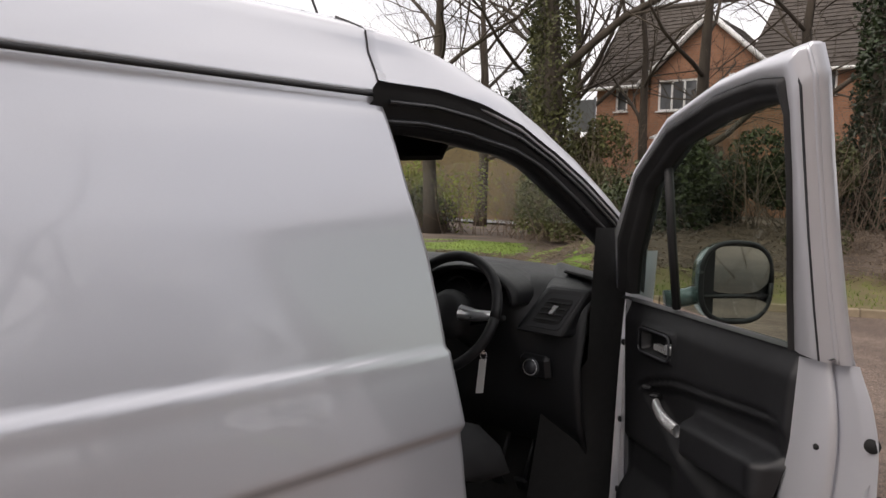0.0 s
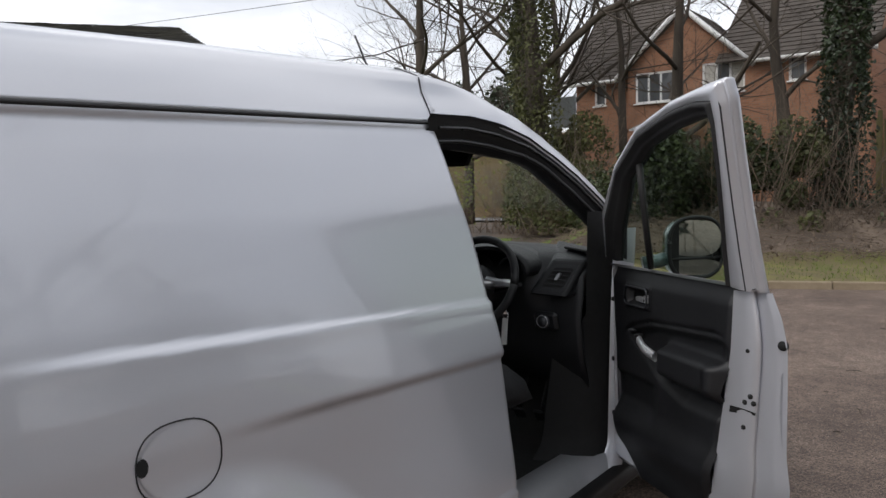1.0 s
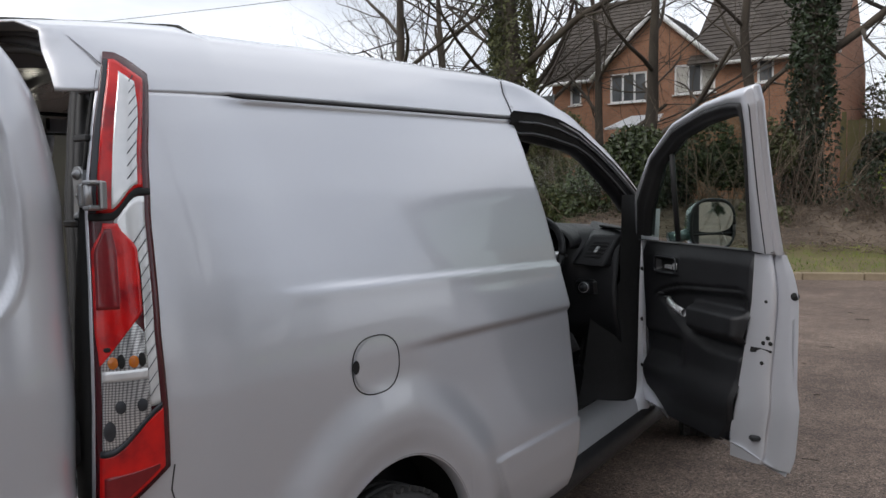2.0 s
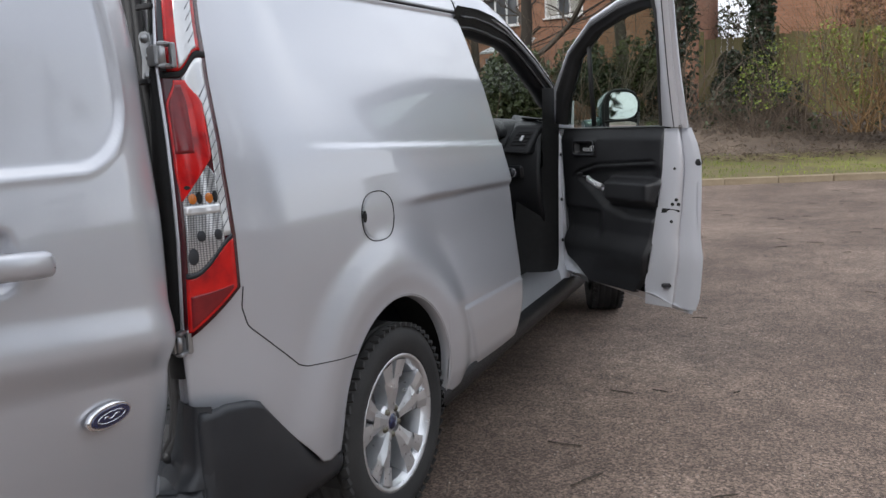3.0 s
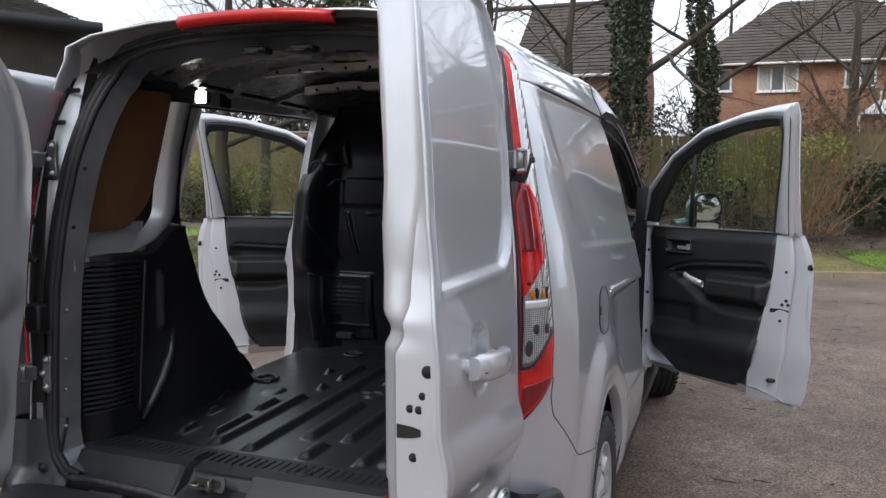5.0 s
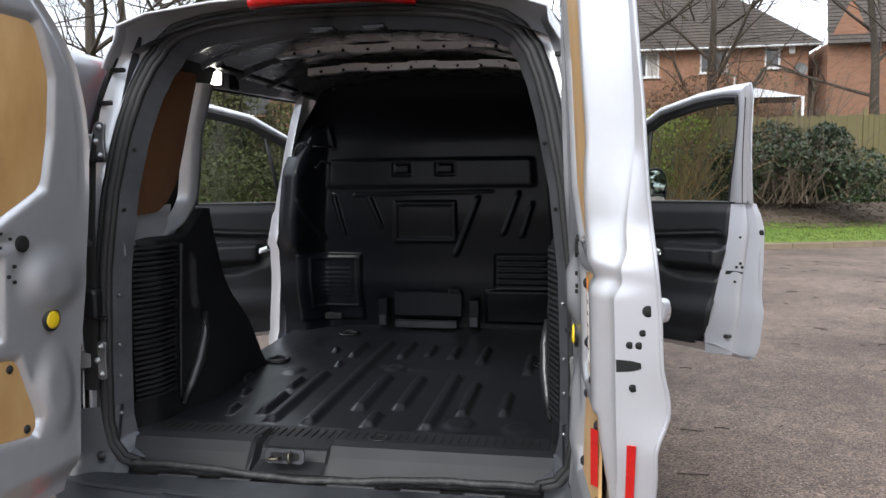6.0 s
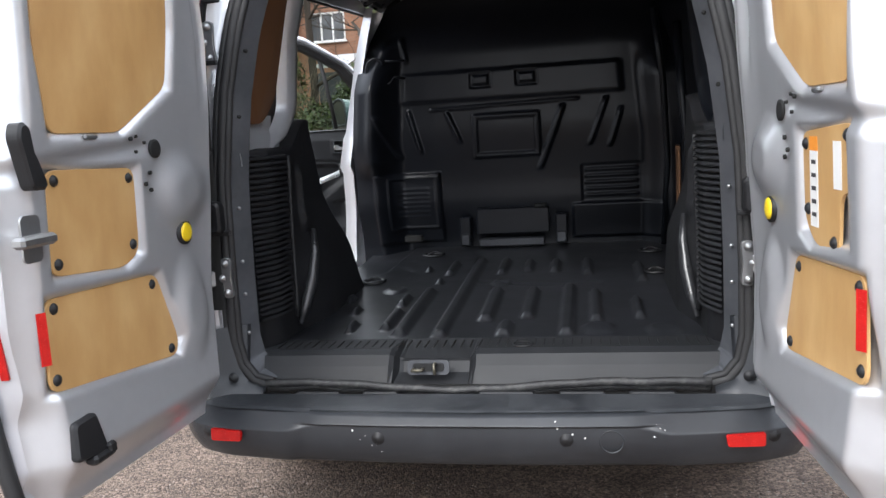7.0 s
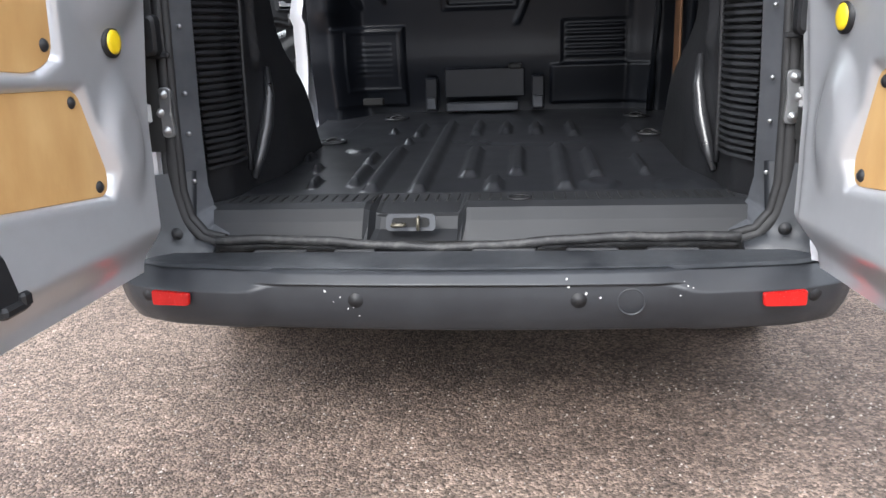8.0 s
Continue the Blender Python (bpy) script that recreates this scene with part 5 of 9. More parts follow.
for sx in (1, -1):
    ms = Mesh()
    lim = lambda z: (1.92 if sx > 0 else edge_rear_slide(z) - 0.01)
    ms.grid(lambda s, z: (sx * (wall_x(0, z) + 0.06), 0.29 + s * (lim(z) - 0.29), z), steps(0, 1, 10), steps(0.50, 1.76, 30))
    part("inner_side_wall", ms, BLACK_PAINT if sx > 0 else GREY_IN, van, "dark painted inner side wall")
    # silver pressed pillar around the hardboard panel
    ms = Mesh()

    def pil(t, a):
        z = 1.13 + 0.54 * t
        y0 = 0.685 - 0.11 * sstep(0.30, 0.0, t) - 0.12 * sstep(0.12, 0.0, t)
        off = [0.0, 0.02, 0.045, 0.07, 0.09][a]
        dep = [0.045, 0.02, 0.0, 0.0, 0.035][a]
        return (sx * (wall_x(0, z) + dep), min(y0 - 0.03 + off, 0.80), z)

    ms.grid(pil, steps(0, 1, 26), range(5))
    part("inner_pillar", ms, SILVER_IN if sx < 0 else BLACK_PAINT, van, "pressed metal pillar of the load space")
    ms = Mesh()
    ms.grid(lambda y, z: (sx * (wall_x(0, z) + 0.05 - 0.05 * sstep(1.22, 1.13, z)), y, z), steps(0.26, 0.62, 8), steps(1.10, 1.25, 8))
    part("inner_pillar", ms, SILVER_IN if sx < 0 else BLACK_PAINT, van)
    ms = Mesh()
    ms.plate(soften([(0.275, 1.215), (0.52, 1.225), (0.615, 1.30), (0.65, 1.40), (0.665, 1.70), (0.345, 1.68), (0.305, 1.5)], 0.04), lambda a, b, h: (sx * (wall_x(0, b) + 0.040 - h), a, b), 0.005)
    part("side_board", ms, DARK_PLY, van, "brown hardboard lining panel")
    # black moulded lower trim
    ms = Mesh()

    def trim_pt(s, t):
        z = 0.545 + t * (1.245 - 0.545)
        ymax = lerp(z, [0.54, 0.62, 0.9, 1.17, 1.25], [1.22, 1.14, 0.93, 0.80, 0.77])
        y = 0.262 + s * (ymax - 0.262)
        dip = 0.09 * sstep(0.15, 0.26, y) * sstep(0.72, 0.56, y)
        z -= dip * sstep(0.75, 1.0, t)
        bul = 0.05 * sstep(0.5, 0.75, y) * sstep(1.0, 0.75, z)
        bul += 0.02 * sstep(0.018, 0.006, abs(y - 0.62)) * sstep(0.86, 0.9, z) * sstep(1.10, 1.05, z)
        edge = 0.10 * sstep(0.96, 1.0, s) + 0.08 * sstep(0.985, 1.0, t)
        flush = 0.042 * sstep(0.40, 0.285, y)
        return (sx * (wall_x(0, z) - 0.03 + flush - bul + edge), y, z)

    ms.grid(trim_pt, steps(0, 1, 60), steps(0, 1, 50))
    tr = part("side_trim", ms, BLACK_PLASTIC, van, "black plastic wheel arch trim with louvres")
    for k in range(30):
        z = 0.64 + 0.0165 * k
        y1 = 0.475 + 0.035 * k / 29
        n0 = Vector((sx * (wall_x(0, z) + 0.004), 0.292, z))
        n1 = Vector((sx * (wall_x(0, z) - 0.030), 0.395, z))
        n2 = Vector((sx * (wall_x(0, z) - 0.033), y1, z))
        ms = Mesh()
        fin = ((0.004, 0.0), (-0.012, -0.003), (-0.009, 0.004), (0.004, 0.009))
        ms.grid(lambda q, f: (n0, n1, n2)[q] + Vector((sx * fin[f % 4][0], 0, fin[f % 4][1])), range(3), range(5), smooth=False)
        part("louvre", ms, BLACK_PLASTIC, tr)
    # raised rib that frames the louvres, and a glossy tube for the wheel arch edge's highlight
    ms = Mesh()
    ms.tube([(sx * (wall_x(0, z) - 0.036), 0.512 + 0.05 * (z - 0.62), z) for z in steps(0.60, 1.12, 12)], 0.0075, 8)
    part("trim_rib", ms, BLACK_PLASTIC, tr)
    ms = Mesh()
    ms.tube([(sx * (wall_x(0, 0.6) - 0.040), 0.52, 0.575), (sx * (wall_x(0, 0.7) - 0.052), 0.56, 0.64), (sx * (wall_x(0, 0.8) - 0.062), 0.60, 0.71), (sx * (wall_x(0, 0.8) - 0.066), 0.635, 0.79), (sx * (wall_x(0, 0.9) - 0.060), 0.655, 0.87)], [0.008, 0.017, 0.019, 0.015, 0.007], 12)
    part("trim_bulge", ms, GLOSS_TRIM, tr, "shiny tube that draws the highlight along the trim edge")
# upper right rails
ms = Mesh()
ms.tube([(0.64, 1.80, 0.60), (0.66, 1.75, 1.0), (0.64, 1.70, 1.35), (0.60, 1.62, 1.62)], 0.014, 8)
ms.tube([(0.66, 1.15, 0.70), (0.665, 1.12, 1.1), (0.635, 1.1, 1.5)], 0.016, 8)
part("wall_rib", ms, BLACK_PAINT, van, "black painted body rib")
ms = Mesh()
ms.box((0.655, 1.30, 0.85), (0.008, 0.10, 0.42), None, 0.003)
part("side_board", ms, DARK_PLY, van, "brown hardboard lining strip")

# inside of the roof
def ceil_pt(x, y):
    z = 1.835 - 0.10 * (abs(x) / 0.62) ** 3 - 0.025 * sstep(0.5, 0.25, y)
    for ky in (0.55, 0.72, 1.02, 1.32, 1.6):
        z -= 0.012 * sstep(0.03, 0.012, abs(y - ky))
    return (x, y, z)


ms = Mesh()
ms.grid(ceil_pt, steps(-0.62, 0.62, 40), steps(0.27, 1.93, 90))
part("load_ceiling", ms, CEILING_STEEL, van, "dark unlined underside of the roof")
for y, z, w, mt in ((1.28, 1.765, 0.80, ALLOY), (0.98, 1.79, 0.84, ALLOY)):
    ms = Mesh()
    ms.grid(lambda x, a: (x, y + [-0.03, -0.028, 0.0, 0.03][a], z + 0.02 - 0.05 * (x / 0.62) ** 4 + [0.02, -0.008, -0.010, 0.015][a] + 0.006 * (math.sin(x * 22) > 0.2)), steps(-w / 2 - 0.02, w / 2 + 0.08, 60), range(4), smooth=False)
    rb = part("roof_bow", ms, mt, van, "bare metal roof cross member with punched holes")
    for k in range(9):
        q = Mesh()
        x = -0.36 + 0.095 * k
        q.lathe([(0.0, 0.0), (0.006, 0.0), (0.0062, 0.002)], (x, y - 0.033, z + 0.021 - 0.05 * (x / 0.62) ** 4), (0, -1, 0), 8)
        part("bolt_hole", q, HOLE, rb)
for x in (-0.02, 0.13):
    ms = Mesh()
    ms.box((x, 0.30, 1.755), (0.07, 0.05, 0.02), None, 0.005)
    ms.tube([(x - 0.025, 0.275, 1.75), (x - 0.025, 0.25, 1.742), (x + 0.025, 0.25, 1.742), (x + 0.025, 0.275, 1.75)], 0.004, 6)
    part("door_latch", ms, BLACK_PLASTIC, van, "upper door latch")
ms = Mesh()
ms.box((-0.650, 0.895, 1.715), (0.05, 0.04, 0.06), pose(0, 0, 0, 0, 0, 23).to_3x3(), 0.01)
il = part("load_lamp", ms, BLACK_PLASTIC, van, "small lit load space lamp")
ms = Mesh()
ms.plate(rounded(-0.020, -0.024, 0.020, 0.024, 0.008), lambda a, b, h: (-0.640 + 0.92 * a + 0.4 * h, 0.866 + 0.4 * a - 0.92 * h, 1.712 + b), 0.005)
part("lens", ms, LAMP_ON, il, "glowing white lens")
ms = Mesh()
ms.box((-0.60, 1.30, 1.755), (0.035, 1.0, 0.03), None, 0.008)
ms.box((-0.64, 1.02, 1.72), (0.02, 0.06, 0.07), None, 0.006)
part("slide_rail", ms, BLACK_PAINT, van, "dark upper rail of the sliding door")

# ---- the van: rear doors, standing open at a right angle ----
door_bulge = curve_table([(0.49, -0.012), (0.56, 0.004), (0.66, 0.022), (0.74, 0.030), (0.80, 0.034), (0.90, 0.028), (1.0, 0.024), (1.1, 0.02), (1.21, 0.008), (1.30, -0.002), (1.44, -0.011), (1.6, -0.027), (1.74, -0.050), (1.80, -0.070)], 0.45, 1.85, soft=5)
hinge_edge = curve_table([(0.4, -0.02), (0.49, -0.05), (0.69, -0.085), (0.87, -0.10), (1.04, -0.12), (1.28, -0.13), (1.43, -0.135), (1.53, -0.12), (1.63, -0.09), (1.69, -0.05), (1.74, 0.0), (1.80, 0.08)], 0.4, 1.85, soft=4)


def rear_door(sx, L, swing, hx, boards, with_latch):
    ud = Vector((math.sin(radians(swing)), -math.cos(radians(swing)), 0))
    nd = Vector((math.cos(radians(swing)), math.sin(radians(swing)), 0))
    base = Vector((hx, 0.045, 0))
    k = L / 0.64

    def D(u, d, z):
        p = base + ud * u + nd * d
        return (sx * p.x, p.y, z)

    far = lambda z: L + 0.012 * sstep(1.25, 1.15, z) * sstep(0.72, 0.85, z) - 0.012 * sstep(1.5, 1.8, z)
    trim_in = -0.014 if sx > 0 else 0.06
    u_of = lambda s, z: hinge_edge(z) + trim_in + s * (far(z) - hinge_edge(z) - trim_in)
    PUSH = 0.015

    def skin(s, z):
        u = u_of(s, z)
        d = door_bulge(z)
        h0 = lerp(z, [1.30, 1.42, 1.55, 1.69, 1.8], [-0.008, -0.008, 0.003, 0.04, 0.09])
        h0 -= 0.014
        cu, cz = h0 + 0.15 - u, 1.355 - z
        corner = math.hypot(cu, cz) - 0.15 if cu > 0 and cz > 0 else max(cu, cz) - 0.15
        q = max(corner, u - (L - 0.020), z - 1.765)
        d -= 0.012 * sstep(0.0, 0.014, -q)
        d += 0.0025 * sstep(0.02, 0.0, abs(q))
        zz = z - 0.13 * (u - 0.26)
        d += 0.010 * sstep(0.955, 0.885, zz) - 0.026 * sstep(0.875, 0.790, zz)
        hu, hz = 0.355, 1.065
        r = (abs((u - hu) / 0.062) ** 4 + abs((z - hz) / 0.060) ** 4) ** 0.25
        if sx > 0:
            d -= 0.017 * sstep(1.0, 0.72, r)
        d -= 0.045 * max(0.0, (0.02 - u) / 0.155) ** 1.7
        d -= 0.010 * (1 - min(1, (u - hinge_edge(z)) / 0.04)) ** 2 + 0.006 * sstep(L - 0.012, L, u)
        return D(u, d, z)

    zs = steps(0.455, 1.80, 196)
    ms = Mesh()
    ms.grid(skin, steps(0, 1, 130), zs)
    door = part("rear_door", ms, SILVER, van, "silver rear door standing open")
    door_in = lambda u: 0.02 * max(0.0, (0.02 - u) / 0.155) ** 1.5
    # inner pressing
    sh = (0.0, 0.018, 0.010) if sx > 0 else (0.020, 0.042, 0.024)
    mid_far = 0.535 if sx > 0 else 0.570
    ply_up = [(u * k - sh[0], z) for u, z in ((0.095, 1.45), (0.120, 1.31), (0.310, 1.205), (0.530, 1.205), (0.553, 1.38), (0.545, 1.73), (0.150, 1.73), (0.090, 1.60))]
    ply_mid = [(u * k - sh[1], z) for u, z in ((0.285, 1.125), (mid_far, 1.135), (mid_far + 0.01, 0.925), (0.350, 0.905), (0.290, 0.93))]
    mid_hull = ply_mid
    if sx > 0:
        # cut away round the release lever
        ply_mid = [(u * k - sh[1], z) for u, z in ((0.285, 1.120), (0.555, 1.138), (0.555, 1.022), (0.490, 1.012), (0.480, 0.900), (0.350, 0.905), (0.292, 0.95))]
    ply_low = [(u * k - sh[2], z) for u, z in ((0.215, 0.868), (0.300, 0.872), (0.590, 0.885), (0.606, 0.70), (0.170, 0.655), (0.155, 0.70))]

    def inside(pt, poly, m):
        best = 1e9
        n = len(poly)
        area = sum(poly[i - 1][0] * poly[i][1] - poly[i][0] * poly[i - 1][1] for i in range(n))
        sg = 1 if area > 0 else -1
        for i in range(n):
            ax, az = poly[i - 1]
            bx, bz = poly[i]
            ll = math.hypot(bx - ax, bz - az)
            best = min(best, sg * ((bx - ax) * (pt[1] - az) - (bz - az) * (pt[0] - ax)) / ll)
        return sstep(-m, m, best)

    def inner(s, z):
        u = u_of(s, z)
        if s > 0.5:
            u -= 0.016 * (s - 0.5) * 2
        d = door_bulge(z) * 0.6 - 0.092 - PUSH
        d += 0.030 * max(inside((u, z), ply_up, 0.022), 0.9 * inside((u, z), mid_hull, 0.016), 0.9 * inside((u, z), ply_low, 0.016))
        d += 0.012 * sstep(0.03, 0.0, abs(z - 1.165 + 0.10 * (u - 0.3))) * sstep(0.16, 0.24, u)
        d += 0.010 * sstep(0.030, 0.005, abs(u - 0.03 - hinge_edge(z) - 0.05)) * sstep(1.2, 1.4, z)
        d -= 0.026 * sstep(0.11, 0.03, math.hypot((u - 0.07 * k) * 0.8, (z - 1.06))) + 0.020 * sstep(0.09, 0.03, math.hypot(u - 0.07 * k, (z - 0.76) * 0.6))
        latch = sstep(0.64, 0.72, z) * sstep(1.20, 1.12, z)
        d += (0.066 + 0.022 * sstep(1.2, 1.4, z) - 0.028 * latch) * sstep(far(z) - 0.075, far(z) - 0.012, u)
        d += 0.05 * sstep(0.56, 0.475, z) + 0.02 * sstep(0.045, 0.0, u - hinge_edge(z)) - door_in(u)
        return D(u, d, z)

    ms = Mesh()
    ms.grid(inner, steps(0, 1, 90), zs)
    part("inner_panel", ms, SILVER_IN, door, "silver pressed inner door panel")
    for s in (0.0, 1.0):
        ms = Mesh()
        a = lambda z: Vector(skin(s, z))
        b = lambda z: Vector(inner(s, z))
        ms.grid(lambda z, t: a(z).lerp(b(z), t), zs, steps(0, 1, 8))
        # the hinge side takes black rubber colour in place of shade on silver
        part("door_edge", ms, SILVER if s == 1.0 else RUBBER, door, "silver painted door edge" if s == 1.0 else "hinge side of the silver door, coloured black for its shade")
    ms = Mesh()
    for zz in (0.455, 1.80):
        ms.grid(lambda s, t: Vector(skin(s, zz)).lerp(Vector(inner(s, zz)), t), steps(0, 1, 30), steps(0, 1, 3))
    part("door_edge", ms, SILVER_IN, door)
    # outer hem flange seen from behind
    ms = Mesh()
    ms.tube([Vector(skin(1.0, z)) + Vector((sx * 0.003, -0.004, 0)) for z in zs[::3]], 0.004, 6)
    part("hem_flange", ms, SILVER, door)

    # boards and screws
    for poly, lab, m in ((ply_up, "large plywood window blank", boards), (ply_mid, "plywood access panel with black screws", PLY), (ply_low, "plywood lower panel with black screws", PLY)):
        ms = Mesh()
        dd = lambda z: door_bulge(z) * 0.6 - 0.075 - PUSH
        ms.plate(soften(poly, 0.03), lambda a, b, h: D(a, dd(b) - h, b), 0.006, 0.001)
        bd = part("plywood_panel", ms, m, door, lab)
        if poly is not ply_up:
            cx, cz = sum(p[0] for p in poly) / len(poly), sum(p[1] for p in poly) / len(poly)
            cs = [poly[0], poly[1], poly[-3], poly[-1]] if poly is ply_mid else [poly[0], poly[2], poly[3], poly[4]]
            for pu, pz in cs:
                qu, qz = pu + 0.022 * (1 if cx > pu else -1), pz + 0.022 * (1 if cz > pz else -1)
                ms = Mesh()
                o = Vector(D(qu, dd(qz) - 0.006, qz))
                ax = Vector(D(0, -1, 0)) - Vector(D(0, 0, 0))
                ms.lathe([(0.0, 0.008), (0.006, 0.007), (0.011, 0.003), (0.0125, 0.0)], o, ax, 12)
                part("screw", ms, BLACK_PLASTIC, bd)
        if poly is ply_mid and sx > 0:
            for a0, a1, z0, z1, m2 in ((0.31, 0.355, 0.94, 1.085, WHITE_LABEL), (0.31, 0.355, 1.085, 1.112, ORANGE_LABEL), (0.44, 0.48, 1.02, 1.105, WHITE_LABEL)):
                ms = Mesh()
                ms.plate([(a0 * k, z0), (a1 * k, z0), (a1 * k, z1), (a0 * k, z1)], lambda a, b, h: D(a, dd(b) - 0.0065 - h, b), 0.0008)
                lb = part("sticker", ms, m2, bd, "small warning sticker")
            for zb in (0.96, 0.985, 1.01, 1.035, 1.06):
                ms = Mesh()
                ms.plate([(0.32 * k, zb), (0.345 * k, zb), (0.345 * k, zb + 0.008), (0.32 * k, zb + 0.008)], lambda a, b, h: D(a, dd(b) - 0.0075 - h, b), 0.0004)
                part("printed_bar", ms, DARK_INK, bd)
    # buffers and holes
    def disc(u, z, r, d, m, name, lab="", hgt=0.006, ov=1.0):
        ms = Mesh()
        o = Vector(D(u, d, z))
        ax = Vector(D(0, -1, 0)) - Vector(D(0, 0, 0))
        ms.lathe([(0.0, hgt), (r * 0.7, hgt), (r, hgt * 0.6), (r, -0.004)], o, ax, 20)
        return part(name, ms, m, door, lab)

    dface = lambda z: door_bulge(z) * 0.6 - 0.094 - PUSH
    disc(0.078, 0.953, 0.031, dface(0.953) - 0.002, BLACK_PLASTIC, "buffer_ring")
    disc(0.078, 0.953, 0.024, dface(0.953) - 0.006, YELLOW, "door_buffer", "bright yellow round door buffer")
    disc(0.175 * k, 1.165, 0.022, dface(1.165) - 0.001, HOLE, "access_hole", "", 0.002)
    for du, dz, r in ((0.02, 0.02, 0.004), (0.055, 0.0, 0.004), (0.05, 0.035, 0.004), (0.01, -0.05, 0.005), (0.03, -0.075, 0.005), (0.012, -0.09, 0.005), (0.07, 0.03, 0.005)):
        disc(0.195 * k + du, 1.16 + dz, r, dface(1.16) - 0.002, HOLE, "access_hole", "", 0.002)
    # fixings on the free edge
    E = lambda t, z: Vector(skin(1.0, z)).lerp(Vector(inner(1.0, z)), t)
    eax = Vector(D(1, 0, 0)) - Vector(D(0, 0, 0))
    if not with_latch:
        for t, z, r in ((0.22, 1.09, 0.010), (0.36, 1.052, 0.006), (0.66, 1.03, 0.0065), (0.45, 1.03, 0.0065), (0.64, 0.955, 0.007)):
            ms = Mesh()
            ms.lathe([(0.0, 0.001), (r, 0.001), (r * 1.05, -0.002)], E(t, z), eax, 16)
            part("bolt_hole", ms, HOLE, door)
        ms = Mesh()
        ms.plate([(0.98, 0.982), (0.62, 0.985), (0.42, 0.990), (0.42, 1.000), (0.62, 1.003), (0.98, 1.004)], lambda a, b, h: E(a, b) + eax * (h), 0.0015)
        part("latch_slot", ms, HOLE, door)
        ms = Mesh()
        lev = [D(L - 0.078 + 0.017 * math.cos(a), dface(1.0) + 0.012, 0.957 + 0.022 * math.sin(a)) for a in steps(0, 2 * math.pi, 20)]
        ms.tube(lev, 0.0055, 8, caps=False)
        ms.plate(soften([(L - 0.094, 0.975), (L - 0.066, 0.975), (L - 0.082, 1.012), (L - 0.092, 1.012)], 0.006), lambda a, b, h: D(a, dface(b) + 0.016 - h, b), 0.010, 0.003)
        part("release_lever", ms, YELLOW, door, "yellow inner door release")
    for t, w, lab in ((0.62, 0.24, "red reflector strip"),):
        ms = Mesh()
        ms.plate([(t - w / 2, 0.745), (t + w / 2, 0.745), (t + w / 2, 0.855), (t - w / 2, 0.855)], lambda a, b, h: E(a, b) + eax * (h + 0.001), 0.004)
        part("reflector_strip", ms, RED_REFL, door, "red reflective strip on the door edge")
    ms = Mesh()
    ms.plate([(L - 0.058, 0.76), (L - 0.044, 0.76), (L - 0.044, 0.865), (L - 0.058, 0.865)], lambda a, b, h: D(a, dface(b) - h - 0.003 + 0.034 * sstep(L - 0.070, L - 0.010, a), b), 0.002)
    part("reflector_strip", ms, RED_REFL, door)
    if with_latch:
        ms = Mesh()
        ms.plate(soften([(L - 0.075, 1.10), (L - 0.035, 1.10), (L - 0.005, 1.20), (L - 0.012, 1.225), (L - 0.03, 1.225), (L - 0.05, 1.16)], 0.012), lambda a, b, h: D(a + 0.004, dface(b) - 0.002 - h, b), 0.03, 0.006)
        part("inner_latch", ms, BLACK_PLASTIC, door, "black toothed inner latch handle")
        ms = Mesh()
        ms.plate(rounded(L - 0.065, 0.965, L - 0.015, 1.055, 0.012), lambda a, b, h: D(a, dface(b) - h, b), 0.005)
        ms.box(Vector(D(L - 0.03, dface(1.0) - 0.02, 1.008)), (0.03, 0.10, 0.022), None, 0.006)
        part("striker", ms, STEEL, door, "steel striker on the door edge")
        ms = Mesh()
        ms.tube([Vector(skin(1.0, z)) + eax * 0.012 for z in zs[::4]], 0.016, 8)
        part("door_seal", ms, RUBBER, door, "black rubber edge seal")
        ms = Mesh()
        ms.plate(soften([(L - 0.145, 0.635), (L - 0.075, 0.632), (L - 0.064, 0.555), (L - 0.160, 0.546)], 0.012), lambda a, b, h: D(a, dface(b) + 0.010 - h, b), 0.022, 0.006)
        ms.box(Vector(D(L - 0.135, dface(0.54) - 0.004, 0.544)), (0.030, 0.070, 0.020), None, 0.006)
        ms.box(Vector(D(L - 0.160, dface(0.54) - 0.012, 0.552)), (0.016, 0.026, 0.026), None, 0.005)
        part("lower_catch", ms, BLACK_PLASTIC, door, "black plastic lower door catch")
    # small catch at the foot of the window board
    ms = Mesh()
    ms.box(Vector(D(0.40 * k, dface(1.2) + 0.004, 1.197)), (0.012, 0.045, 0.012), None, 0.004)
    part("board_clip", ms, STEEL, door)

    # outer handle
    if sx > 0:
        hu, hb = 0.355, door_bulge(1.06)
        hz = lambda t: 1.048 + 0.022 * t
        hd = lambda t: hb + 0.016 + 0.020 * math.sin(math.pi * min(1, max(0, t))) ** 0.5
        ms = Mesh()
        ring = soften([(-0.026, -0.012), (-0.0215, 0.010), (0.0, 0.014), (0.0215, 0.010), (0.026, -0.012)], 0.008, 3)
        sz = lambda t: 0.80 + 0.20 * sstep(0.0, 0.08, t) * sstep(1.0, 0.90, t)
        ms.grid(lambda t, k: D(hu - 0.113 + 0.226 * t, hd(t) + ring[k][1] * sz(t), hz(t) + ring[k][0] * sz(t)), steps(0, 1, 30), list(range(len(ring))) + [0])
        for e in (0.0, 1.0):
            ms.poly([D(hu - 0.113 + 0.226 * e, hd(e) + q[1] * sz(e), hz(e) + q[0] * sz(e)) for q in ring])
        for e in (-0.098, 0.098):
            ms.tube([D(hu + e, hb - 0.012, hz(0.5 + e / 0.226)), D(hu + e, hb + 0.02, hz(0.5 + e / 0.226))], 0.015, 10)
        part("outer_handle", ms, SILVER, door, "silver pull handle over a recessed cup")
        ms = Mesh()
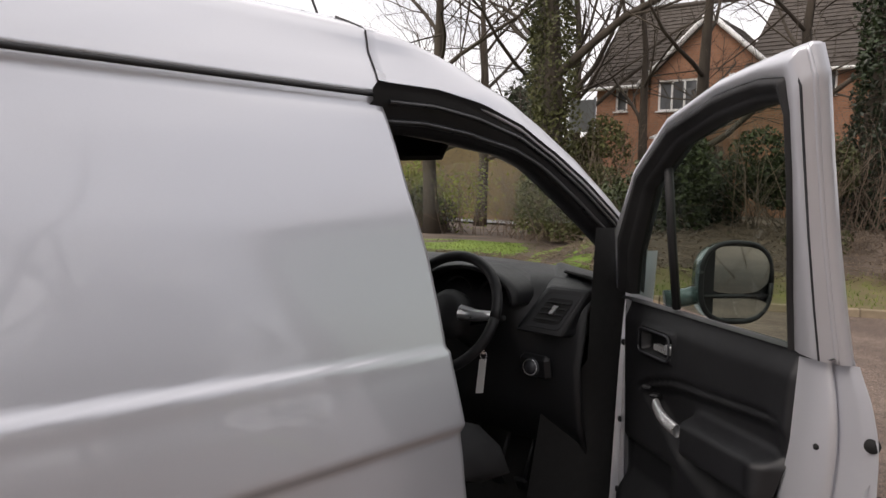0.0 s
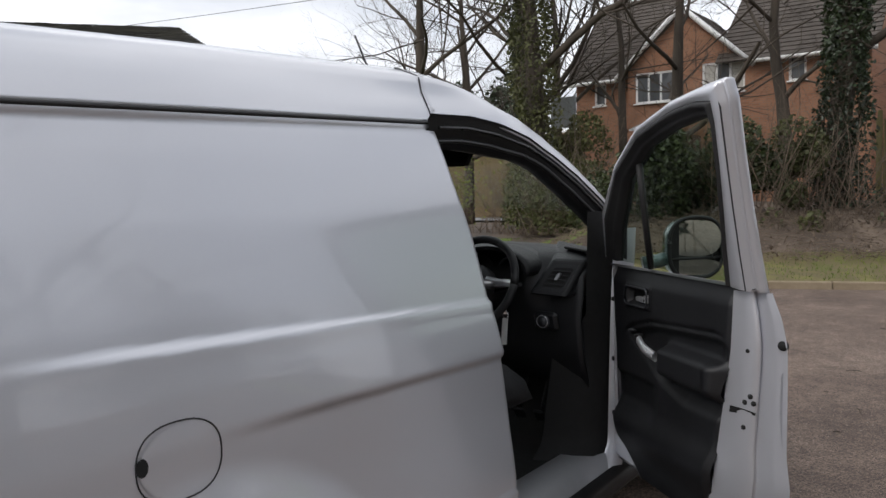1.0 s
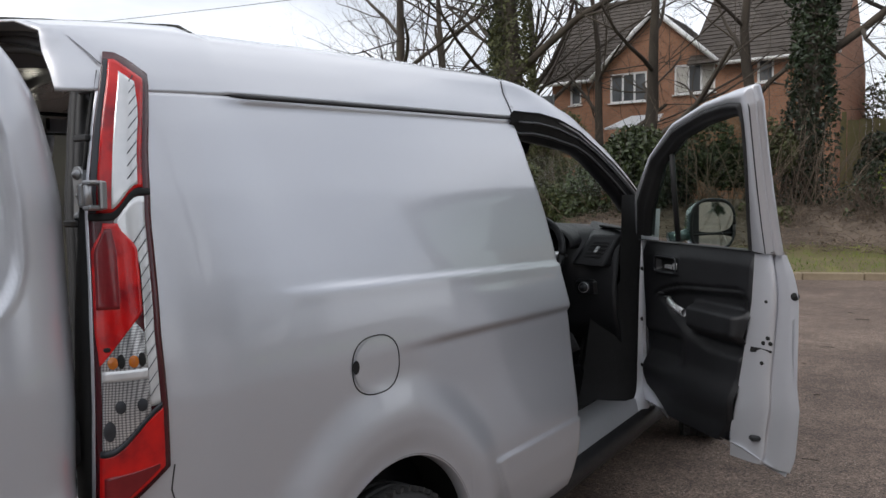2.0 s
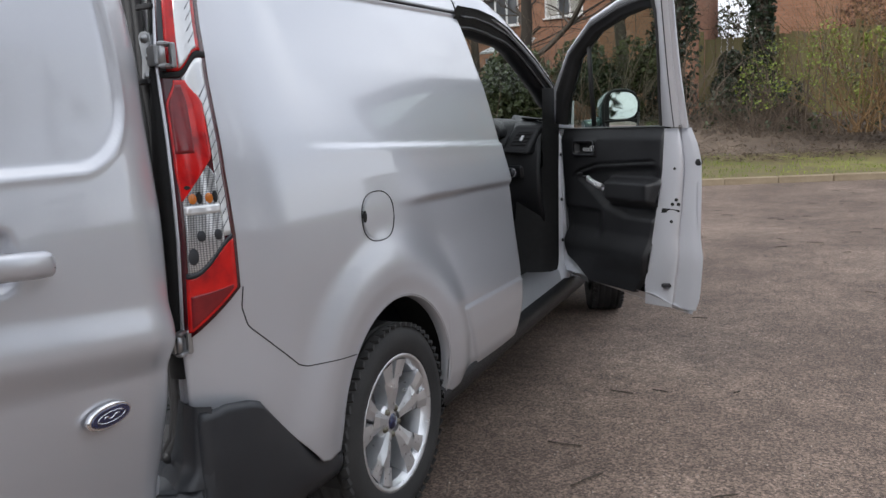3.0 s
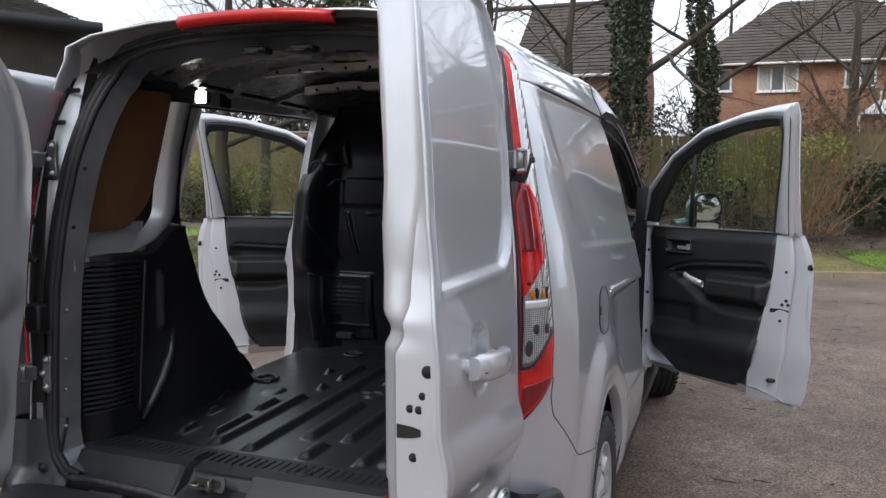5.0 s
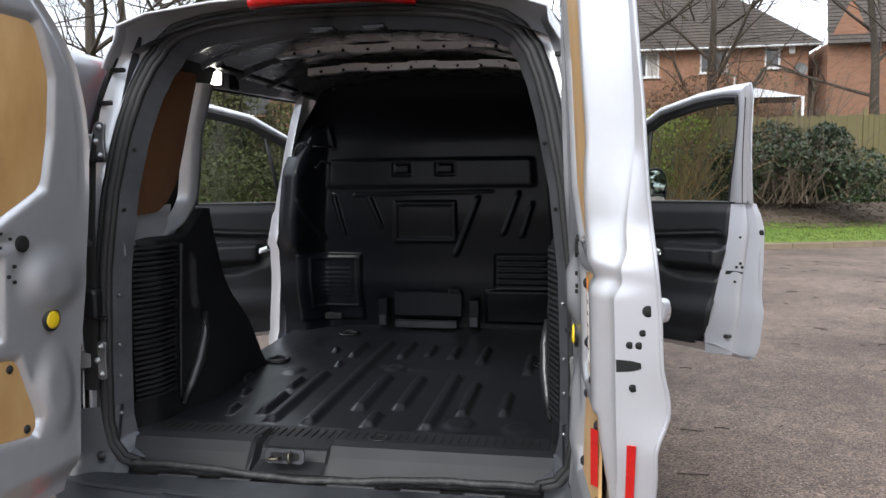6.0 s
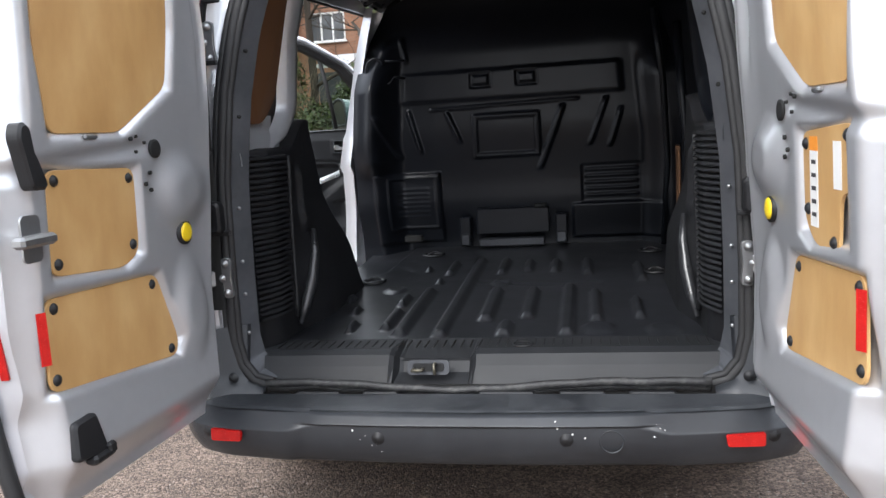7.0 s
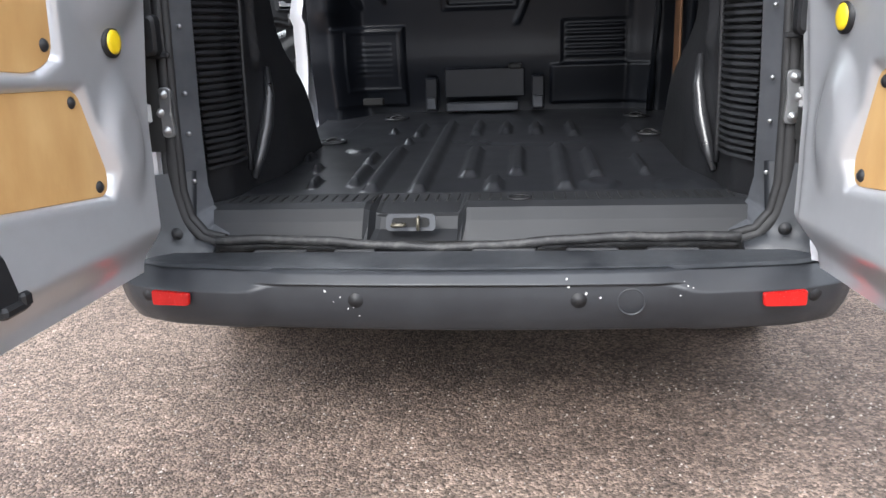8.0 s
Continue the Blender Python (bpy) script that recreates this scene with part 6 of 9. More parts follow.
        ms.tube([D(hu - 0.112 + 0.224 * t, hd(t) + 0.0108, hz(t) - 0.006) for t in steps(0.03, 0.97, 20)], 0.0018, 4)
        part("handle_line", ms, RUBBER, door, "dark seam along the handle")
        # oval badge, plain
        bu, bz = 0.137, 0.720
        bd0 = door_bulge(bz) - 0.006
        for rx, rz, h, m, nm in ((0.058, 0.025, 0.010, CHROME, "badge"), (0.052, 0.020, 0.0125, BLUE, "badge_face")):
            ms = Mesh()
            ms.plate([(bu + rx * math.cos(a), bz + rz * math.sin(a)) for a in steps(0, 2 * math.pi, 36)[:-1]], lambda a, b, hh: D(a, bd0 - 0.004 + hh, b), h, 0.003)
            part(nm, ms, m, door, "chrome rimmed dark blue oval badge")
        ms = Mesh()
        ms.tube([D(bu + 0.036 * math.cos(t) , bd0 + 0.0087, bz + 0.010 * math.sin(t)) for t in steps(0, 2 * math.pi, 20)], 0.0012, 4)
        ms.tube([D(bu - 0.02 + 0.04 * t, bd0 + 0.0087, bz + 0.003 * math.sin(9 * t)) for t in steps(0, 1, 14)], 0.0018, 4)
        part("badge_line", ms, CHROME, door)
    # hinges: lobed plate with bolts, arm, and outer bracket
    for z in (1.445, 0.79):
        hg = Mesh()
        ry = rear_lean(z)
        lobes = soften([(0.685, z + 0.055), (0.705, z + 0.06), (0.722, z + 0.05), (0.722, z + 0.022), (0.735, z + 0.015), (0.735, z - 0.015), (0.722, z - 0.022), (0.722, z - 0.05), (0.705, z - 0.06), (0.685, z - 0.055), (0.690, z)], 0.012)
        hg.plate(lobes, lambda a, b, h: (sx * a, ry + 0.012 - h, b), 0.010, 0.002)
        hg.box((sx * (0.740 if sx > 0 else 0.762), ry - 0.012, z), (0.062 if sx > 0 else 0.115, 0.012, 0.046), pose(0, 0, 0, 0, 0, -sx * 28).to_3x3(), 0.004)
        hinge = part("door_hinge", hg, STEEL, van, "zinc coloured rear door hinge")
        for dz, xx in ((0.042, 0.704), (0.0, 0.716), (-0.042, 0.704)):
            q = Mesh()
            q.lathe([(0.0, 0.009), (0.005, 0.009), (0.006, 0.005), (0.010, 0.004), (0.0115, 0.0)], (sx * xx, ry + 0.002, z + dz), (0, -1, 0), 12)
            part("bolt", q, STEEL, hinge)
        q = Mesh()
        for dz in (0.024, -0.024):
            q.box((sx * 0.770, ry - 0.006, z + dz), (0.020, 0.042, 0.010), pose(0, 0, 0, 0, 0, sx * 20).to_3x3(), 0.003)
        q.box((sx * 0.776, ry + 0.010, z), (0.014, 0.014, 0.056), None, 0.003)
        q.tube([(sx * 0.772, ry - 0.018, z - 0.026), (sx * 0.772, ry - 0.018, z + 0.026)], 0.008, 10)
        part("hinge_bracket", q, STEEL, hinge, "small grey outer hinge bracket")
    return door


rear_door(1, 0.595, 4.0, 0.798, PLY, False)
rear_door(-1, 0.645, 3.0, 0.782, PLY, True)
for sx in (1, -1):
    # beside the opening: near-black sheet for the gap's shade, cable boot, check strap
    ms = Mesh()
    ms.grid(lambda z, a: (sx * lerp(a, [0, 1, 2, 3], [0.712 - 0.05 * sstep(1.5, 1.78, z), 0.722 - 0.045 * sstep(1.5, 1.78, z), side_x(rear_lean(z), z) - 0.012, side_x(rear_lean(z), z) - 0.002]), rear_lean(z) + [0.004, -0.004, -0.003, 0.008][a], z), steps(0.70, 1.70, 24), range(4))
    part("hinge_gap_sheet", ms, HOLE, van, "near-black sheet that keeps the gap beside the lamp dark")
    ms = Mesh()
    n = 60
    ms.tube([(sx * (0.70 + 0.03 * math.sin(t * 3.0)), 0.16 - 0.05 * math.sin(t * math.pi), 1.27 - 0.13 * t) for t in steps(0, 1, n)], [0.010 + 0.003 * (i % 4 < 2) for i in range(n + 1)], 10)
    part("cable_boot", ms, RUBBER, van, "black corrugated cable boot")
    ms = Mesh()
    ms.plate(rounded(-0.028, -0.045, 0.028, 0.045, 0.015), lambda a, b, h: (sx * (0.715 + a), 0.185 - h, 0.965 + b), 0.035, 0.008)
    part("check_strap_box", ms, BLACK_PLASTIC, van, "black door check box")
    for z in (1.66, 1.56, 1.39, 0.92):
        ms = Mesh()
        ms.box((sx * (0.70 - 0.05 * sstep(1.5, 1.75, z)), rear_lean(z) - 0.004, z), (0.05, 0.012, 0.014), None, 0.003)
        part("lamp_clip", ms, BLACK_PLASTIC, van)

# ---- front doors, standing open ----
FRAME_O = [(-0.03, 1.25), (0.038, 1.438), (0.253, 1.605), (0.487, 1.725), (0.729, 1.778), (0.90, 1.797), (1.0, 1.803), (1.004, 1.75), (0.978, 1.60), (0.957, 1.45), (0.943, 1.30), (0.938, 1.205)]
FRAME_I = [(0.05, 1.235), (0.125, 1.36), (0.30, 1.55), (0.50, 1.648), (0.70, 1.692), (0.85, 1.708), (0.915, 1.706), (0.938, 1.67), (0.915, 1.56), (0.885, 1.45), (0.85, 1.33), (0.822, 1.218)]


def front_door(sx, swing, hinge, side_label):
    ud = Vector((math.sin(radians(swing)), -math.cos(radians(swing)), 0))
    nd = Vector((math.cos(radians(swing)), math.sin(radians(swing)), 0))

    def P(u, n, z):
        p = Vector((hinge[0], hinge[1], 0)) + ud * u + nd * n
        return (sx * p.x, p.y, z)

    lean = lambda z: -0.26 * max(0.0, z - 1.2)
    skin_n = lambda z: half_width(z) - 0.878 if z < 1.2 else -0.027 + lean(z)
    end_u = lambda z: lerp(z, [0.37, 0.45, 0.64, 0.73, 1.07, 1.14, 1.20], [0.925, 0.955, 0.975, 0.962, 0.975, 0.962, 0.938])
    low_z = lambda u: 0.415 - 0.038 * u
    ms = Mesh()

    def skin(s, t):
        z = 0.9
        for _ in range(3):
            u = s * end_u(z)
            z = low_z(u) + t * (1.215 - low_z(u))
        rz = 1.01
        return P(u, skin_n(z) - 0.010 * sstep(rz, rz - 0.05, z) * sstep(0.6, 0.9, z), z)

    ms.grid(skin, steps(0, 1, 40), steps(0, 1, 60))
    door = part("front_door", ms, SILVER, van, "silver front door standing wide open, " + side_label)

    # window frame
    ns = steps(0, 11, 88)
    O = lambda i: (lerp(i, range(12), [p[0] for p in FRAME_O]), lerp(i, range(12), [p[1] for p in FRAME_O]))
    N = lambda i: (lerp(i, range(12), [p[0] for p in FRAME_I]), lerp(i, range(12), [p[1] for p in FRAME_I]))
    split = lambda i: lerp(i, [0, 4.5, 6.2, 7.0, 11], [0.38, 0.45, 0.62, 0.86, 0.88])

    def fr(i, a, n):
        o, q = O(i), N(i)
        u, z = o[0] + a * (q[0] - o[0]), o[1] + a * (q[1] - o[1])
        return P(u, n + lean(z), z)

    ms = Mesh()
    prof = [(0.9, 0.0), (0.02, 0.0), (0.0, -0.012), (0.02, -0.028), (0.16, -0.030), (0.22, -0.050), (0.5, -0.062), (0.8, -0.064), (1.0, -0.058)]
    ms.grid(lambda i, k: fr(i, prof[k][0] * (split(i) if 1 < k else 1), prof[k][1] - 0.027), ns, range(len(prof)))
    part("window_frame", ms, SILVER, door, "silver painted window frame")
    ms = Mesh()
    ms.tube([fr(i, 0.10, -0.027 - 0.030) for i in ns], 0.0055, 6)
    part("frame_ridge", ms, SILVER, door)
    ms = Mesh()
    ms.tube([fr(i, 0.30, -0.027 - 0.053) for i in ns], 0.0035, 6)
    part("frame_groove", ms, GREY_IN, door)
    ms = Mesh()
    prof2 = [(0.0, -0.055), (0.15, -0.070), (0.45, -0.070), (0.55, -0.052), (0.75, -0.056), (1.0, -0.045), (1.03, -0.02)]
    ms.grid(lambda i, k: fr(i, split(i) + (1 - split(i)) * prof2[k][0], prof2[k][1] - 0.027), ns, range(len(prof2)))
    part("window_seal", ms, RUBBER, door, "black rubber window channel")
    ms = Mesh()
    cu, cz = 0.55, 1.42
    pts = [P(*(lambda q: (q[0], -0.055 + lean(q[1]), q[1]))(N(i))) for i in ns[::2]]
    cen = P(cu, -0.055 + lean(cz), cz)
    o = len(ms.v)
    ms.v += [cen] + [tuple(p) for p in pts]
    for j in range(1, len(pts)):
        ms.f.append((0, j, j + 1)), ms.smooth.append(True)
    ms.f.append((0, len(pts), 1)), ms.smooth.append(True)
    gl = part("window_glass", ms, GLASS, door, "clear side window glass")
    gl.visible_shadow = False
    ms = Mesh()
    ms.tube([P(0.395, -0.055 + lean(1.605), 1.605), P(0.34, -0.055 + lean(1.42), 1.42), P(0.288, -0.06, 1.225)], 0.012, 6)
    part("quarter_light_bar", ms, RUBBER, door)

    # trim card
    card_l = lambda z: lerp(z, [0.44, 0.55, 0.72, 0.90, 1.0, 1.21], [0.24, 0.06, 0.045, 0.035, 0.02, 0.005])
    card_r = lambda z: lerp(z, [0.44, 0.52, 0.60, 0.80, 1.02, 1.21], [0.64, 0.71, 0.735, 0.78, 0.83, 0.845])

    def card(s, z):
        u = card_l(z) + s * (card_r(z) - card_l(z))
        n = -0.088
        n += 0.020 * sstep(1.15, 1.215, z) * 1.0
        g = lerp(u, [0.10, 0.2, 0.33, 0.5, 0.75, 0.85], [0.96, 1.005, 1.035, 1.045, 1.06, 1.05])
        n += 0.012 * sstep(0.010, 0.003, abs(z - g)) * sstep(0.12, 0.16, u) * sstep(0.80, 0.74, u)
        below = lerp(u, [0.14, 0.25, 0.40, 0.55, 0.85], [0.985, 0.93, 0.84, 0.80, 0.80])
        rec = sstep(g - 0.005, g - 0.04, z) * sstep(below - 0.02, below + 0.03, z) * sstep(0.13, 0.2, u) * sstep(0.84, 0.74, u)
        n += 0.030 * rec
        arm = sstep(0.40, 0.47, u) * sstep(0.84, 0.76, u) * sstep(0.985, 0.955, z) * sstep(0.83, 0.89, z)
        n -= 0.075 * arm
        pk = sstep(0.03, 0.08, u) * sstep(0.40, 0.30, u) * sstep(0.82, 0.79, z) * sstep(0.64, 0.72, z)
        n += 0.025 * pk
        n -= 0.025 * sstep(0.5, 0.62, z) * sstep(0.72, 0.62, z)
        bz = max(abs(u - 0.24) - 0.088, abs(z - 1.118) - 0.032)
        n += 0.022 * sstep(0.004, -0.012, bz)
        n -= 0.008 * sstep(0.012, 0.004, abs(bz))
        edge = min(s, 1 - s) * (card_r(z) - card_l(z))
        n += 0.018 * sstep(0.02, 0.0, edge)
        return P(u, n, z)

    ms = Mesh()
    ms.grid(card, steps(0, 1, 110), steps(0.44, 1.215, 110))
    cd = part("door_card", ms, BLACK_PLASTIC, door, "black moulded door card with armrest and pocket")
    ms = Mesh()
    ms.plate(soften([(0.225, 1.100), (0.318, 1.098), (0.325, 1.125), (0.30, 1.130), (0.285, 1.115), (0.225, 1.118)], 0.008), lambda a, b, h: P(a, -0.075 - h, b), 0.018, 0.004)
    part("inner_handle", ms, ALLOY, cd, "satin silver inner door handle")
    ms = Mesh()
    ms.tube([P(a, -0.101, b) for a, b in soften([(0.150, 1.083), (0.330, 1.083), (0.330, 1.152), (0.150, 1.152)], 0.02) + [(0.152, 1.10)]], 0.0035, 6)
    part("handle_bezel", ms, GREY_IN, cd)
    ms = Mesh()
    ms.grid(lambda t, a: P(0.315 + 0.12 * t, -0.122 + 0.012 * math.cos(a) - 0.01 * math.sin(math.pi * t), 0.968 - 0.038 * t + 0.017 * math.sin(a)), steps(0, 1, 8), steps(0, 2 * math.pi, 14))
    part("pull_handle", ms, ALLOY, cd, "satin silver pull handle insert")
    ms = Mesh()
    for c in ((0.17, 0.985), (0.22, 0.972)):
        ms.box(P(c[0] + 0.02, -0.085, c[1]), (0.03, 0.03, 0.012), None, 0.004)
    part("window_switch", ms, BLACK_PLASTIC, cd)

    # painted strip with bolts beside the hinges
    ms = Mesh()
    ms.grid(lambda z, a: P(lerp(a, [0, 1, 2], [-0.035, 0.01, card_l(z) + 0.012]), [-0.055, -0.078, -0.084][a], z), steps(0.46, 1.20, 20), range(3))
    hs = part("hinge_side", ms, SILVER_IN, door, "silver painted strip beside the door hinges")
    for z in (0.62, 0.84, 1.08):
        ms = Mesh()
        ms.lathe([(0.0, 0.006), (0.008, 0.005), (0.010, 0.0)], P(0.005, -0.078, z), Vector(P(0, -1, 0)) - Vector(P(0, 0, 0)), 12)
        part("bolt", ms, BLACK_PLASTIC, hs)
    # painted free edge, front edge and underside of the door
    zs = steps(0.40, 1.205, 40)
    ms = Mesh()

    def edge(z, t):
        a = Vector(P(max(card_r(z) - 0.006, 0.70), -0.080, z))
        b = Vector(P(end_u(z), skin_n(z), z))
        p = a.lerp(b, t)
        k = -0.018 * sstep(0.55, 0.62, t) * sstep(0.72, 0.66, t) + 0.012 * sstep(0.75, 0.8, t)
        q = Vector(P(1, 0, 0)) - Vector(P(0, 0, 0))
        return p + q * (0.03 * math.sin(math.pi * min(1, t / 0.6)) * (t < 0.6) + k)

    ms.grid(edge, zs, steps(0, 1, 24))
    ed = part("door_edge", ms, SILVER, door, "silver painted door shut face with latch holes")
    eq = Vector(P(0.75, -0.66, 0)) - Vector(P(0, 0, 0))
    for t, z, r in ((0.34, 0.893, 0.0075), (0.26, 0.873, 0.0075), (0.42, 0.873, 0.0075), (0.28, 0.795, 0.007), (0.93, 1.057, 0.014), (0.22, 1.03, 0.006)):
        ms = Mesh()
        ms.lathe([(0.0, 0.0035), (r, 0.003), (r * 1.1, -0.002)], edge(z, t), eq, 14)
        part("bolt_hole", ms, HOLE, ed)
    ms = Mesh()
    ms.plate([(0.08, 0.832), (0.5, 0.838), (0.5, 0.846), (0.35, 0.850), (0.2, 0.853), (0.08, 0.853)], lambda a, b, h: edge(b, a) + eq * (0.003 + h), 0.0015)
    part("latch_slot", ms, HOLE, ed)
    ms = Mesh()
    ms.box(edge(0.50, 0.35), (0.05, 0.03, 0.02), pose(0, 0, 0, 0, 0, sx * 40).to_3x3(), 0.005)
    part("door_stop", ms, BLACK_PLASTIC, ed)
    ms = Mesh()
    ms.grid(lambda s, t: Vector(P(s * 0.93, skin_n(0.40), low_z(s * 0.93))).lerp(Vector(P(lerp(s, [0, 1], [0.05, 0.76]), -0.085, 0.455)), t), steps(0, 1, 20), steps(0, 1, 6))
    ms.grid(lambda z, t: Vector(P(0.0, skin_n(z), z)).lerp(Vector(P(card_l(z) + 0.01, -0.08, z)), t), steps(0.42, 1.215, 20), steps(0, 1, 5))
    part("door_underside", ms, SILVER_IN, door)
    ms = Mesh()
    ms.grid(lambda u, t: P(u, [-0.027, -0.06, -0.075][t], 1.213 + 0.006 * (t == 1)), steps(-0.05, 0.93, 20), range(3))
    part("waist_seal", ms, RUBBER, door, "black waistline seal")

    # door mirror
    ms = Mesh()

    def shell(a, t):
        r = [0.0, 0.7, 0.95, 1.0, 1.0][t]
        dep = [-0.10, -0.085, -0.045, 0.0, 0.006][t]
        c, s = math.cos(a), math.sin(a)
        q = 0.72
        pn = 0.190 + 0.122 * r * math.copysign(abs(c) ** q, c)
        pz = 1.285 + 0.122 * r * math.copysign(abs(s) ** q, s) + 0.02 * (pn - 0.185)
        return P(0.165 + dep, pn, pz)

    ms.grid(shell, steps(0, 2 * math.pi, 40), range(5))
    ms.tube([P(0.10, 0.0, 1.225), P(0.12, 0.06, 1.235), P(0.13, 0.10, 1.25)], 0.028, 10)
    mir = part("door_mirror", ms, TEAL, van, "door mirror with silver shell and black rim")
    q = 0.72
    se = lambda rn, rz, cz, a: (0.190 + rn * math.copysign(abs(math.cos(a)) ** q, math.cos(a)), cz + rz * math.copysign(abs(math.sin(a)) ** q, math.sin(a)))
    ms = Mesh()
    ms.tube([P(0.170, *se(0.114, 0.116, 1.285, a)) for a in steps(0, 2 * math.pi, 40)], 0.008, 8)
    ms.tube([P(0.168, 0.085, 1.243), P(0.168, 0.295, 1.245)], 0.006, 8)
    ms.plate([se(0.112, 0.113, 1.285, a) for a in steps(0, 2 * math.pi, 30)[:-1]], lambda a, b, h: P(0.150 + h, a, b), 0.008)
    part("mirror_rim", ms, BLACK_PLASTIC, mir, "black mirror surround")
    for cz, rz in ((1.321, 0.070), (1.209, 0.030)):
        ms = Mesh()
        ms.plate([se(0.104, rz, cz, a) for a in steps(0, 2 * math.pi, 30)[:-1]], lambda a, b, h: P(0.160 + h + 0.1 * (a - 0.185), a, b), 0.004)
        part("mirror_glass", ms, MIRROR, mir, "mirror glass")
    return door


front_door(1, 50.2, (0.86, 3.025), "driver side")
front_door(-1, 52.0, (0.93, 2.86), "passenger side")

# ---- sliding door, slid back along the left side ----
ms = Mesh()
ms.grid(lambda y, z: (-(side_x(1.6, max(0.62, z)) + 0.075), y, z), steps(-0.02, 0.98, 30), steps(0.40, 1.70, 60))
sd = solid(part("sliding_door", ms, SILVER, van, "silver sliding side door slid open to the rear"), 0.05)
ms = Mesh()
ms.box((-0.90, 0.93, 1.05), (0.03, 0.08, 0.12), None, 0.01)
part("outer_handle", ms, SILVER, sd)
ms = Mesh()
ms.box((-0.872, 0.55, 1.075), (0.02, 0.75, 0.03), None, 0.004)
part("slide_rail", ms, BLACK_PLASTIC, van, "black rail for the sliding door")

# ---- the cab ----
ms = Mesh()


def dash_pt(x, a):
    k = abs(x)
    pts = [(3.18, 1.290), (3.00, 1.298), (2.90, 1.287), (2.82, 1.265), (2.77, 1.21), (2.765, 1.13), (2.79, 1.04), (2.81, 0.90), (2.86, 0.76)]
    y, z = pts[a]
    wing = sstep(0.50, 0.60, k) * (a in (3, 4, 5))
    y += 0.05 * wing
    return (x, y + 0.03 * (k / 0.72) ** 2, z - 0.035 * (k / 0.72) ** 2)


ms.grid(dash_pt, steps(-0.74, 0.74, 60), range(9))
dash = solid(part("dashboard", ms, BLACK_PLASTIC, van, "dark grey moulded dashboard"), 0.01)
# instrument pod
ms = Mesh()
ms.grid(lambda t, y: (0.37 + 0.19 * math.cos(t), y, 1.19 + 0.095 * math.sin(t) + 0.01), steps(-0.2, math.pi + 0.2, 20), steps(2.72, 2.90, 4))
solid(part("instrument_hood", ms, BLACK_PLASTIC, dash), 0.012)
ms = Mesh()
for dx in (-0.07, 0.07):
    ms.lathe([(0.055, 0.0), (0.058, -0.012), (0.062, -0.012)], (0.37 + dx, 2.80, 1.19), (0, 1, 0), 20)
part("dial", ms, GREY_IN, dash, "instrument dials")
# wedge-shaped pods with angled side vents at both ends of the dashboard
for sx in (1, -1):
    A, B, C, E2 = (Vector((sx * q[0], q[1], q[2])) for q in ((0.545, 2.755, 1.105), (0.690, 2.785, 1.095), (0.745, 2.860, 1.240), (0.615, 2.835, 1.242)))
    back = [Vector((sx * q[0], q[1], q[2])) for q in ((0.46, 3.02, 1.10), (0.76, 3.02, 1.09), (0.765, 3.06, 1.262), (0.50, 3.08, 1.305))]
    ms = Mesh()
    ms.poly([A, B, C, E2])
    ms.poly(back[::-1])
    front = [A, B, C, E2]
    for q in range(4):
        q2 = (q + 1) % 4
        ms.poly([front[q], back[q], back[q2], front[q2]])
    v = part("vent_pod", ms, BLACK_PLASTIC, dash, "angular moulded pod with the side air vent")
    bm = bmesh.new()
    bm.from_mesh(v.data)
    bmesh.ops.remove_doubles(bm, verts=bm.verts, dist=0.0005)
    bmesh.ops.recalc_face_normals(bm, faces=bm.faces)
    bmesh.ops.bevel(bm, geom=bm.edges[:], offset=0.016, segments=3, affect="EDGES", profile=0.6)
    bm.to_mesh(v.data)
    bm.free()
    vn = (B - A).cross(E2 - A).normalized()
    vn = vn if vn.y < 0 else -vn
    on = lambda a, b, h: A.lerp(B, a).lerp(E2.lerp(C, a), b) + vn * h
    ms = Mesh()
    ms.plate(soften([(0.14, 0.14), (0.88, 0.14), (0.90, 0.86), (0.16, 0.86)], 0.10), lambda a, b, h: on(a, b, h - 0.001), 0.004, 0.0)
    part("vent_frame", ms, SILL_PLASTIC, v, "dark satin vent surround")
    ms = Mesh()
    ms.plate(soften([(0.22, 0.24), (0.80, 0.24), (0.82, 0.76), (0.24, 0.76)], 0.08), lambda a, b, h: on(a, b, h + 0.002), 0.003, 0.0)
    part("vent_mouth", ms, HOLE, v)
    for k in range(4):
        ms = Mesh()
        b0 = 0.30 + 0.12 * k
        ms.plate([(0.25, b0), (0.79, b0), (0.79, b0 + 0.035), (0.25, b0 + 0.035)], lambda a, b, h: on(a, b, h + 0.004), 0.005)
        part("vent_slat", ms, BLACK_PLASTIC, v)
    ms = Mesh()
    ms.plate([(0.47, 0.42), (0.57, 0.42), (0.57, 0.60), (0.47, 0.60)], lambda a, b, h: on(a, b, h + 0.006), 0.008, 0.002)
    part("vent_tab", ms, ALLOY, v, "small bright vent tab")
    ms = Mesh()
    ms.box((sx * 0.665, 2.955, 1.272), (0.13, 0.045, 0.010), pose(0, 0, 0, -8, sx * 6, sx * -16).to_3x3(), 0.004)
    part("demist_vent", ms, HOLE, dash)
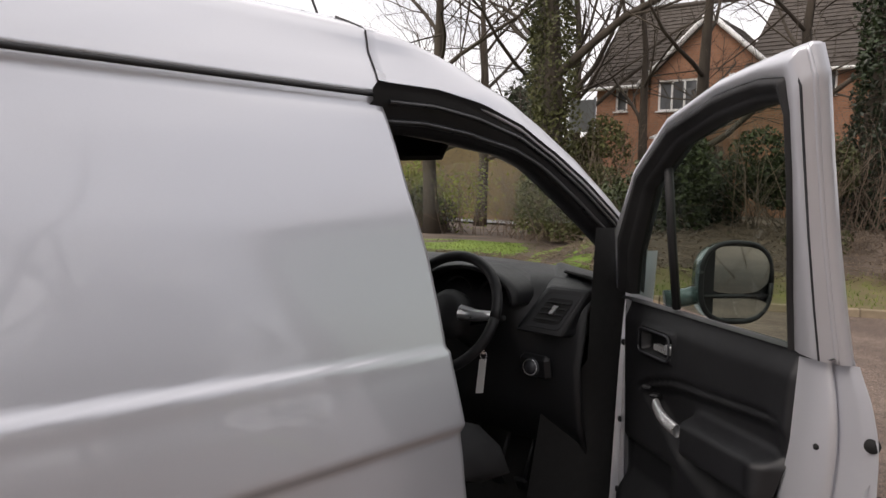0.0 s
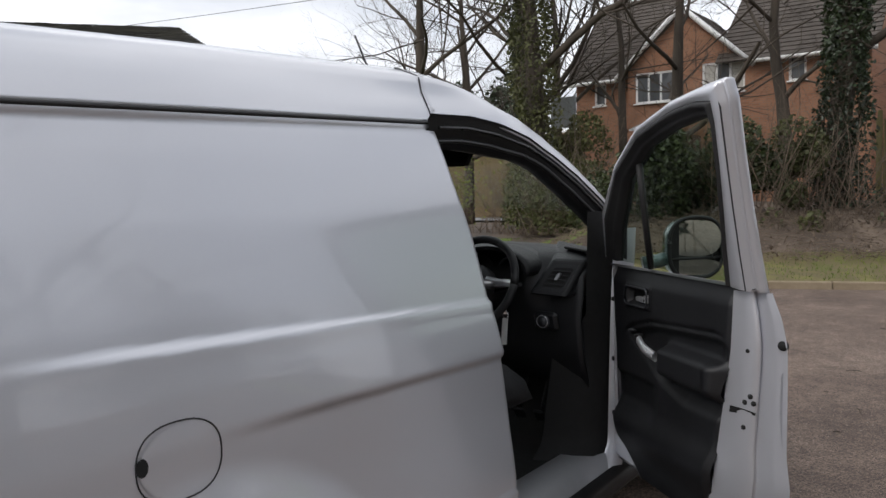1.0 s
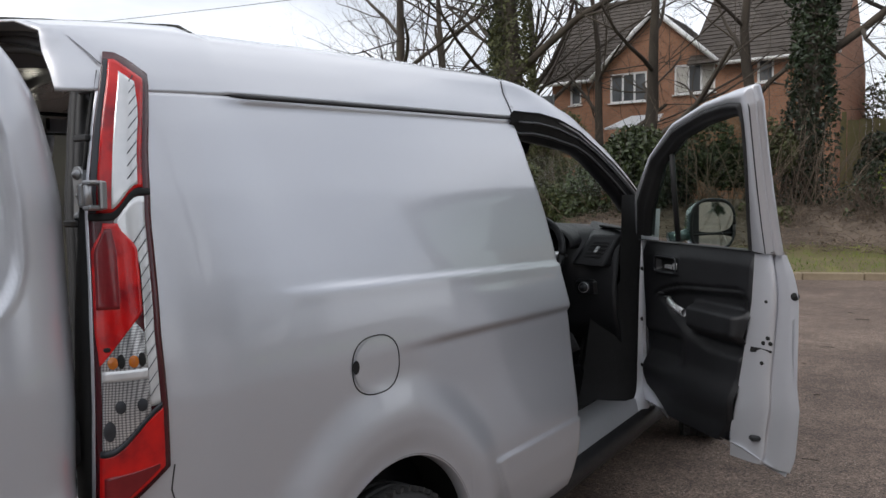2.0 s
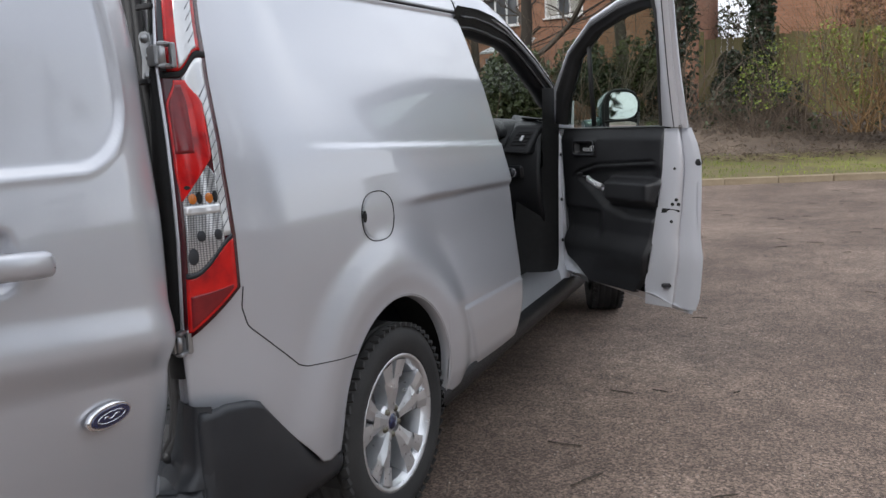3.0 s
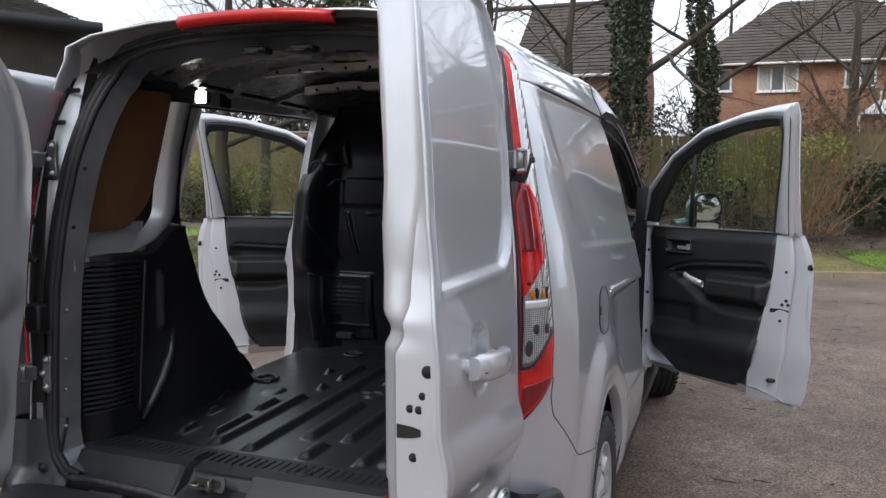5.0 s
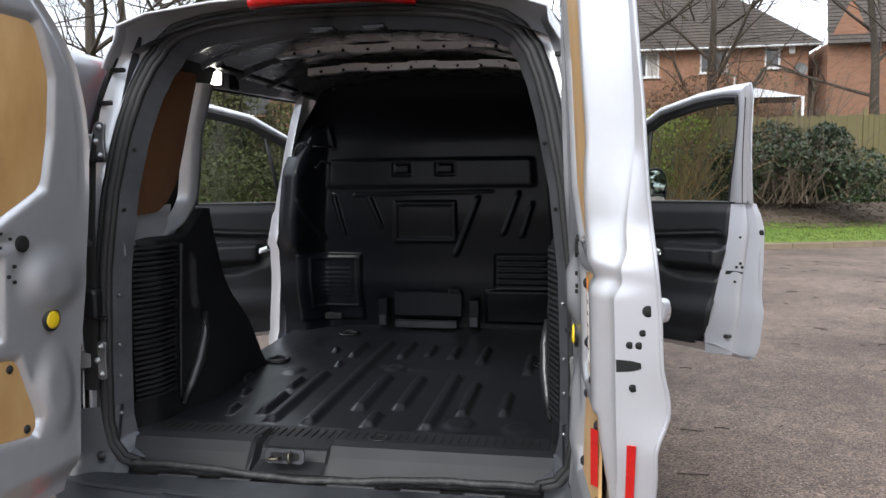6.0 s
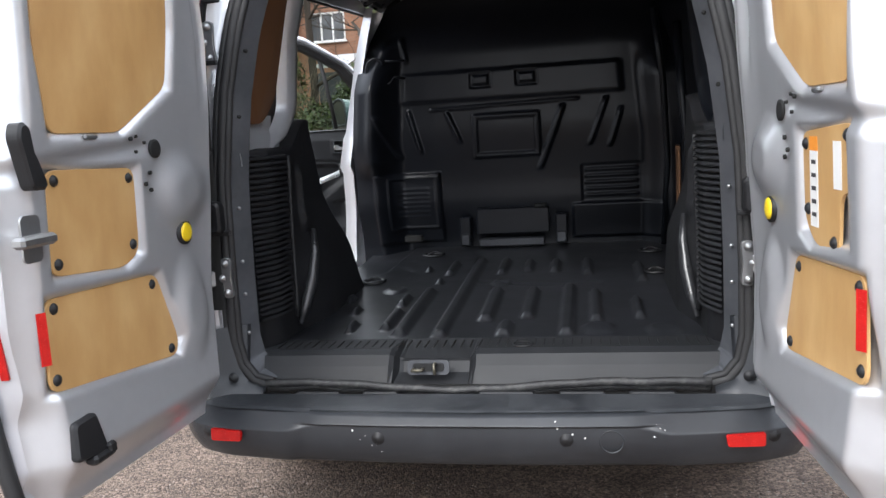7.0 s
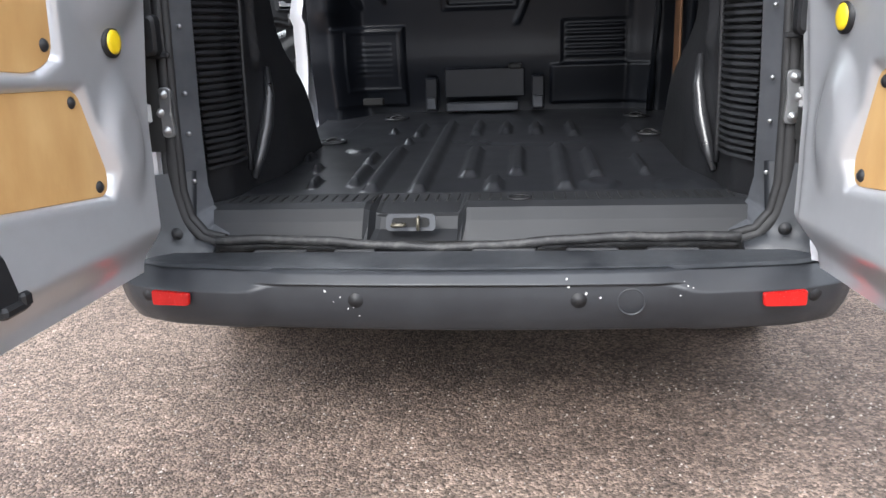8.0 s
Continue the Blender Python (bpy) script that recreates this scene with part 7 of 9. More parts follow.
# lamp switch
ms = Mesh()
ms.box((0.61, 2.785, 1.0), (0.115, 0.03, 0.075), pose(0, 0, 0, 10, 0, -8).to_3x3(), 0.012)
sw = part("lamp_switch", ms, BLACK_PLASTIC, dash, "round lamp switch")
ms = Mesh()
ms.lathe([(0.0, 0.022), (0.018, 0.022), (0.020, 0.012), (0.027, 0.010), (0.028, 0.0)], (0.607, 2.772, 1.0), (-0.1, -1, 0.1), 22)
part("switch_knob", ms, GREY_IN, sw)
ms = Mesh()
ms.tube([(0.607 + 0.024 * math.cos(t), 2.755, 1.0 + 0.024 * math.sin(t)) for t in steps(0, 2 * math.pi, 24)], 0.0016, 4)
part("switch_ring", ms, ALLOY, sw)

# steering wheel and column
WC, WA = Vector((0.37, 2.63, 1.155)), Vector((0, -0.90, 0.43)).normalized()
wa = WA.cross(Vector((1, 0, 0))).normalized()
ms = Mesh()
ms.tube([WC + 0.187 * (math.cos(t) * Vector((1, 0, 0)) + math.sin(t) * wa) for t in steps(0, 2 * math.pi, 48)], 0.0165, 10)
wheel = part("steering_wheel", ms, BLACK_PLASTIC, van, "black leather steering wheel")
ms = Mesh()
ms.lathe([(0.0, 0.035), (0.05, 0.032), (0.078, 0.015), (0.08, -0.02)], WC - WA * 0.02, WA, 20)
part("horn_pad", ms, BLACK_PLASTIC, wheel)
for a in (0.05, math.pi - 0.05, -math.pi / 2):
    d = math.cos(a) * Vector((1, 0, 0)) + math.sin(a) * wa
    ms = Mesh()
    ms.tube([WC + d * 0.06, WC + d * 0.12 - WA * 0.012, WC + d * 0.185], [0.026, 0.018, 0.013], 8)
    part("spoke", ms, ALLOY if a != -math.pi / 2 else BLACK_PLASTIC, wheel, "satin silver wheel spoke")
ms = Mesh()
ms.tube([WC - WA * 0.02, WC - WA * 0.20], [0.05, 0.06], 12)
part("column_shroud", ms, BLACK_PLASTIC, van)
ms = Mesh()
ms.tube([WC - WA * 0.08 + Vector((0.05, 0, 0)), WC - WA * 0.075 + Vector((0.19, -0.02, 0.03))], [0.012, 0.008], 8)
part("stalk", ms, BLACK_PLASTIC, van)
# ignition key with a paper tag
key = thing("ignition_key", "car key in the ignition with a long white paper tag", "key")
ms = Mesh()
ms.tube([(0.445, 2.74, 1.03), (0.462, 2.715, 1.03)], 0.007, 8)
ms.tube([(0.462 + 0.012 * math.cos(t), 2.715, 1.02 + 0.014 * math.sin(t)) for t in steps(0, 2 * math.pi, 16)], 0.002, 5)
part("key_blade", ms, CHROME, key)
ms = Mesh()
ms.plate([(-0.012, 0.0), (0.012, 0.004), (0.004, -0.105), (-0.022, -0.11)], lambda a, b, h: (0.462 + a, 2.713 + h + 0.15 * a, 1.007 + b), 0.001)
part("paper_tag", ms, WHITE_LABEL, key, "creased white paper tag")

# seats
def seat(x, w):
    st = thing("front_seat", "black cloth front seat with a tall backrest", "seat", "front seats", at=(x, 2.2, 0.45))
    ms = Mesh()
    ms.grid(lambda a, s: (x + (w / 2) * s * (1 - 0.06 * abs(a)), 2.02 + 0.48 * (a + 1) / 2, 0.76 + 0.045 * (1 - a * a) + 0.03 * sstep(0.6, 0.9, abs(s)) - 0.08 * (abs(s) ** 8)), steps(-1, 1, 16), steps(-1, 1, 20))
    solid(part("seat_cushion", ms, SEAT_CLOTH, st), 0.10, 1)
    ms = Mesh()
    ms.grid(lambda t, s: (x + (w / 2) * s * lerp(t, [0, 0.7, 1], [1, 0.92, 0.75]), 2.05 - 0.12 * t + 0.04 * sstep(0.6, 0.9, abs(s)) - 0.05 * abs(s) ** 8, 0.80 + 0.62 * t), steps(0, 1, 20), steps(-1, 1, 20))
    solid(part("backrest", ms, SEAT_CLOTH, st), 0.09, 1)
    ms = Mesh()
    ms.box((x, 1.935, 1.52), (0.26, 0.09, 0.18), pose(0, 0, 0, -8, 0, 0).to_3x3(), 0.04)
    ms.tube([(x - 0.06, 1.94, 1.40), (x - 0.06, 1.935, 1.47)], 0.007, 6)
    ms.tube([(x + 0.06, 1.94, 1.40), (x + 0.06, 1.935, 1.47)], 0.007, 6)
    part("head_restraint", ms, SEAT_CLOTH, st)
    ms = Mesh()
    ms.box((x, 2.24, 0.57), (w * 0.85, 0.42, 0.22), None, 0.03)
    part("seat_base", ms, BLACK_PLASTIC, st)


seat(0.38, 0.50)
seat(-0.36, 0.50)
# cab floor and fire wall carry their shade as near-black colour
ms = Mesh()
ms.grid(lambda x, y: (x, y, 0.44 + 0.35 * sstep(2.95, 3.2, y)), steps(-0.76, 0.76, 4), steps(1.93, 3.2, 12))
part("cab_floor", ms, HOLE, van, "cab floor coloured near-black for its shade")
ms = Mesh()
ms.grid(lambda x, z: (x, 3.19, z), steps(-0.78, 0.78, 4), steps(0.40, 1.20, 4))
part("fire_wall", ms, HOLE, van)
for x in (0.30, 0.42, 0.52):
    ms = Mesh()
    ms.tube([(x, 2.98, 0.80), (x + 0.005, 2.88, 0.60)], 0.007, 6)
    ms.box((x + 0.005, 2.87, 0.585), (0.05, 0.015, 0.06), pose(0, 0, 0, 35, 0, 0).to_3x3(), 0.006)
    part("pedal", ms, GREY_IN if x < 0.4 else BLACK_PLASTIC, van)

# ---- wheels ----
def road_wheel(x, y, sx, r=0.322, steer=0.0):
    c = Vector((x, y, r))
    turn = pose(0, 0, 0, 0, 0, steer).to_3x3()
    ax = turn @ Vector((sx, 0, 0))
    fwd = turn @ Vector((0, 1, 0))
    up = Vector((0, 0, 1))
    W = lambda out, a, rr: c + ax * out + (fwd * math.cos(a) + up * math.sin(a)) * rr
    w = 0.10
    ms = Mesh()
    prof = [(0.205, -w + 0.01), (0.235, -w), (0.29, -w - 0.004), (0.312, -w + 0.012)]
    for k, gx in enumerate((-0.058, -0.02, 0.02, 0.058)):
        prof += [(0.321, gx - 0.012), (0.322, gx - 0.006), (0.313, gx - 0.005), (0.313, gx + 0.005), (0.322, gx + 0.006)]
    prof += [(0.320, 0.080), (0.312, w - 0.012), (0.29, w + 0.004), (0.262, w + 0.006), (0.235, w), (0.222, w - 0.004), (0.212, w - 0.016)]
    ms.lathe(prof, c, ax, 72)
    for i in range(56):
        t = 2 * math.pi * i / 56
        for side in (-1, 1):
            q = W(side * 0.086, t, 0.3165)
            ms.box(q, (0.026, 0.022, 0.012), turn @ pose(0, 0, 0, math.degrees(t) - 90, 0, 0).to_3x3() @ pose(0, 0, 0, 0, 0, 18 * side).to_3x3(), 0.0)
    wheel = part("wheel", Mesh().lathe([(0.196, 0.070), (0.205, 0.088), (0.214, 0.097), (0.222, 0.097), (0.225, 0.090)], c, ax, 64), ALLOY, van, "five spoke silver alloy wheel")
    part("tyre", ms, TYRE, wheel, "worn black road tyre")
    part("rim_barrel", Mesh().lathe([(0.206, -0.09), (0.190, -0.06), (0.182, 0.0), (0.186, 0.04), (0.196, 0.070)], c, ax, 56), STEEL, wheel, "grey wheel barrel")
    face = 0.070
    ms = Mesh()
    ms.lathe([(0.0, face), (0.028, face), (0.034, face - 0.002), (0.060, face - 0.006), (0.066, face - 0.02), (0.066, face - 0.05)], c, ax, 30)
    part("hub", ms, ALLOY, wheel)
    for i in range(5):
        t0 = 2 * math.pi * i / 5 + 0.30
        # broad faceted spoke that forks into two blades at the rim
        ms = Mesh()
        rows = []
        for rr, half, edge, mid in ((0.040, 0.44, 0.000, 0.004), (0.075, 0.34, 0.002, 0.012), (0.115, 0.33, 0.004, 0.020), (0.150, 0.345, 0.006, 0.018)):
            rows.append([W(face - 0.045, t0 - half * 1.06, rr), W(face + edge, t0 - half, rr), W(face + mid, t0 - half * 0.38, rr), W(face + mid * 0.9, t0 + half * 0.38, rr), W(face + edge, t0 + half, rr), W(face - 0.045, t0 + half * 1.06, rr)])
        ms.grid(lambda p, k: rows[p][k], range(4), range(6), smooth=False)
        part("spoke", ms, ALLOY, wheel)
        for j in (-1, 1):
            ms = Mesh()
            rows = []
            for rr, c0, hw, top in ((0.146, 0.185, 0.165, 0.016), (0.175, 0.205, 0.150, 0.019), (0.203, 0.225, 0.150, 0.022)):
                a0, a1 = t0 + j * c0 - hw, t0 + j * c0 + hw
                rows.append([W(face - 0.04, a0 - 0.01, rr), W(face + top - 0.004, a0, rr), W(face + top, t0 + j * c0, rr), W(face + top - 0.004, a1, rr), W(face - 0.04, a1 + 0.01, rr)])
            ms.grid(lambda p, k: rows[p][k], range(3), range(5), smooth=False)
            part("spoke_blade", ms, ALLOY, wheel)
        ms = Mesh()
        ms.lathe([(0.0, 0.006), (0.007, 0.006), (0.008, 0.001), (0.012, 0.001), (0.012, -0.004)], W(face - 0.002, t0 + 0.63, 0.044), ax, 12)
        part("wheel_nut", ms, LATCH_METAL, wheel)
    ms = Mesh()
    ms.lathe([(0.0, face + 0.008), (0.020, face + 0.007), (0.026, face)], c, ax, 24)
    part("centre_cap", ms, BLUE, wheel, "dark blue centre cap")
    ms = Mesh()
    ms.lathe([(0.0, -0.02), (0.198, -0.02)], c, ax, 30)
    part("brake_shield", ms, HOLE, wheel, "dark brake shield behind the spokes")
    ms = Mesh()
    ms.lathe([(0.03, 0.0), (0.135, 0.0), (0.135, -0.02), (0.03, -0.02)], c + ax * 0.005, ax, 30)
    part("brake_disc", ms, STEEL, wheel)


for sx in (1, -1):
    road_wheel(sx * 0.785, 0.975, sx)
    road_wheel(sx * 0.75, FRONT_Y, sx, steer=22)

# ---- ground, kerb, verge and bank ----
KE = Vector((math.cos(radians(20.8)), math.sin(radians(20.8)), 0))
KN = Vector((-KE.y, KE.x, 0))
K0 = Vector((0, 13.4, 0))


def kerb_xy(s, k, z=0.0):
    p = K0 + KE * s + KN * k
    return (p.x, p.y, z)


def land(s, k):
    z = lerp(k, [0.0, 0.15, 1.8, 2.6, 3.6, 5.0, 8.0, 60.0, 400.0], [0.10, 0.115, 0.24, 0.45, 0.85, 1.05, 1.2, 1.4, 1.4])
    flat = sstep(-3.6, -6.4, s)
    z = z * (1 - flat) + flat * lerp(k, [0, 0.15, 6, 20, 400], [0.10, 0.12, 0.22, 0.35, 0.4])
    return z + 0.05 * noise.noise((s * 0.7, k * 0.7, 0)) * sstep(0.3, 2.5, k)


ms = Mesh()
ms.grid(lambda x, y: (x, y, 0.0), [-600, -60, -20, -8, 0, 8, 20, 60, 600], [-600, -60, -20, -6, 0, 6, 12, 40, 600])
tagged(part("ground", ms, TARMAC, None), "damp reddish brown chip tarmac of a car park", "ground", kind="structure")
ms = Mesh()
ms.grid(lambda s, k: kerb_xy(s, k, land(s, k)), steps(-60, 60, 120), [0.12, 0.3, 0.6, 1.0, 1.4, 1.8, 2.1, 2.4])
lawn = tagged(part("lawn", ms, GRASS, None), "rough mossy grass verge behind the kerb", "lawn", kind="structure")
ms = Mesh()
ms.grid(lambda s, k: kerb_xy(s, k, land(s, k) + 0.004), steps(-60, 60, 120), [2.4, 2.7, 3.0, 3.3, 3.7, 4.2, 5, 6, 8, 12, 20, 40, 80, 400])
tagged(part("bank", ms, SOIL, None), "leaf-strewn planted bank", "bank", kind="structure")
ms = Mesh()
ms.grid(lambda s, k: kerb_xy(s, k, land(s, k) + 0.012), steps(-60, -4.6, 62), [2.38, 3, 4, 5, 6, 7, 8, 9.2, 10.4])
part("lawn_far", ms, LAWN, lawn, "bright green grass beyond the verge")
ms = Mesh()
ms.grid(lambda s, k: kerb_xy(s, k, land(s, k) + 0.010), steps(4.4, 60, 60), [0.14, 0.5, 1.0, 1.5, 2.0, 2.36])
part("lawn_far", ms, LAWN, lawn, "bright green grass along the kerb")
kerb = tagged(new("kerb"), "weathered concrete kerb stones along the verge", "kerb", kind="structure")
one = Mesh().box((0, 0, 0.045), (0.91, 0.13, 0.15), None, 0.015).data("kerb_stone", KERB)
random.seed(3)
for i in range(-30, 34):
    ob = new("kerb_stone", one)
    ob.parent = kerb
    p = kerb_xy(i * 0.92, 0.065 + random.uniform(-0.006, 0.006))
    ob.matrix_basis = Matrix.Translation((p[0], p[1], random.uniform(-0.006, 0.006))) @ pose(0, 0, 0, 0, 0, 20.8 + random.uniform(-0.5, 0.5))

# loose chippings and twigs on the tarmac
random.seed(12)
ms = Mesh()
for i in range(9000):
    if i < 5000:
        x, y = random.uniform(-1.6, 1.6), random.uniform(-1.3, 0.6)
    else:
        x, y = random.uniform(0.9, 4.2), random.uniform(0.3, 6.0)
    r = random.uniform(0.0015, 0.0042)
    o = len(ms.v)
    t = random.uniform(0, 6.28)
    for k in range(4):
        ms.v.append((x + r * random.uniform(0.7, 1.3) * math.cos(t + k * 1.57), y + r * random.uniform(0.7, 1.3) * math.sin(t + k * 1.57), 0.0))
    ms.v.append((x + r * 0.2, y, r * random.uniform(0.8, 1.4)))
    for k in range(4):
        ms.f.append((o + k, o + (k + 1) % 4, o + 4)), ms.smooth.append(False)
tagged(part("loose_chippings", ms, STONE, None, fix=False), "small pale loose chippings on the tarmac", "gravel", kind="stuff")
ms = Mesh()
for i in range(150):
    x, y = random.uniform(0.8, 5.5), random.uniform(1.0, 12.8)
    a, l = random.uniform(0, 6.28), random.uniform(0.03, 0.16)
    b = a + random.uniform(-0.5, 0.5)
    ms.tube([(x, y, 0.006), (x + l * 0.5 * math.cos(a), y + l * 0.5 * math.sin(a), 0.009), (x + l * 0.5 * (math.cos(a) + math.cos(b)), y + l * 0.5 * (math.sin(a) + math.sin(b)), 0.005)], 0.003, 4)
tagged(part("fallen_twigs", ms, BARK, None, fix=False), "scattered dark twigs on the tarmac", "twigs", kind="stuff")
ms = Mesh()
for i in range(42000):
    s, k = random.uniform(-14, 12), random.uniform(0.14, 2.5)
    if i % 3 == 0:
        s, k = random.uniform(-17, -4.7), random.uniform(2.3, 10.2)
    if -4.5 < s < 4.2 and random.random() < 0.72:
        continue
    if noise.noise((s * 0.9, k * 1.2, 5)) < -0.25 and s > -6:
        continue
    h = random.uniform(0.03, 0.08)
    w = random.uniform(0.004, 0.009)
    p = Vector(kerb_xy(s, k, land(s, k)))
    a = random.uniform(0, 6.28)
    d = Vector((math.cos(a) * w, math.sin(a) * w, 0))
    o = len(ms.v)
    ms.v += [tuple(p - d), tuple(p + d), tuple(p + Vector((random.gauss(0, 0.02), random.gauss(0, 0.02), h)))]
    ms.f.append((o, o + 1, o + 2)), ms.smooth.append(False)
tagged(part("grass_tufts", ms, BLADE, None, fix=False), "short uneven green grass blades", "grass", kind="stuff")


# ---- plants ----
def leaves(ms, pts, size, spread=1.0):
    for p in pts:
        s = size * random.uniform(0.6, 1.4)
        n = Vector((random.gauss(0, 1), random.gauss(0, 1) - 0.4, random.gauss(0, 1) + 0.5)).normalized()
        a = n.orthogonal().normalized()
        a.rotate(Matrix.Rotation(random.uniform(0, 6.28), 3, n))
        b = n.cross(a)
        o = len(ms.v)
        p = Vector(p)
        ms.v += [tuple(p - a * s), tuple(p + b * s * 0.6 + n * s * 0.15), tuple(p + a * s), tuple(p - b * s * 0.6 + n * s * 0.15)]
        ms.f.append((o, o + 1, o + 2, o + 3)), ms.smooth.append(False)


def branches(ms, p, d, length, r, depth, spread=0.6, gravity=0.02, twigs=3, n=6):
    """A limb that bends, forks and thins out."""
    pts, rs = [Vector(p)], [r]
    d = Vector(d).normalized()
    k = 4 if depth > 1 else 3
    for i in range(k):
        d = (d + Vector((random.gauss(0, 0.13), random.gauss(0, 0.13), random.gauss(0, 0.10) + gravity))).normalized()
        pts.append(pts[-1] + d * length / k)
        rs.append(r * (1 - 0.5 * (i + 1) / k))
    ms.tube(pts, rs, max(3, n), caps=False)
    if depth <= 0:
        return
    for i in range(twigs + (depth > 2)):
        t = random.randint(1, k)
        q = Vector((random.gauss(0, 1), random.gauss(0, 1), random.gauss(0.25, 0.7))).normalized()
        nd = (d * (1 - spread) + q * spread).normalized()
        branches(ms, pts[t], nd, length * random.uniform(0.5, 0.8), rs[t] * random.uniform(0.4, 0.65), depth - 1, spread, gravity, twigs, n - 1)


def bare_tree(x, y, z, h, r, seed, ivy=0.0, ivy_r=0.25, ivy_n=6000, lean=(0, 0), label="bare winter tree with spreading limbs", depth=4, fork=0.45, ivy_mat=None, first=5):
    random.seed(seed)
    tr = thing("tree", label, "tree", at=(x, y, z))
    ms = Mesh()
    pts = []
    for i in range(9):
        t = i / 8
        pts.append(Vector((x + lean[0] * t * t * h + 0.16 * math.sin(5 * t + seed) * min(1, 4 * t) + 0.05 * math.sin(13 * t + 2 * seed), y + lean[1] * t * t * h, z - 0.2 + t * h)))
    rs = [r * (1.25 if i == 0 else 1.0 - 0.75 * (i / 8)) for i in range(9)]
    ms.tube(pts, rs, 10)
    part("trunk", ms, BARK, tr, "rough bark trunk")
    cr = Mesh()
    for i in range(first):
        t = fork + (1 - fork) * i / max(1, first - 1)
        p = pts[min(8, int(t * 8))]
        a = i * 2.4 + random.uniform(-0.5, 0.5)
        branches(cr, p, (math.cos(a), math.sin(a) * 0.7, random.uniform(0.15, 0.9)), h * random.uniform(0.32, 0.5), rs[min(8, int(t * 8))] * 0.48, depth - 1, 0.55, 0.03, 3, 6)
    part("crown", cr, BARK, tr, "network of bare branches and twigs")
    if ivy > 0:
        iv = Mesh()
        out = []
        for _ in range(ivy_n):
            t = random.uniform(0, ivy) ** 0.9
            i = min(7, int(t * 8))
            p = pts[i].lerp(pts[i + 1], t * 8 - i)
            a = random.uniform(0, 6.28)
            rr = (rs[i] + ivy_r * (0.5 + 0.7 * noise.noise((a * 1.2, t * 9, seed)))) * random.uniform(0.7, 1.08)
            out.append((p.x + rr * math.cos(a), p.y + rr * math.sin(a), p.z + random.gauss(0, 0.05)))
        leaves(iv, out, 0.055)
        part("ivy", iv, ivy_mat or IVY, tr, "dense dark green ivy climbing the trunk")
    return tr


def bush(x, y, z, w, d, h, n, size, m, seed, name="shrub", label="", twig=40, tm=None):
    random.seed(seed)
    th = thing(name, label, "shrub", at=(x, y, z))
    ms = Mesh()
    pts = []
    blobs = [(random.uniform(-0.42, 0.42) * w, random.uniform(-0.4, 0.4) * d, random.uniform(0.2, 0.75) * h, random.uniform(0.16, 0.34) * min(w, h * 1.3)) for _ in range(max(5, int(w * 3)))]
    while len(pts) < n:
        b = random.choice(blobs)
        q = Vector((random.gauss(0, 1), random.gauss(0, 1), random.gauss(0, 1))).normalized() * b[3] * random.uniform(0.72, 1.08)
        p = Vector((x + b[0] + q.x, y + b[1] + q.y * 0.8, z + max(0.02, b[2] + q.z)))
        pts.append(p)
    leaves(ms, pts, size)
    if n:
        part("foliage", ms, m, th, label)
    if twig:
        st = Mesh()
        for _ in range(twig):
            bx, by = x + random.uniform(-0.45, 0.45) * w, y + random.uniform(-0.4, 0.4) * d
            branches(st, (bx, by, z - 0.05), (random.gauss(0, 0.5), random.gauss(0, 0.4), 1), h * random.uniform(0.5, 1.0), 0.012, 1, 0.5, 0.0, 3, 4)
        part("brushwood", st, tm or TWIG, th, "thin bare stems")
    return th


bare_tree(-9.5, 19.6, 0.9, 11, 0.36, 1, ivy=0.95, ivy_r=0.75, ivy_n=11000, label="tall ivy-clad tree trunk with bare limbs", ivy_mat=OLIVE)
bare_tree(-5.6, 20.0, 1.1, 7.5, 0.22, 5, lean=(0.02, 0), fork=0.35, label="bare forked tree before a brick house", first=7, depth=5)
bare_tree(-3.0, 20.5, 1.1, 7.5, 0.20, 8, lean=(-0.02, 0), fork=0.4, label="slender bare tree with ascending limbs", first=6, depth=5)
bare_tree(-1.5, 19.4, 1.0, 9.5, 0.30, 11, ivy=0.95, ivy_r=0.55, ivy_n=13000, label="tree trunk wrapped thickly in dark ivy")
bare_tree(0.38, 21.0, 1.1, 9.0, 0.20, 14, ivy=0.9, ivy_r=0.36, ivy_n=8000, label="slim tree wrapped in dark ivy")
bare_tree(4.2, 24.0, 1.2, 6.5, 0.24, 17, fork=0.3, label="wide bare garden tree with many limbs", first=8, depth=5)
bare_tree(9.8, 27.0, 1.2, 8.5, 0.2, 19, fork=0.3, label="pale bare tree between the houses", first=8, depth=5)
bare_tree(0.6, 38.0, 1.3, 10, 0.2, 23, fork=0.25, label="distant bare tree behind the houses", first=8, depth=5)
bare_tree(-12.5, 24.0, 0.6, 10, 0.25, 27, fork=0.3, label="bare tree with drooping twigs", first=8, depth=5)
bare_tree(-15.5, 22.0, 0.4, 11, 0.28, 29, fork=0.3, label="bare tree with drooping twigs", first=8, depth=5)
bare_tree(-13.5, 28.0, 0.4, 11, 0.24, 37, fork=0.25, label="bare tree with a dense twiggy crown", first=10, depth=5)
bare_tree(-18.5, 29.0, 0.4, 12, 0.26, 38, fork=0.25, label="bare tree with a dense twiggy crown", first=10, depth=5)
bare_tree(6.0, 33.0, 1.2, 11, 0.24, 39, fork=0.3, label="bare tree rising behind a house", first=10, depth=5)
bare_tree(-8.0, 22.0, 1.0, 8, 0.16, 31, fork=0.3, label="thin bare tree beside ivy", first=6, depth=5)
bare_tree(-10.8, 21.5, 0.8, 9, 0.3, 33, ivy=0.95, ivy_r=0.5, ivy_n=3500, label="tall tree clad in dark evergreen leaves", ivy_mat=IVY, first=4)

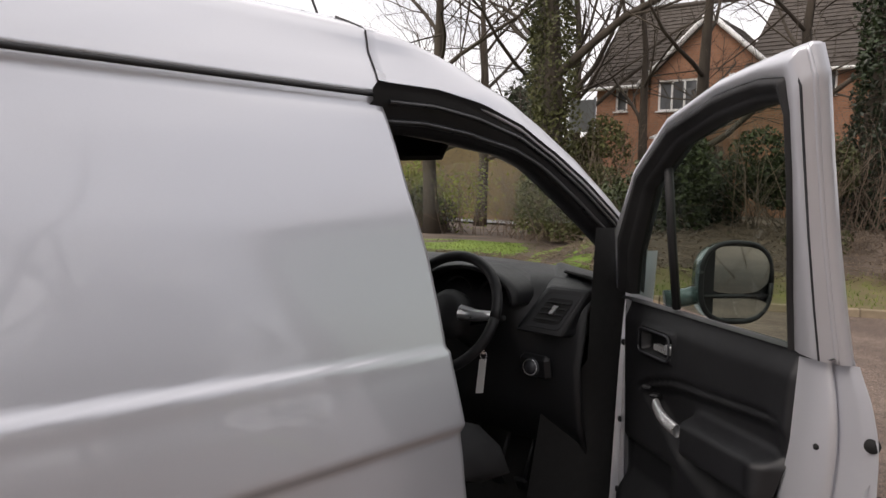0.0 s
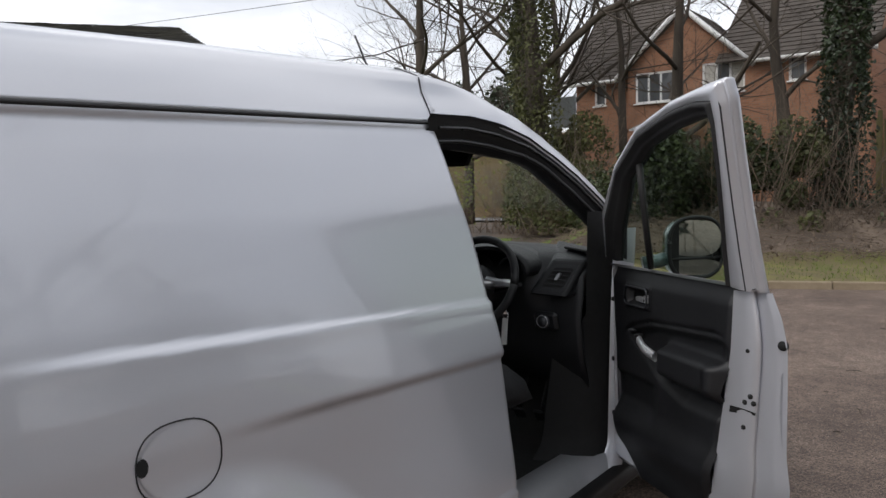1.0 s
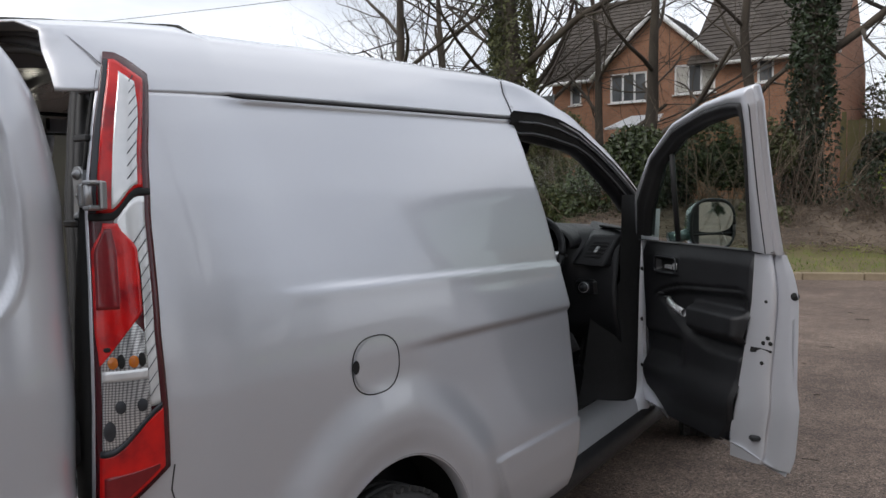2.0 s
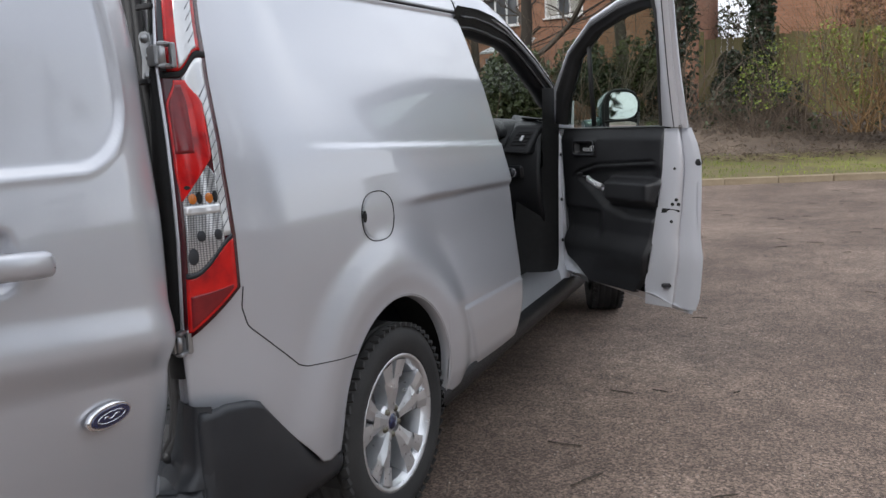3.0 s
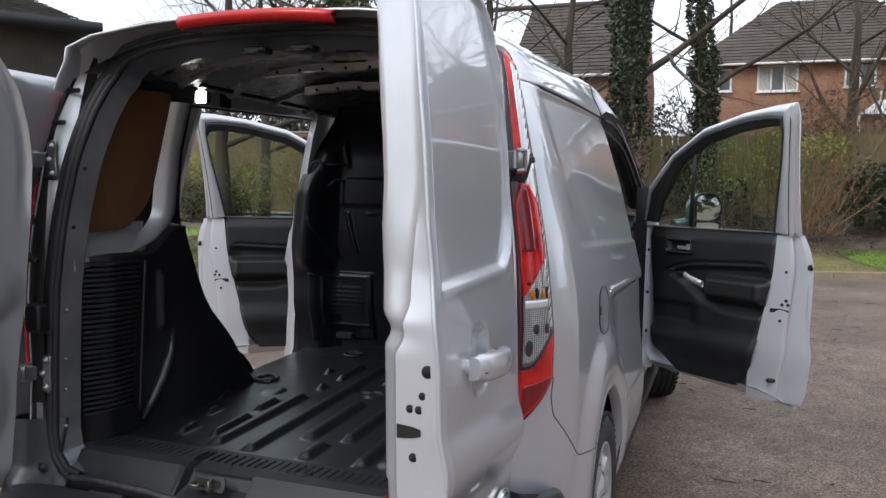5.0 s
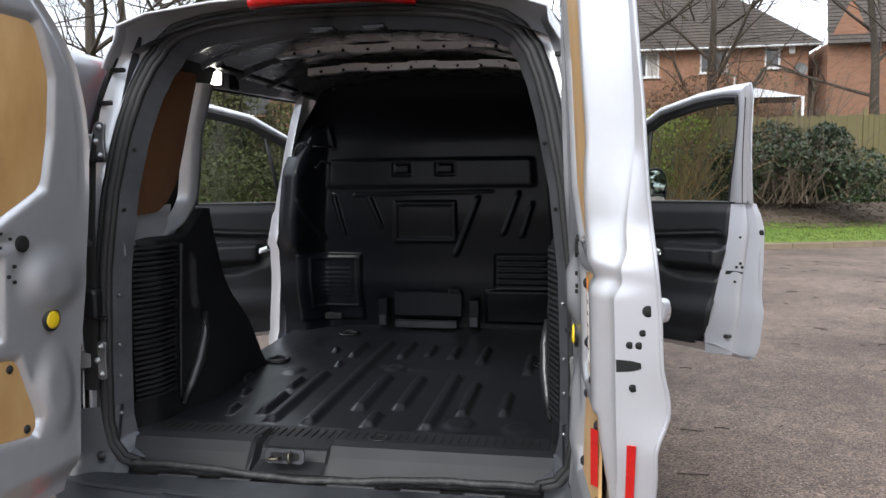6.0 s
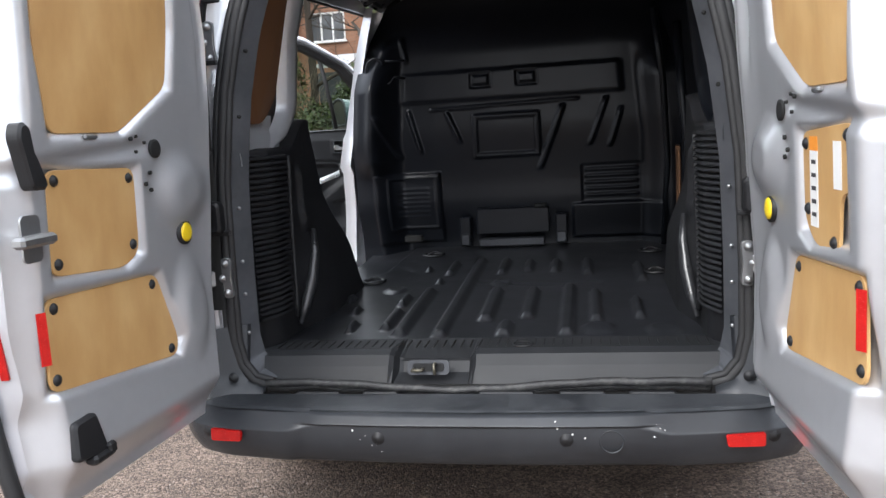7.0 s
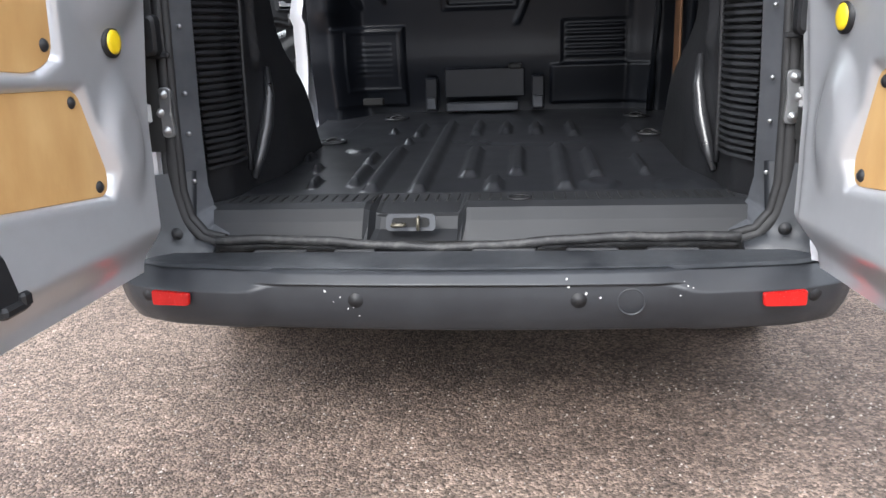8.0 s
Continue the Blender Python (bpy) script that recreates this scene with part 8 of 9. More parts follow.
# hedge and scrub on the bank
bush(-27.5, 44.0, 0.4, 6.0, 4.0, 11.0, 7000, 0.15, IVY, 35, "evergreen_tree", "dark evergreen tree behind a brick wall", 30)
bush(-32.5, 45.0, 0.4, 5.0, 4.0, 8.5, 4000, 0.15, IVY, 36, "evergreen_tree", "lower dark evergreen behind a brick wall", 30)
bush(-0.9, 33.0, 1.3, 3.0, 2.0, 4.6, 2500, 0.07, OLIVE, 67, "shrub", "far olive shrubbery between two houses", 160)
bush(-9.0, 20.6, 0.9, 2.4, 1.2, 3.3, 5000, 0.055, OLIVE, 68, "shrub", "loose olive shrub filling the gap by the trees", 90)
bush(0.5, 18.0, 0.8, 2.2, 1.2, 1.1, 500, 0.05, IVY, 62, "brush_heap", "heap of cut brown branches on the bank", 150)
bush(3.4, 22.4, 1.1, 2.8, 1.4, 3.9, 3200, 0.045, COPPER, 69, "shrub", "tall copper-brown twiggy shrub behind the fence", 160, STEM)
bush(6.6, 26.5, 1.3, 3.4, 1.6, 4.2, 900, 0.05, OLIVE, 63, "shrub", "tall twiggy garden shrub before a house", 240)
bush(-5.2, 16.8, 0.55, 2.6, 1.4, 2.7, 9000, 0.055, HEDGE, 41, "hedge", "tall glossy evergreen hedge with pale leaf edges", 10)
bush(-7.3, 17.6, 0.6, 2.4, 1.4, 1.9, 4500, 0.05, OLIVE, 42, "shrub", "loose olive green shrub", 60)
bush(-3.3, 17.6, 0.8, 2.2, 1.3, 2.8, 6500, 0.055, HEDGE, 43, "shrub", "dense green scrub with brown stems", 60)
bush(-1.7, 18.2, 0.8, 1.8, 1.2, 2.4, 3600, 0.05, OLIVE, 44, "shrub", "straggly shrub with olive leaves", 60)
bush(0.25, 20.6, 1.0, 1.7, 1.0, 2.4, 4500, 0.055, IVY, 45, "shrub", "dark ivy mass hanging over the fence", 20)
bush(1.45, 17.6, 1.0, 1.8, 1.0, 2.2, 1500, 0.03, SPRING, 46, "shrub", "young shrub with bright yellow-green leaves", 22)
bush(2.75, 17.2, 0.8, 1.2, 0.8, 2.5, 160, 0.04, OLIVE, 47, "shrub", "upright bundle of bare ochre stems", 48, STEM)
bush(4.6, 18.6, 0.9, 2.2, 1.4, 1.6, 3500, 0.05, IVY, 48, "shrub", "heap of ivy and cut branches", 130)
bush(5.9, 19.6, 1.0, 2.2, 1.4, 2.5, 8000, 0.05, IVY, 49, "hedge", "dense dark ivy-covered hedge", 30)
bush(6.4, 18.4, 0.9, 2.0, 1.2, 1.3, 3500, 0.055, IVY, 50, "shrub", "low spreading ivy heap", 60)
bush(3.4, 21.0, 1.1, 1.6, 1.0, 2.3, 1500, 0.05, SPRING, 51, "shrub", "yellow-green shrub against a fence", 60)
bush(5.0, 20.6, 1.1, 2.0, 1.0, 2.0, 1200, 0.05, OLIVE, 52, "shrub", "sparse shrub against a fence", 90)
bush(-11.2, 22.4, 0.3, 3.0, 1.2, 1.9, 1200, 0.05, SPRING, 53, "shrub", "spring shrub with fresh yellow-green leaves", 80)
bush(-16.6, 22.6, 0.3, 3.0, 1.4, 1.6, 3000, 0.05, HEDGE, 54, "shrub", "low green shrub beside the grass", 70)
bush(-19.0, 21.6, 0.3, 3.4, 1.4, 2.0, 3000, 0.05, SPRING, 55, "shrub", "tangled shrub with fresh leaves", 90)
bush(-9.6, 21.8, 0.35, 2.4, 1.0, 1.2, 1200, 0.045, OLIVE, 56, "shrub", "brown undergrowth with few leaves", 120)
bush(1.4, 17.3, 0.75, 4.6, 0.9, 0.45, 120, 0.05, HEDGE, 57, "shrub", "dead twigs and cut branches on the bank", 120)
bush(-2.4, 16.6, 0.6, 3.0, 0.7, 0.6, 400, 0.05, OLIVE, 58, "shrub", "low brown dead undergrowth on the bank", 140)
bush(-14.0, 22.8, 0.3, 3.4, 1.6, 2.8, 1100, 0.05, SPRING, 64, "shrub", "tall sparse shrub beside the lane in pale leaf", 50)
bush(-18.0, 24.0, 0.3, 3.6, 1.6, 2.6, 3500, 0.055, SPRING, 65, "shrub", "tall shrub coming into pale leaf", 140)
bush(-9.8, 20.6, 0.4, 2.2, 1.2, 2.2, 1300, 0.055, HEDGE, 66, "shrub", "dense dark green shrub", 80)
random.seed(60)
ms = Mesh()
for i in range(7000):
    s, k = random.uniform(-13, 13), random.uniform(1.8, 5.0)
    a, l = random.uniform(0, 6.28), random.uniform(0.08, 0.45)
    p = Vector(kerb_xy(s, k, land(s, k) + random.uniform(0.01, 0.10)))
    q = p + Vector((l * math.cos(a), l * math.sin(a), random.gauss(0.02, 0.06)))
    ms.tube([p, p.lerp(q, 0.5) + Vector((0, 0, 0.02)), q], 0.005, 3, caps=False)
tagged(part("dead_twigs", ms, TWIG, None, fix=False), "brown dead twigs littering the bank", "twigs", kind="stuff")
ms = Mesh()
random.seed(61)
leaves(ms, [kerb_xy(s, k, land(s, k) + random.uniform(0.01, 0.06)) for s, k in ((random.uniform(-13, 13), random.uniform(1.9, 5.5)) for _ in range(7000))], 0.035)
tagged(part("leaf_litter", ms, TWIG, None, fix=False), "brown fallen leaves on the bank", "leaves", kind="stuff")


# ---- houses ----
def brick_wall_material(name, a, b, mortar):
    m = bpy.data.materials.new(name)
    m.use_nodes = True
    n, l = m.node_tree.nodes, m.node_tree.links
    p = n["Principled BSDF"]
    co = n.new("ShaderNodeTexCoord")
    mp = n.new("ShaderNodeMapping")
    mp.inputs["Rotation"].default_value = (radians(90), 0, 0)
    br = n.new("ShaderNodeTexBrick")
    br.inputs["Color1"].default_value, br.inputs["Color2"].default_value, br.inputs["Mortar"].default_value = rgba(a), rgba(b), rgba(mortar)
    br.inputs["Scale"].default_value = 1.0
    br.inputs["Brick Width"].default_value, br.inputs["Row Height"].default_value, br.inputs["Mortar Size"].default_value = 0.225, 0.075, 0.006
    l.new(co.outputs["Object"], mp.inputs["Vector"])
    l.new(mp.outputs["Vector"], br.inputs["Vector"])
    nz = n.new("ShaderNodeTexNoise")
    nz.inputs["Scale"].default_value, nz.inputs["Detail"].default_value = 0.9, 5
    l.new(co.outputs["Object"], nz.inputs["Vector"])
    mx = n.new("ShaderNodeMix")
    mx.data_type, mx.blend_type = "RGBA", "MULTIPLY"
    mx.inputs["Factor"].default_value = 0.45
    l.new(br.outputs["Color"], mx.inputs["A"])
    l.new(nz.outputs["Color"], mx.inputs["B"])
    hs = n.new("ShaderNodeHueSaturation")
    hs.inputs["Value"].default_value = 1.25
    l.new(mx.outputs["Result"], hs.inputs["Color"])
    bw = n.new("ShaderNodeRGBToBW")
    l.new(nz.outputs["Color"], bw.inputs["Color"])
    l.new(bw.outputs[0], mx.inputs["B"])
    l.new(hs.outputs["Color"], p.inputs["Base Color"])
    p.inputs["Roughness"].default_value = 0.9
    bp = n.new("ShaderNodeBump")
    bp.inputs["Strength"].default_value, bp.inputs["Distance"].default_value = 0.6, 0.01
    l.new(br.outputs["Fac"], bp.inputs["Height"])
    bp.invert = True
    l.new(bp.outputs["Normal"], p.inputs["Normal"])
    return m


BRICKWALL = brick_wall_material("orange_brickwork", (0.31, 0.148, 0.084), (0.385, 0.192, 0.114), (0.26, 0.20, 0.155))
BROWNWALL = brick_wall_material("brown_brickwork", (0.15, 0.105, 0.048), (0.19, 0.14, 0.065), (0.13, 0.105, 0.07))


def wall_with_holes(x0, x1, z0, z1, y, holes, depth=0.12):
    """A wall facing the car park, with window reveals cut through it."""
    ms = Mesh()
    xs = sorted({x0, x1, *[h[0] for h in holes], *[h[1] for h in holes]})
    zs = sorted({z0, z1, *[h[2] for h in holes], *[h[3] for h in holes]})
    for i in range(len(xs) - 1):
        for j in range(len(zs) - 1):
            cx, cz = (xs[i] + xs[i + 1]) / 2, (zs[j] + zs[j + 1]) / 2
            if any(h[0] < cx < h[1] and h[2] < cz < h[3] for h in holes):
                continue
            ms.poly([(xs[i], y, zs[j]), (xs[i + 1], y, zs[j]), (xs[i + 1], y, zs[j + 1]), (xs[i], y, zs[j + 1])])
    for a, b, c, d in holes:
        for p, q in (((a, c), (b, c)), ((b, c), (b, d)), ((b, d), (a, d)), ((a, d), (a, c))):
            ms.poly([(p[0], y, p[1]), (q[0], y, q[1]), (q[0], y + depth, q[1]), (p[0], y + depth, p[1])])
    return ms


def window(house, h, y, lights, curtain=False):
    a, b, c, d = h
    ms = Mesh()
    f = 0.07
    cx, cz = (a + b) / 2, (c + d) / 2
    corners = [(a, c, 1, 1), (b, c, -1, 1), (b, d, -1, -1), (a, d, 1, -1)]
    prof = [(0.0, 0.09), (0.0, 0.03), (f, 0.03), (f, 0.09)]
    ms.grid(lambda i, j: (corners[i][0] + corners[i][2] * prof[j][0], y + prof[j][1], corners[i][1] + corners[i][3] * prof[j][0]), range(4), range(4), smooth=False, wrap=True)
    wf = part("window", ms, UPVC, house, "white framed casement window")
    for i in range(1, lights):
        x = a + f / 2 + (b - a - f) * i / lights
        part("mullion", Mesh().box((x, y + 0.06, cz), (f, 0.06, d - c - 2 * f), None, 0.01), UPVC, wf)
    for i in range(lights):
        xa = a + f + (b - a - f) * i / lights
        xb = a + (b - a - f) * (i + 1) / lights
        ms = Mesh()
        ms.box(((xa + xb) / 2, y + 0.07, cz), (xb - xa, 0.012, d - c - 2 * f))
        part("pane", ms, CURTAIN if curtain and i != lights // 2 else PANE, wf)
    ms = Mesh()
    ms.box((cx, y - 0.02, c - 0.02), (b - a + 0.1, 0.14, 0.05), None, 0.01)
    part("sill", ms, UPVC, wf)


def tiles(ms, p00, p10, p01, p11, cols, rows, t=0.03):
    """Lapped tiles over a roof slope given by its four corners."""
    p00, p10, p01, p11 = (Vector(p) for p in (p00, p10, p01, p11))
    nrm = (p10 - p00).cross(p01 - p00).normalized()
    if nrm.z < 0:
        nrm = -nrm
    ms.poly([p - nrm * 0.03 for p in (p00, p10, p11, p01)] if (p11 - p01).length > 0.01 else [p - nrm * 0.03 for p in (p00, p10, p01)])
    for r in range(rows):
        for c in range(-1 if cols else 0, cols):
            off = 0.5 if r % 2 else 0.0
            u0, u1 = (c + off) / cols, (c + off + 1.0) / cols
            if u0 >= 1 or u1 <= 0:
                continue
            u0, u1 = max(0, u0), min(1, u1)
            v0, v1 = r / rows, min(1, (r + 1.15) / rows)
            q = lambda u, v: (p00.lerp(p10, u)).lerp(p01.lerp(p11, u), v)
            j = random.uniform(0, 0.008)
            a, b, cc, d = q(u0, v0) + nrm * (t + j), q(u1, v0) + nrm * (t + j), q(u1, v1) + nrm * j, q(u0, v1) + nrm * j
            o = len(ms.v)
            ms.v += [tuple(a), tuple(b), tuple(cc), tuple(d), tuple(a - nrm * t), tuple(b - nrm * t)]
            for f in ((o, o + 1, o + 2, o + 3), (o + 4, o + 5, o + 1, o)):
                ms.f.append(f), ms.smooth.append(False)


# gabled brick house
random.seed(70)
hA = thing("house", "orange brick house with a brown tiled roof and front gable", "house", at=(-7, 27, 1.3))
holesA = [(-11.26, -10.80, 4.77, 5.57), (-9.49, -8.11, 4.67, 5.72), (-4.42, -3.9, 4.95, 5.80), (-9.4, -8.2, 2.2, 3.3)]
part("wall", wall_with_holes(-12.0, -9.76, 1.2, 5.75, 27.0, [holesA[0]]), BRICKWALL, hA, "orange brick wall")
part("wall", wall_with_holes(-9.76, -2.1, 1.2, 5.85, 26.6, [holesA[1], (-7.14, -5.75, 4.79, 5.80), holesA[2]]), BRICKWALL, hA, "orange brick wall")
for pts in ([(-9.76, 26.6, 5.85), (-5.85, 26.6, 5.85), (-7.78, 26.6, 7.65)],
            [(-9.76, 26.6, 1.2), (-9.76, 27.0, 1.2), (-9.76, 27.0, 5.85), (-9.76, 26.6, 5.85)],
            [(-2.1, 26.6, 1.2), (-2.1, 33, 1.2), (-2.1, 33, 5.85), (-2.1, 29.8, 8.9), (-2.1, 26.6, 5.85)],
            [(-12.0, 27.0, 1.2), (-12.0, 33, 1.2), (-12.0, 33, 5.75), (-12.0, 29.8, 8.9), (-12.0, 27.0, 5.75)]):
    part("wall", Mesh().poly(pts), BRICKWALL, hA)
window(hA, holesA[0], 27.0, 1)
window(hA, holesA[1], 26.6, 3)
window(hA, (-7.14, -5.75, 4.79, 5.80), 26.6, 3, True)
window(hA, holesA[2], 26.6, 1)
ms = Mesh()
tiles(ms, (-12.3, 26.6, 5.6), (-9.0, 26.6, 5.6), (-12.3, 29.8, 8.9), (-9.0, 29.8, 8.9), 16, 20)
tiles(ms, (-6.6, 26.25, 5.7), (-1.9, 26.25, 5.7), (-6.6, 29.8, 8.9), (-1.9, 29.8, 8.9), 22, 20)
tiles(ms, (-10.1, 26.4, 5.62), (-10.1, 29.5, 5.62), (-7.78, 26.4, 7.78), (-7.78, 29.5, 7.78), 12, 14)
tiles(ms, (-5.45, 26.4, 5.62), (-5.45, 29.5, 5.62), (-7.78, 26.4, 7.78), (-7.78, 29.5, 7.78), 12, 14)
rfA = part("roof", ms, TILE, hA, "brown lapped roof tiles", fix=False)
ms = Mesh()
for a, b in (((-10.15, 26.36, 5.55), (-7.78, 26.36, 7.72)), ((-5.40, 26.36, 5.55), (-7.78, 26.36, 7.72))):
    ms.tube([a, b], 0.09, 4)
ms.tube([(-12.3, 26.55, 5.55), (-10.1, 26.55, 5.55)], 0.07, 4)
ms.tube([(-5.45, 26.25, 5.66), (-1.9, 26.25, 5.66)], 0.07, 4)
part("barge_board", ms, UPVC, hA, "white barge boards and gutter")
ms = Mesh()
ms.tube([(-9.0, 29.8, 8.95), (-1.9, 29.8, 8.95)], 0.1, 6)
ms.tube([(-12.3, 29.8, 8.95), (-9.0, 29.8, 8.95)], 0.1, 6)
part("ridge", ms, TILE, hA)
# white conservatory roof and a grey metal unit beside it
cn = thing("conservatory", "white glazed conservatory roof beyond a hedge", "conservatory", at=(-8.9, 24.6, 1.2))
ms = Mesh()
ms.box((-7.75, 25.2, 2.3), (1.5, 1.8, 2.2), None, 0.02)
part("wall", ms, PANE, cn)
ms = Mesh()
ms.grid(lambda a, b: (-8.65 + 1.7 * a + 0.6 * b * (0.5 - a), 24.2 + 1.6 * b, 3.55 + 0.5 * b), steps(0, 1, 2), steps(0, 1, 2), smooth=False)
solid(part("roof", ms, CONS, cn), 0.06)
for i in range(8):
    ms = Mesh()
    a = i / 7
    ms.tube([(-8.65 + 1.7 * a, 24.2, 3.58), (-8.65 + 1.7 * a + 0.6 * (0.5 - a), 25.8, 4.08)], 0.025, 4)
    part("glazing_bar", ms, UPVC, cn)
gu = thing("notice_board", "grey metal board on posts among the trees", "board", at=(-9.3, 21.0, 0.9))
ms = Mesh()
ms.box((-9.3, 21.0, 3.95), (0.75, 0.05, 0.9), None, 0.01)
part("panel", ms, GREY_UNIT, gu)
for dx in (-0.38, 0.38):
    ms = Mesh()
    ms.tube([(-9.3 + dx, 21.05, 0.8), (-9.3 + dx, 21.05, 4.45)], 0.04, 6)
    part("post", ms, GREY_UNIT, gu)

# hipped brick house
hB = thing("house", "orange brick house with a hipped brown tiled roof", "house", at=(4.4, 30, 1.3))
holesB = [(0.45, 0.95, 5.45, 6.3), (1.82, 3.21, 5.41, 6.37), (4.70, 5.72, 5.50, 6.42), (7.02, 7.58, 5.61, 6.40)]
part("wall", wall_with_holes(-0.3, 8.55, 1.2, 6.5, 30.0, holesB), BRICKWALL, hB, "orange brick wall")
for x in (-0.3, 8.55):
    ms = Mesh()
    ms.poly([(x, 30, 1.2), (x, 36, 1.2), (x, 36, 6.5), (x, 30, 6.5)])
    part("wall", ms, BRICKWALL, hB)
for h, n in zip(holesB, (1, 3, 2, 1)):
    window(hB, h, 30.0, n, n == 3)
ms = Mesh()
tiles(ms, (-0.7, 29.6, 6.42), (8.95, 29.6, 6.42), (2.6, 33.0, 9.3), (5.7, 33.0, 9.3), 34, 20)
tiles(ms, (-0.7, 36.4, 6.42), (-0.7, 29.6, 6.42), (2.6, 33.0, 9.3), (2.6, 33.0, 9.3), 20, 20)
tiles(ms, (8.95, 29.6, 6.42), (8.95, 36.4, 6.42), (5.7, 33.0, 9.3), (5.7, 33.0, 9.3), 20, 20)
part("roof", ms, TILE, hB, "brown lapped roof tiles", fix=False)
ms = Mesh()
ms.tube([(-0.7, 29.58, 6.38), (8.95, 29.58, 6.38)], 0.045, 4)
part("gutter", ms, UPVC, hB)
ms = Mesh()
ms.lathe([(0.0, 0.0), (0.18, 0.03), (0.25, 0.09)], (8.2, 29.75, 5.5), (0.2, -1, 0.2), 16)
ms.tube([(8.2, 30.0, 5.4), (8.2, 29.75, 5.45)], 0.03, 5)
part("satellite_dish", ms, GREY_UNIT, hB, "pale satellite dish")
ms = Mesh()
ms.box((7.95, 29.9, 6.25), (0.22, 0.14, 0.28), None, 0.03)
part("alarm_box", ms, UPVC, hB)
hC = thing("house", "neighbouring orange brick house with a steep gable", "house", at=(12, 30, 1.3))
part("wall", wall_with_holes(9.1, 15.5, 1.2, 6.4, 29.6, []), BRICKWALL, hC, "orange brick wall")
ms = Mesh()
ms.poly([(9.1, 29.6, 6.4), (9.1, 36, 6.4), (9.1, 36, 1.2), (9.1, 29.6, 1.2)])
part("wall", ms, BRICKWALL, hC)
ms = Mesh()
ms.poly([(9.1, 29.6, 6.4), (10.6, 29.6, 6.4), (9.9, 29.6, 8.0)])
part("wall", ms, BRICKWALL, hC)
ms = Mesh()
tiles(ms, (9.0, 29.2, 6.3), (15.8, 29.2, 6.3), (9.8, 32.6, 9.4), (15.8, 32.6, 9.4), 24, 18)
part("roof", ms, TILE, hC, "brown lapped roof tiles", fix=False)
# white pavilion roof in the garden
pv = thing("garden_pavilion", "white peaked canopy roof in a garden", "pavilion", at=(7.3, 26.0, 1.3))
ms = Mesh()
apex = (5.3, 26.0, 4.6)
ring = [(4.6, 25.0, 4.05), (7.2, 25.0, 4.05), (7.4, 27.0, 4.05), (4.6, 27.0, 4.05)]
for i in range(4):
    ms.poly([ring[i], ring[(i + 1) % 4], apex])
part("canopy", ms, CONS, pv)
ms = Mesh()
ms.tube([apex, (5.3, 26.0, 4.85)], 0.03, 5)
part("finial", ms, UPVC, pv)
for p in ring:
    ms = Mesh()
    ms.tube([(p[0], p[1], 1.2), p], 0.05, 5)
    part("post", ms, UPVC, pv)

# board fence behind the shrubs
fence = thing("garden_fence", "weathered vertical board fence on the bank", "fence", at=(4.5, 21.6, 1.1))
bd = Mesh().box((0, 0, 0.95), (0.135, 0.02, 2.2), None, 0.004).data("board", FENCE)
random.seed(77)
for i in range(110):
    x = -1.1 + 0.14 * i
    ob = new("board", bd)
    ob.parent = fence
    ob.matrix_basis = fence.matrix_basis.inverted() @ pose(x, 21.6 + 0.06 * x, 1.15 + random.uniform(-0.03, 0.03), 0, random.uniform(-0.6, 0.6), 3.4)
for i in range(9):
    ms = Mesh()
    x = -1.1 + 1.85 * i
    ms.box((x, 21.66 + 0.06 * x, 2.2), (0.1, 0.1, 2.4), None, 0.01)
    part("post", ms, FENCE, fence)

# brown brick building beyond the far lane
bw = thing("brick_building", "long brown brick wall beyond a lane", "building", at=(-20, 33, 0.3))
part("wall", wall_with_holes(-60, -13.0, 0.2, 5.0, 40, []), BROWNWALL, bw, "brown brickwork")
ms = Mesh()
ms.box((-36.5, 40.1, 5.05), (47.2, 0.3, 0.1), None, 0.02)
part("coping", ms, KERB, bw)
ms = Mesh()
ms.grid(lambda x, y: (x, y, 0.45), [-70, -30, -12, -7], [31.0, 35.0])
tagged(part("road", ms, GREY_UNIT, None), "grey tarmac lane behind the shrubs", "road", kind="structure")

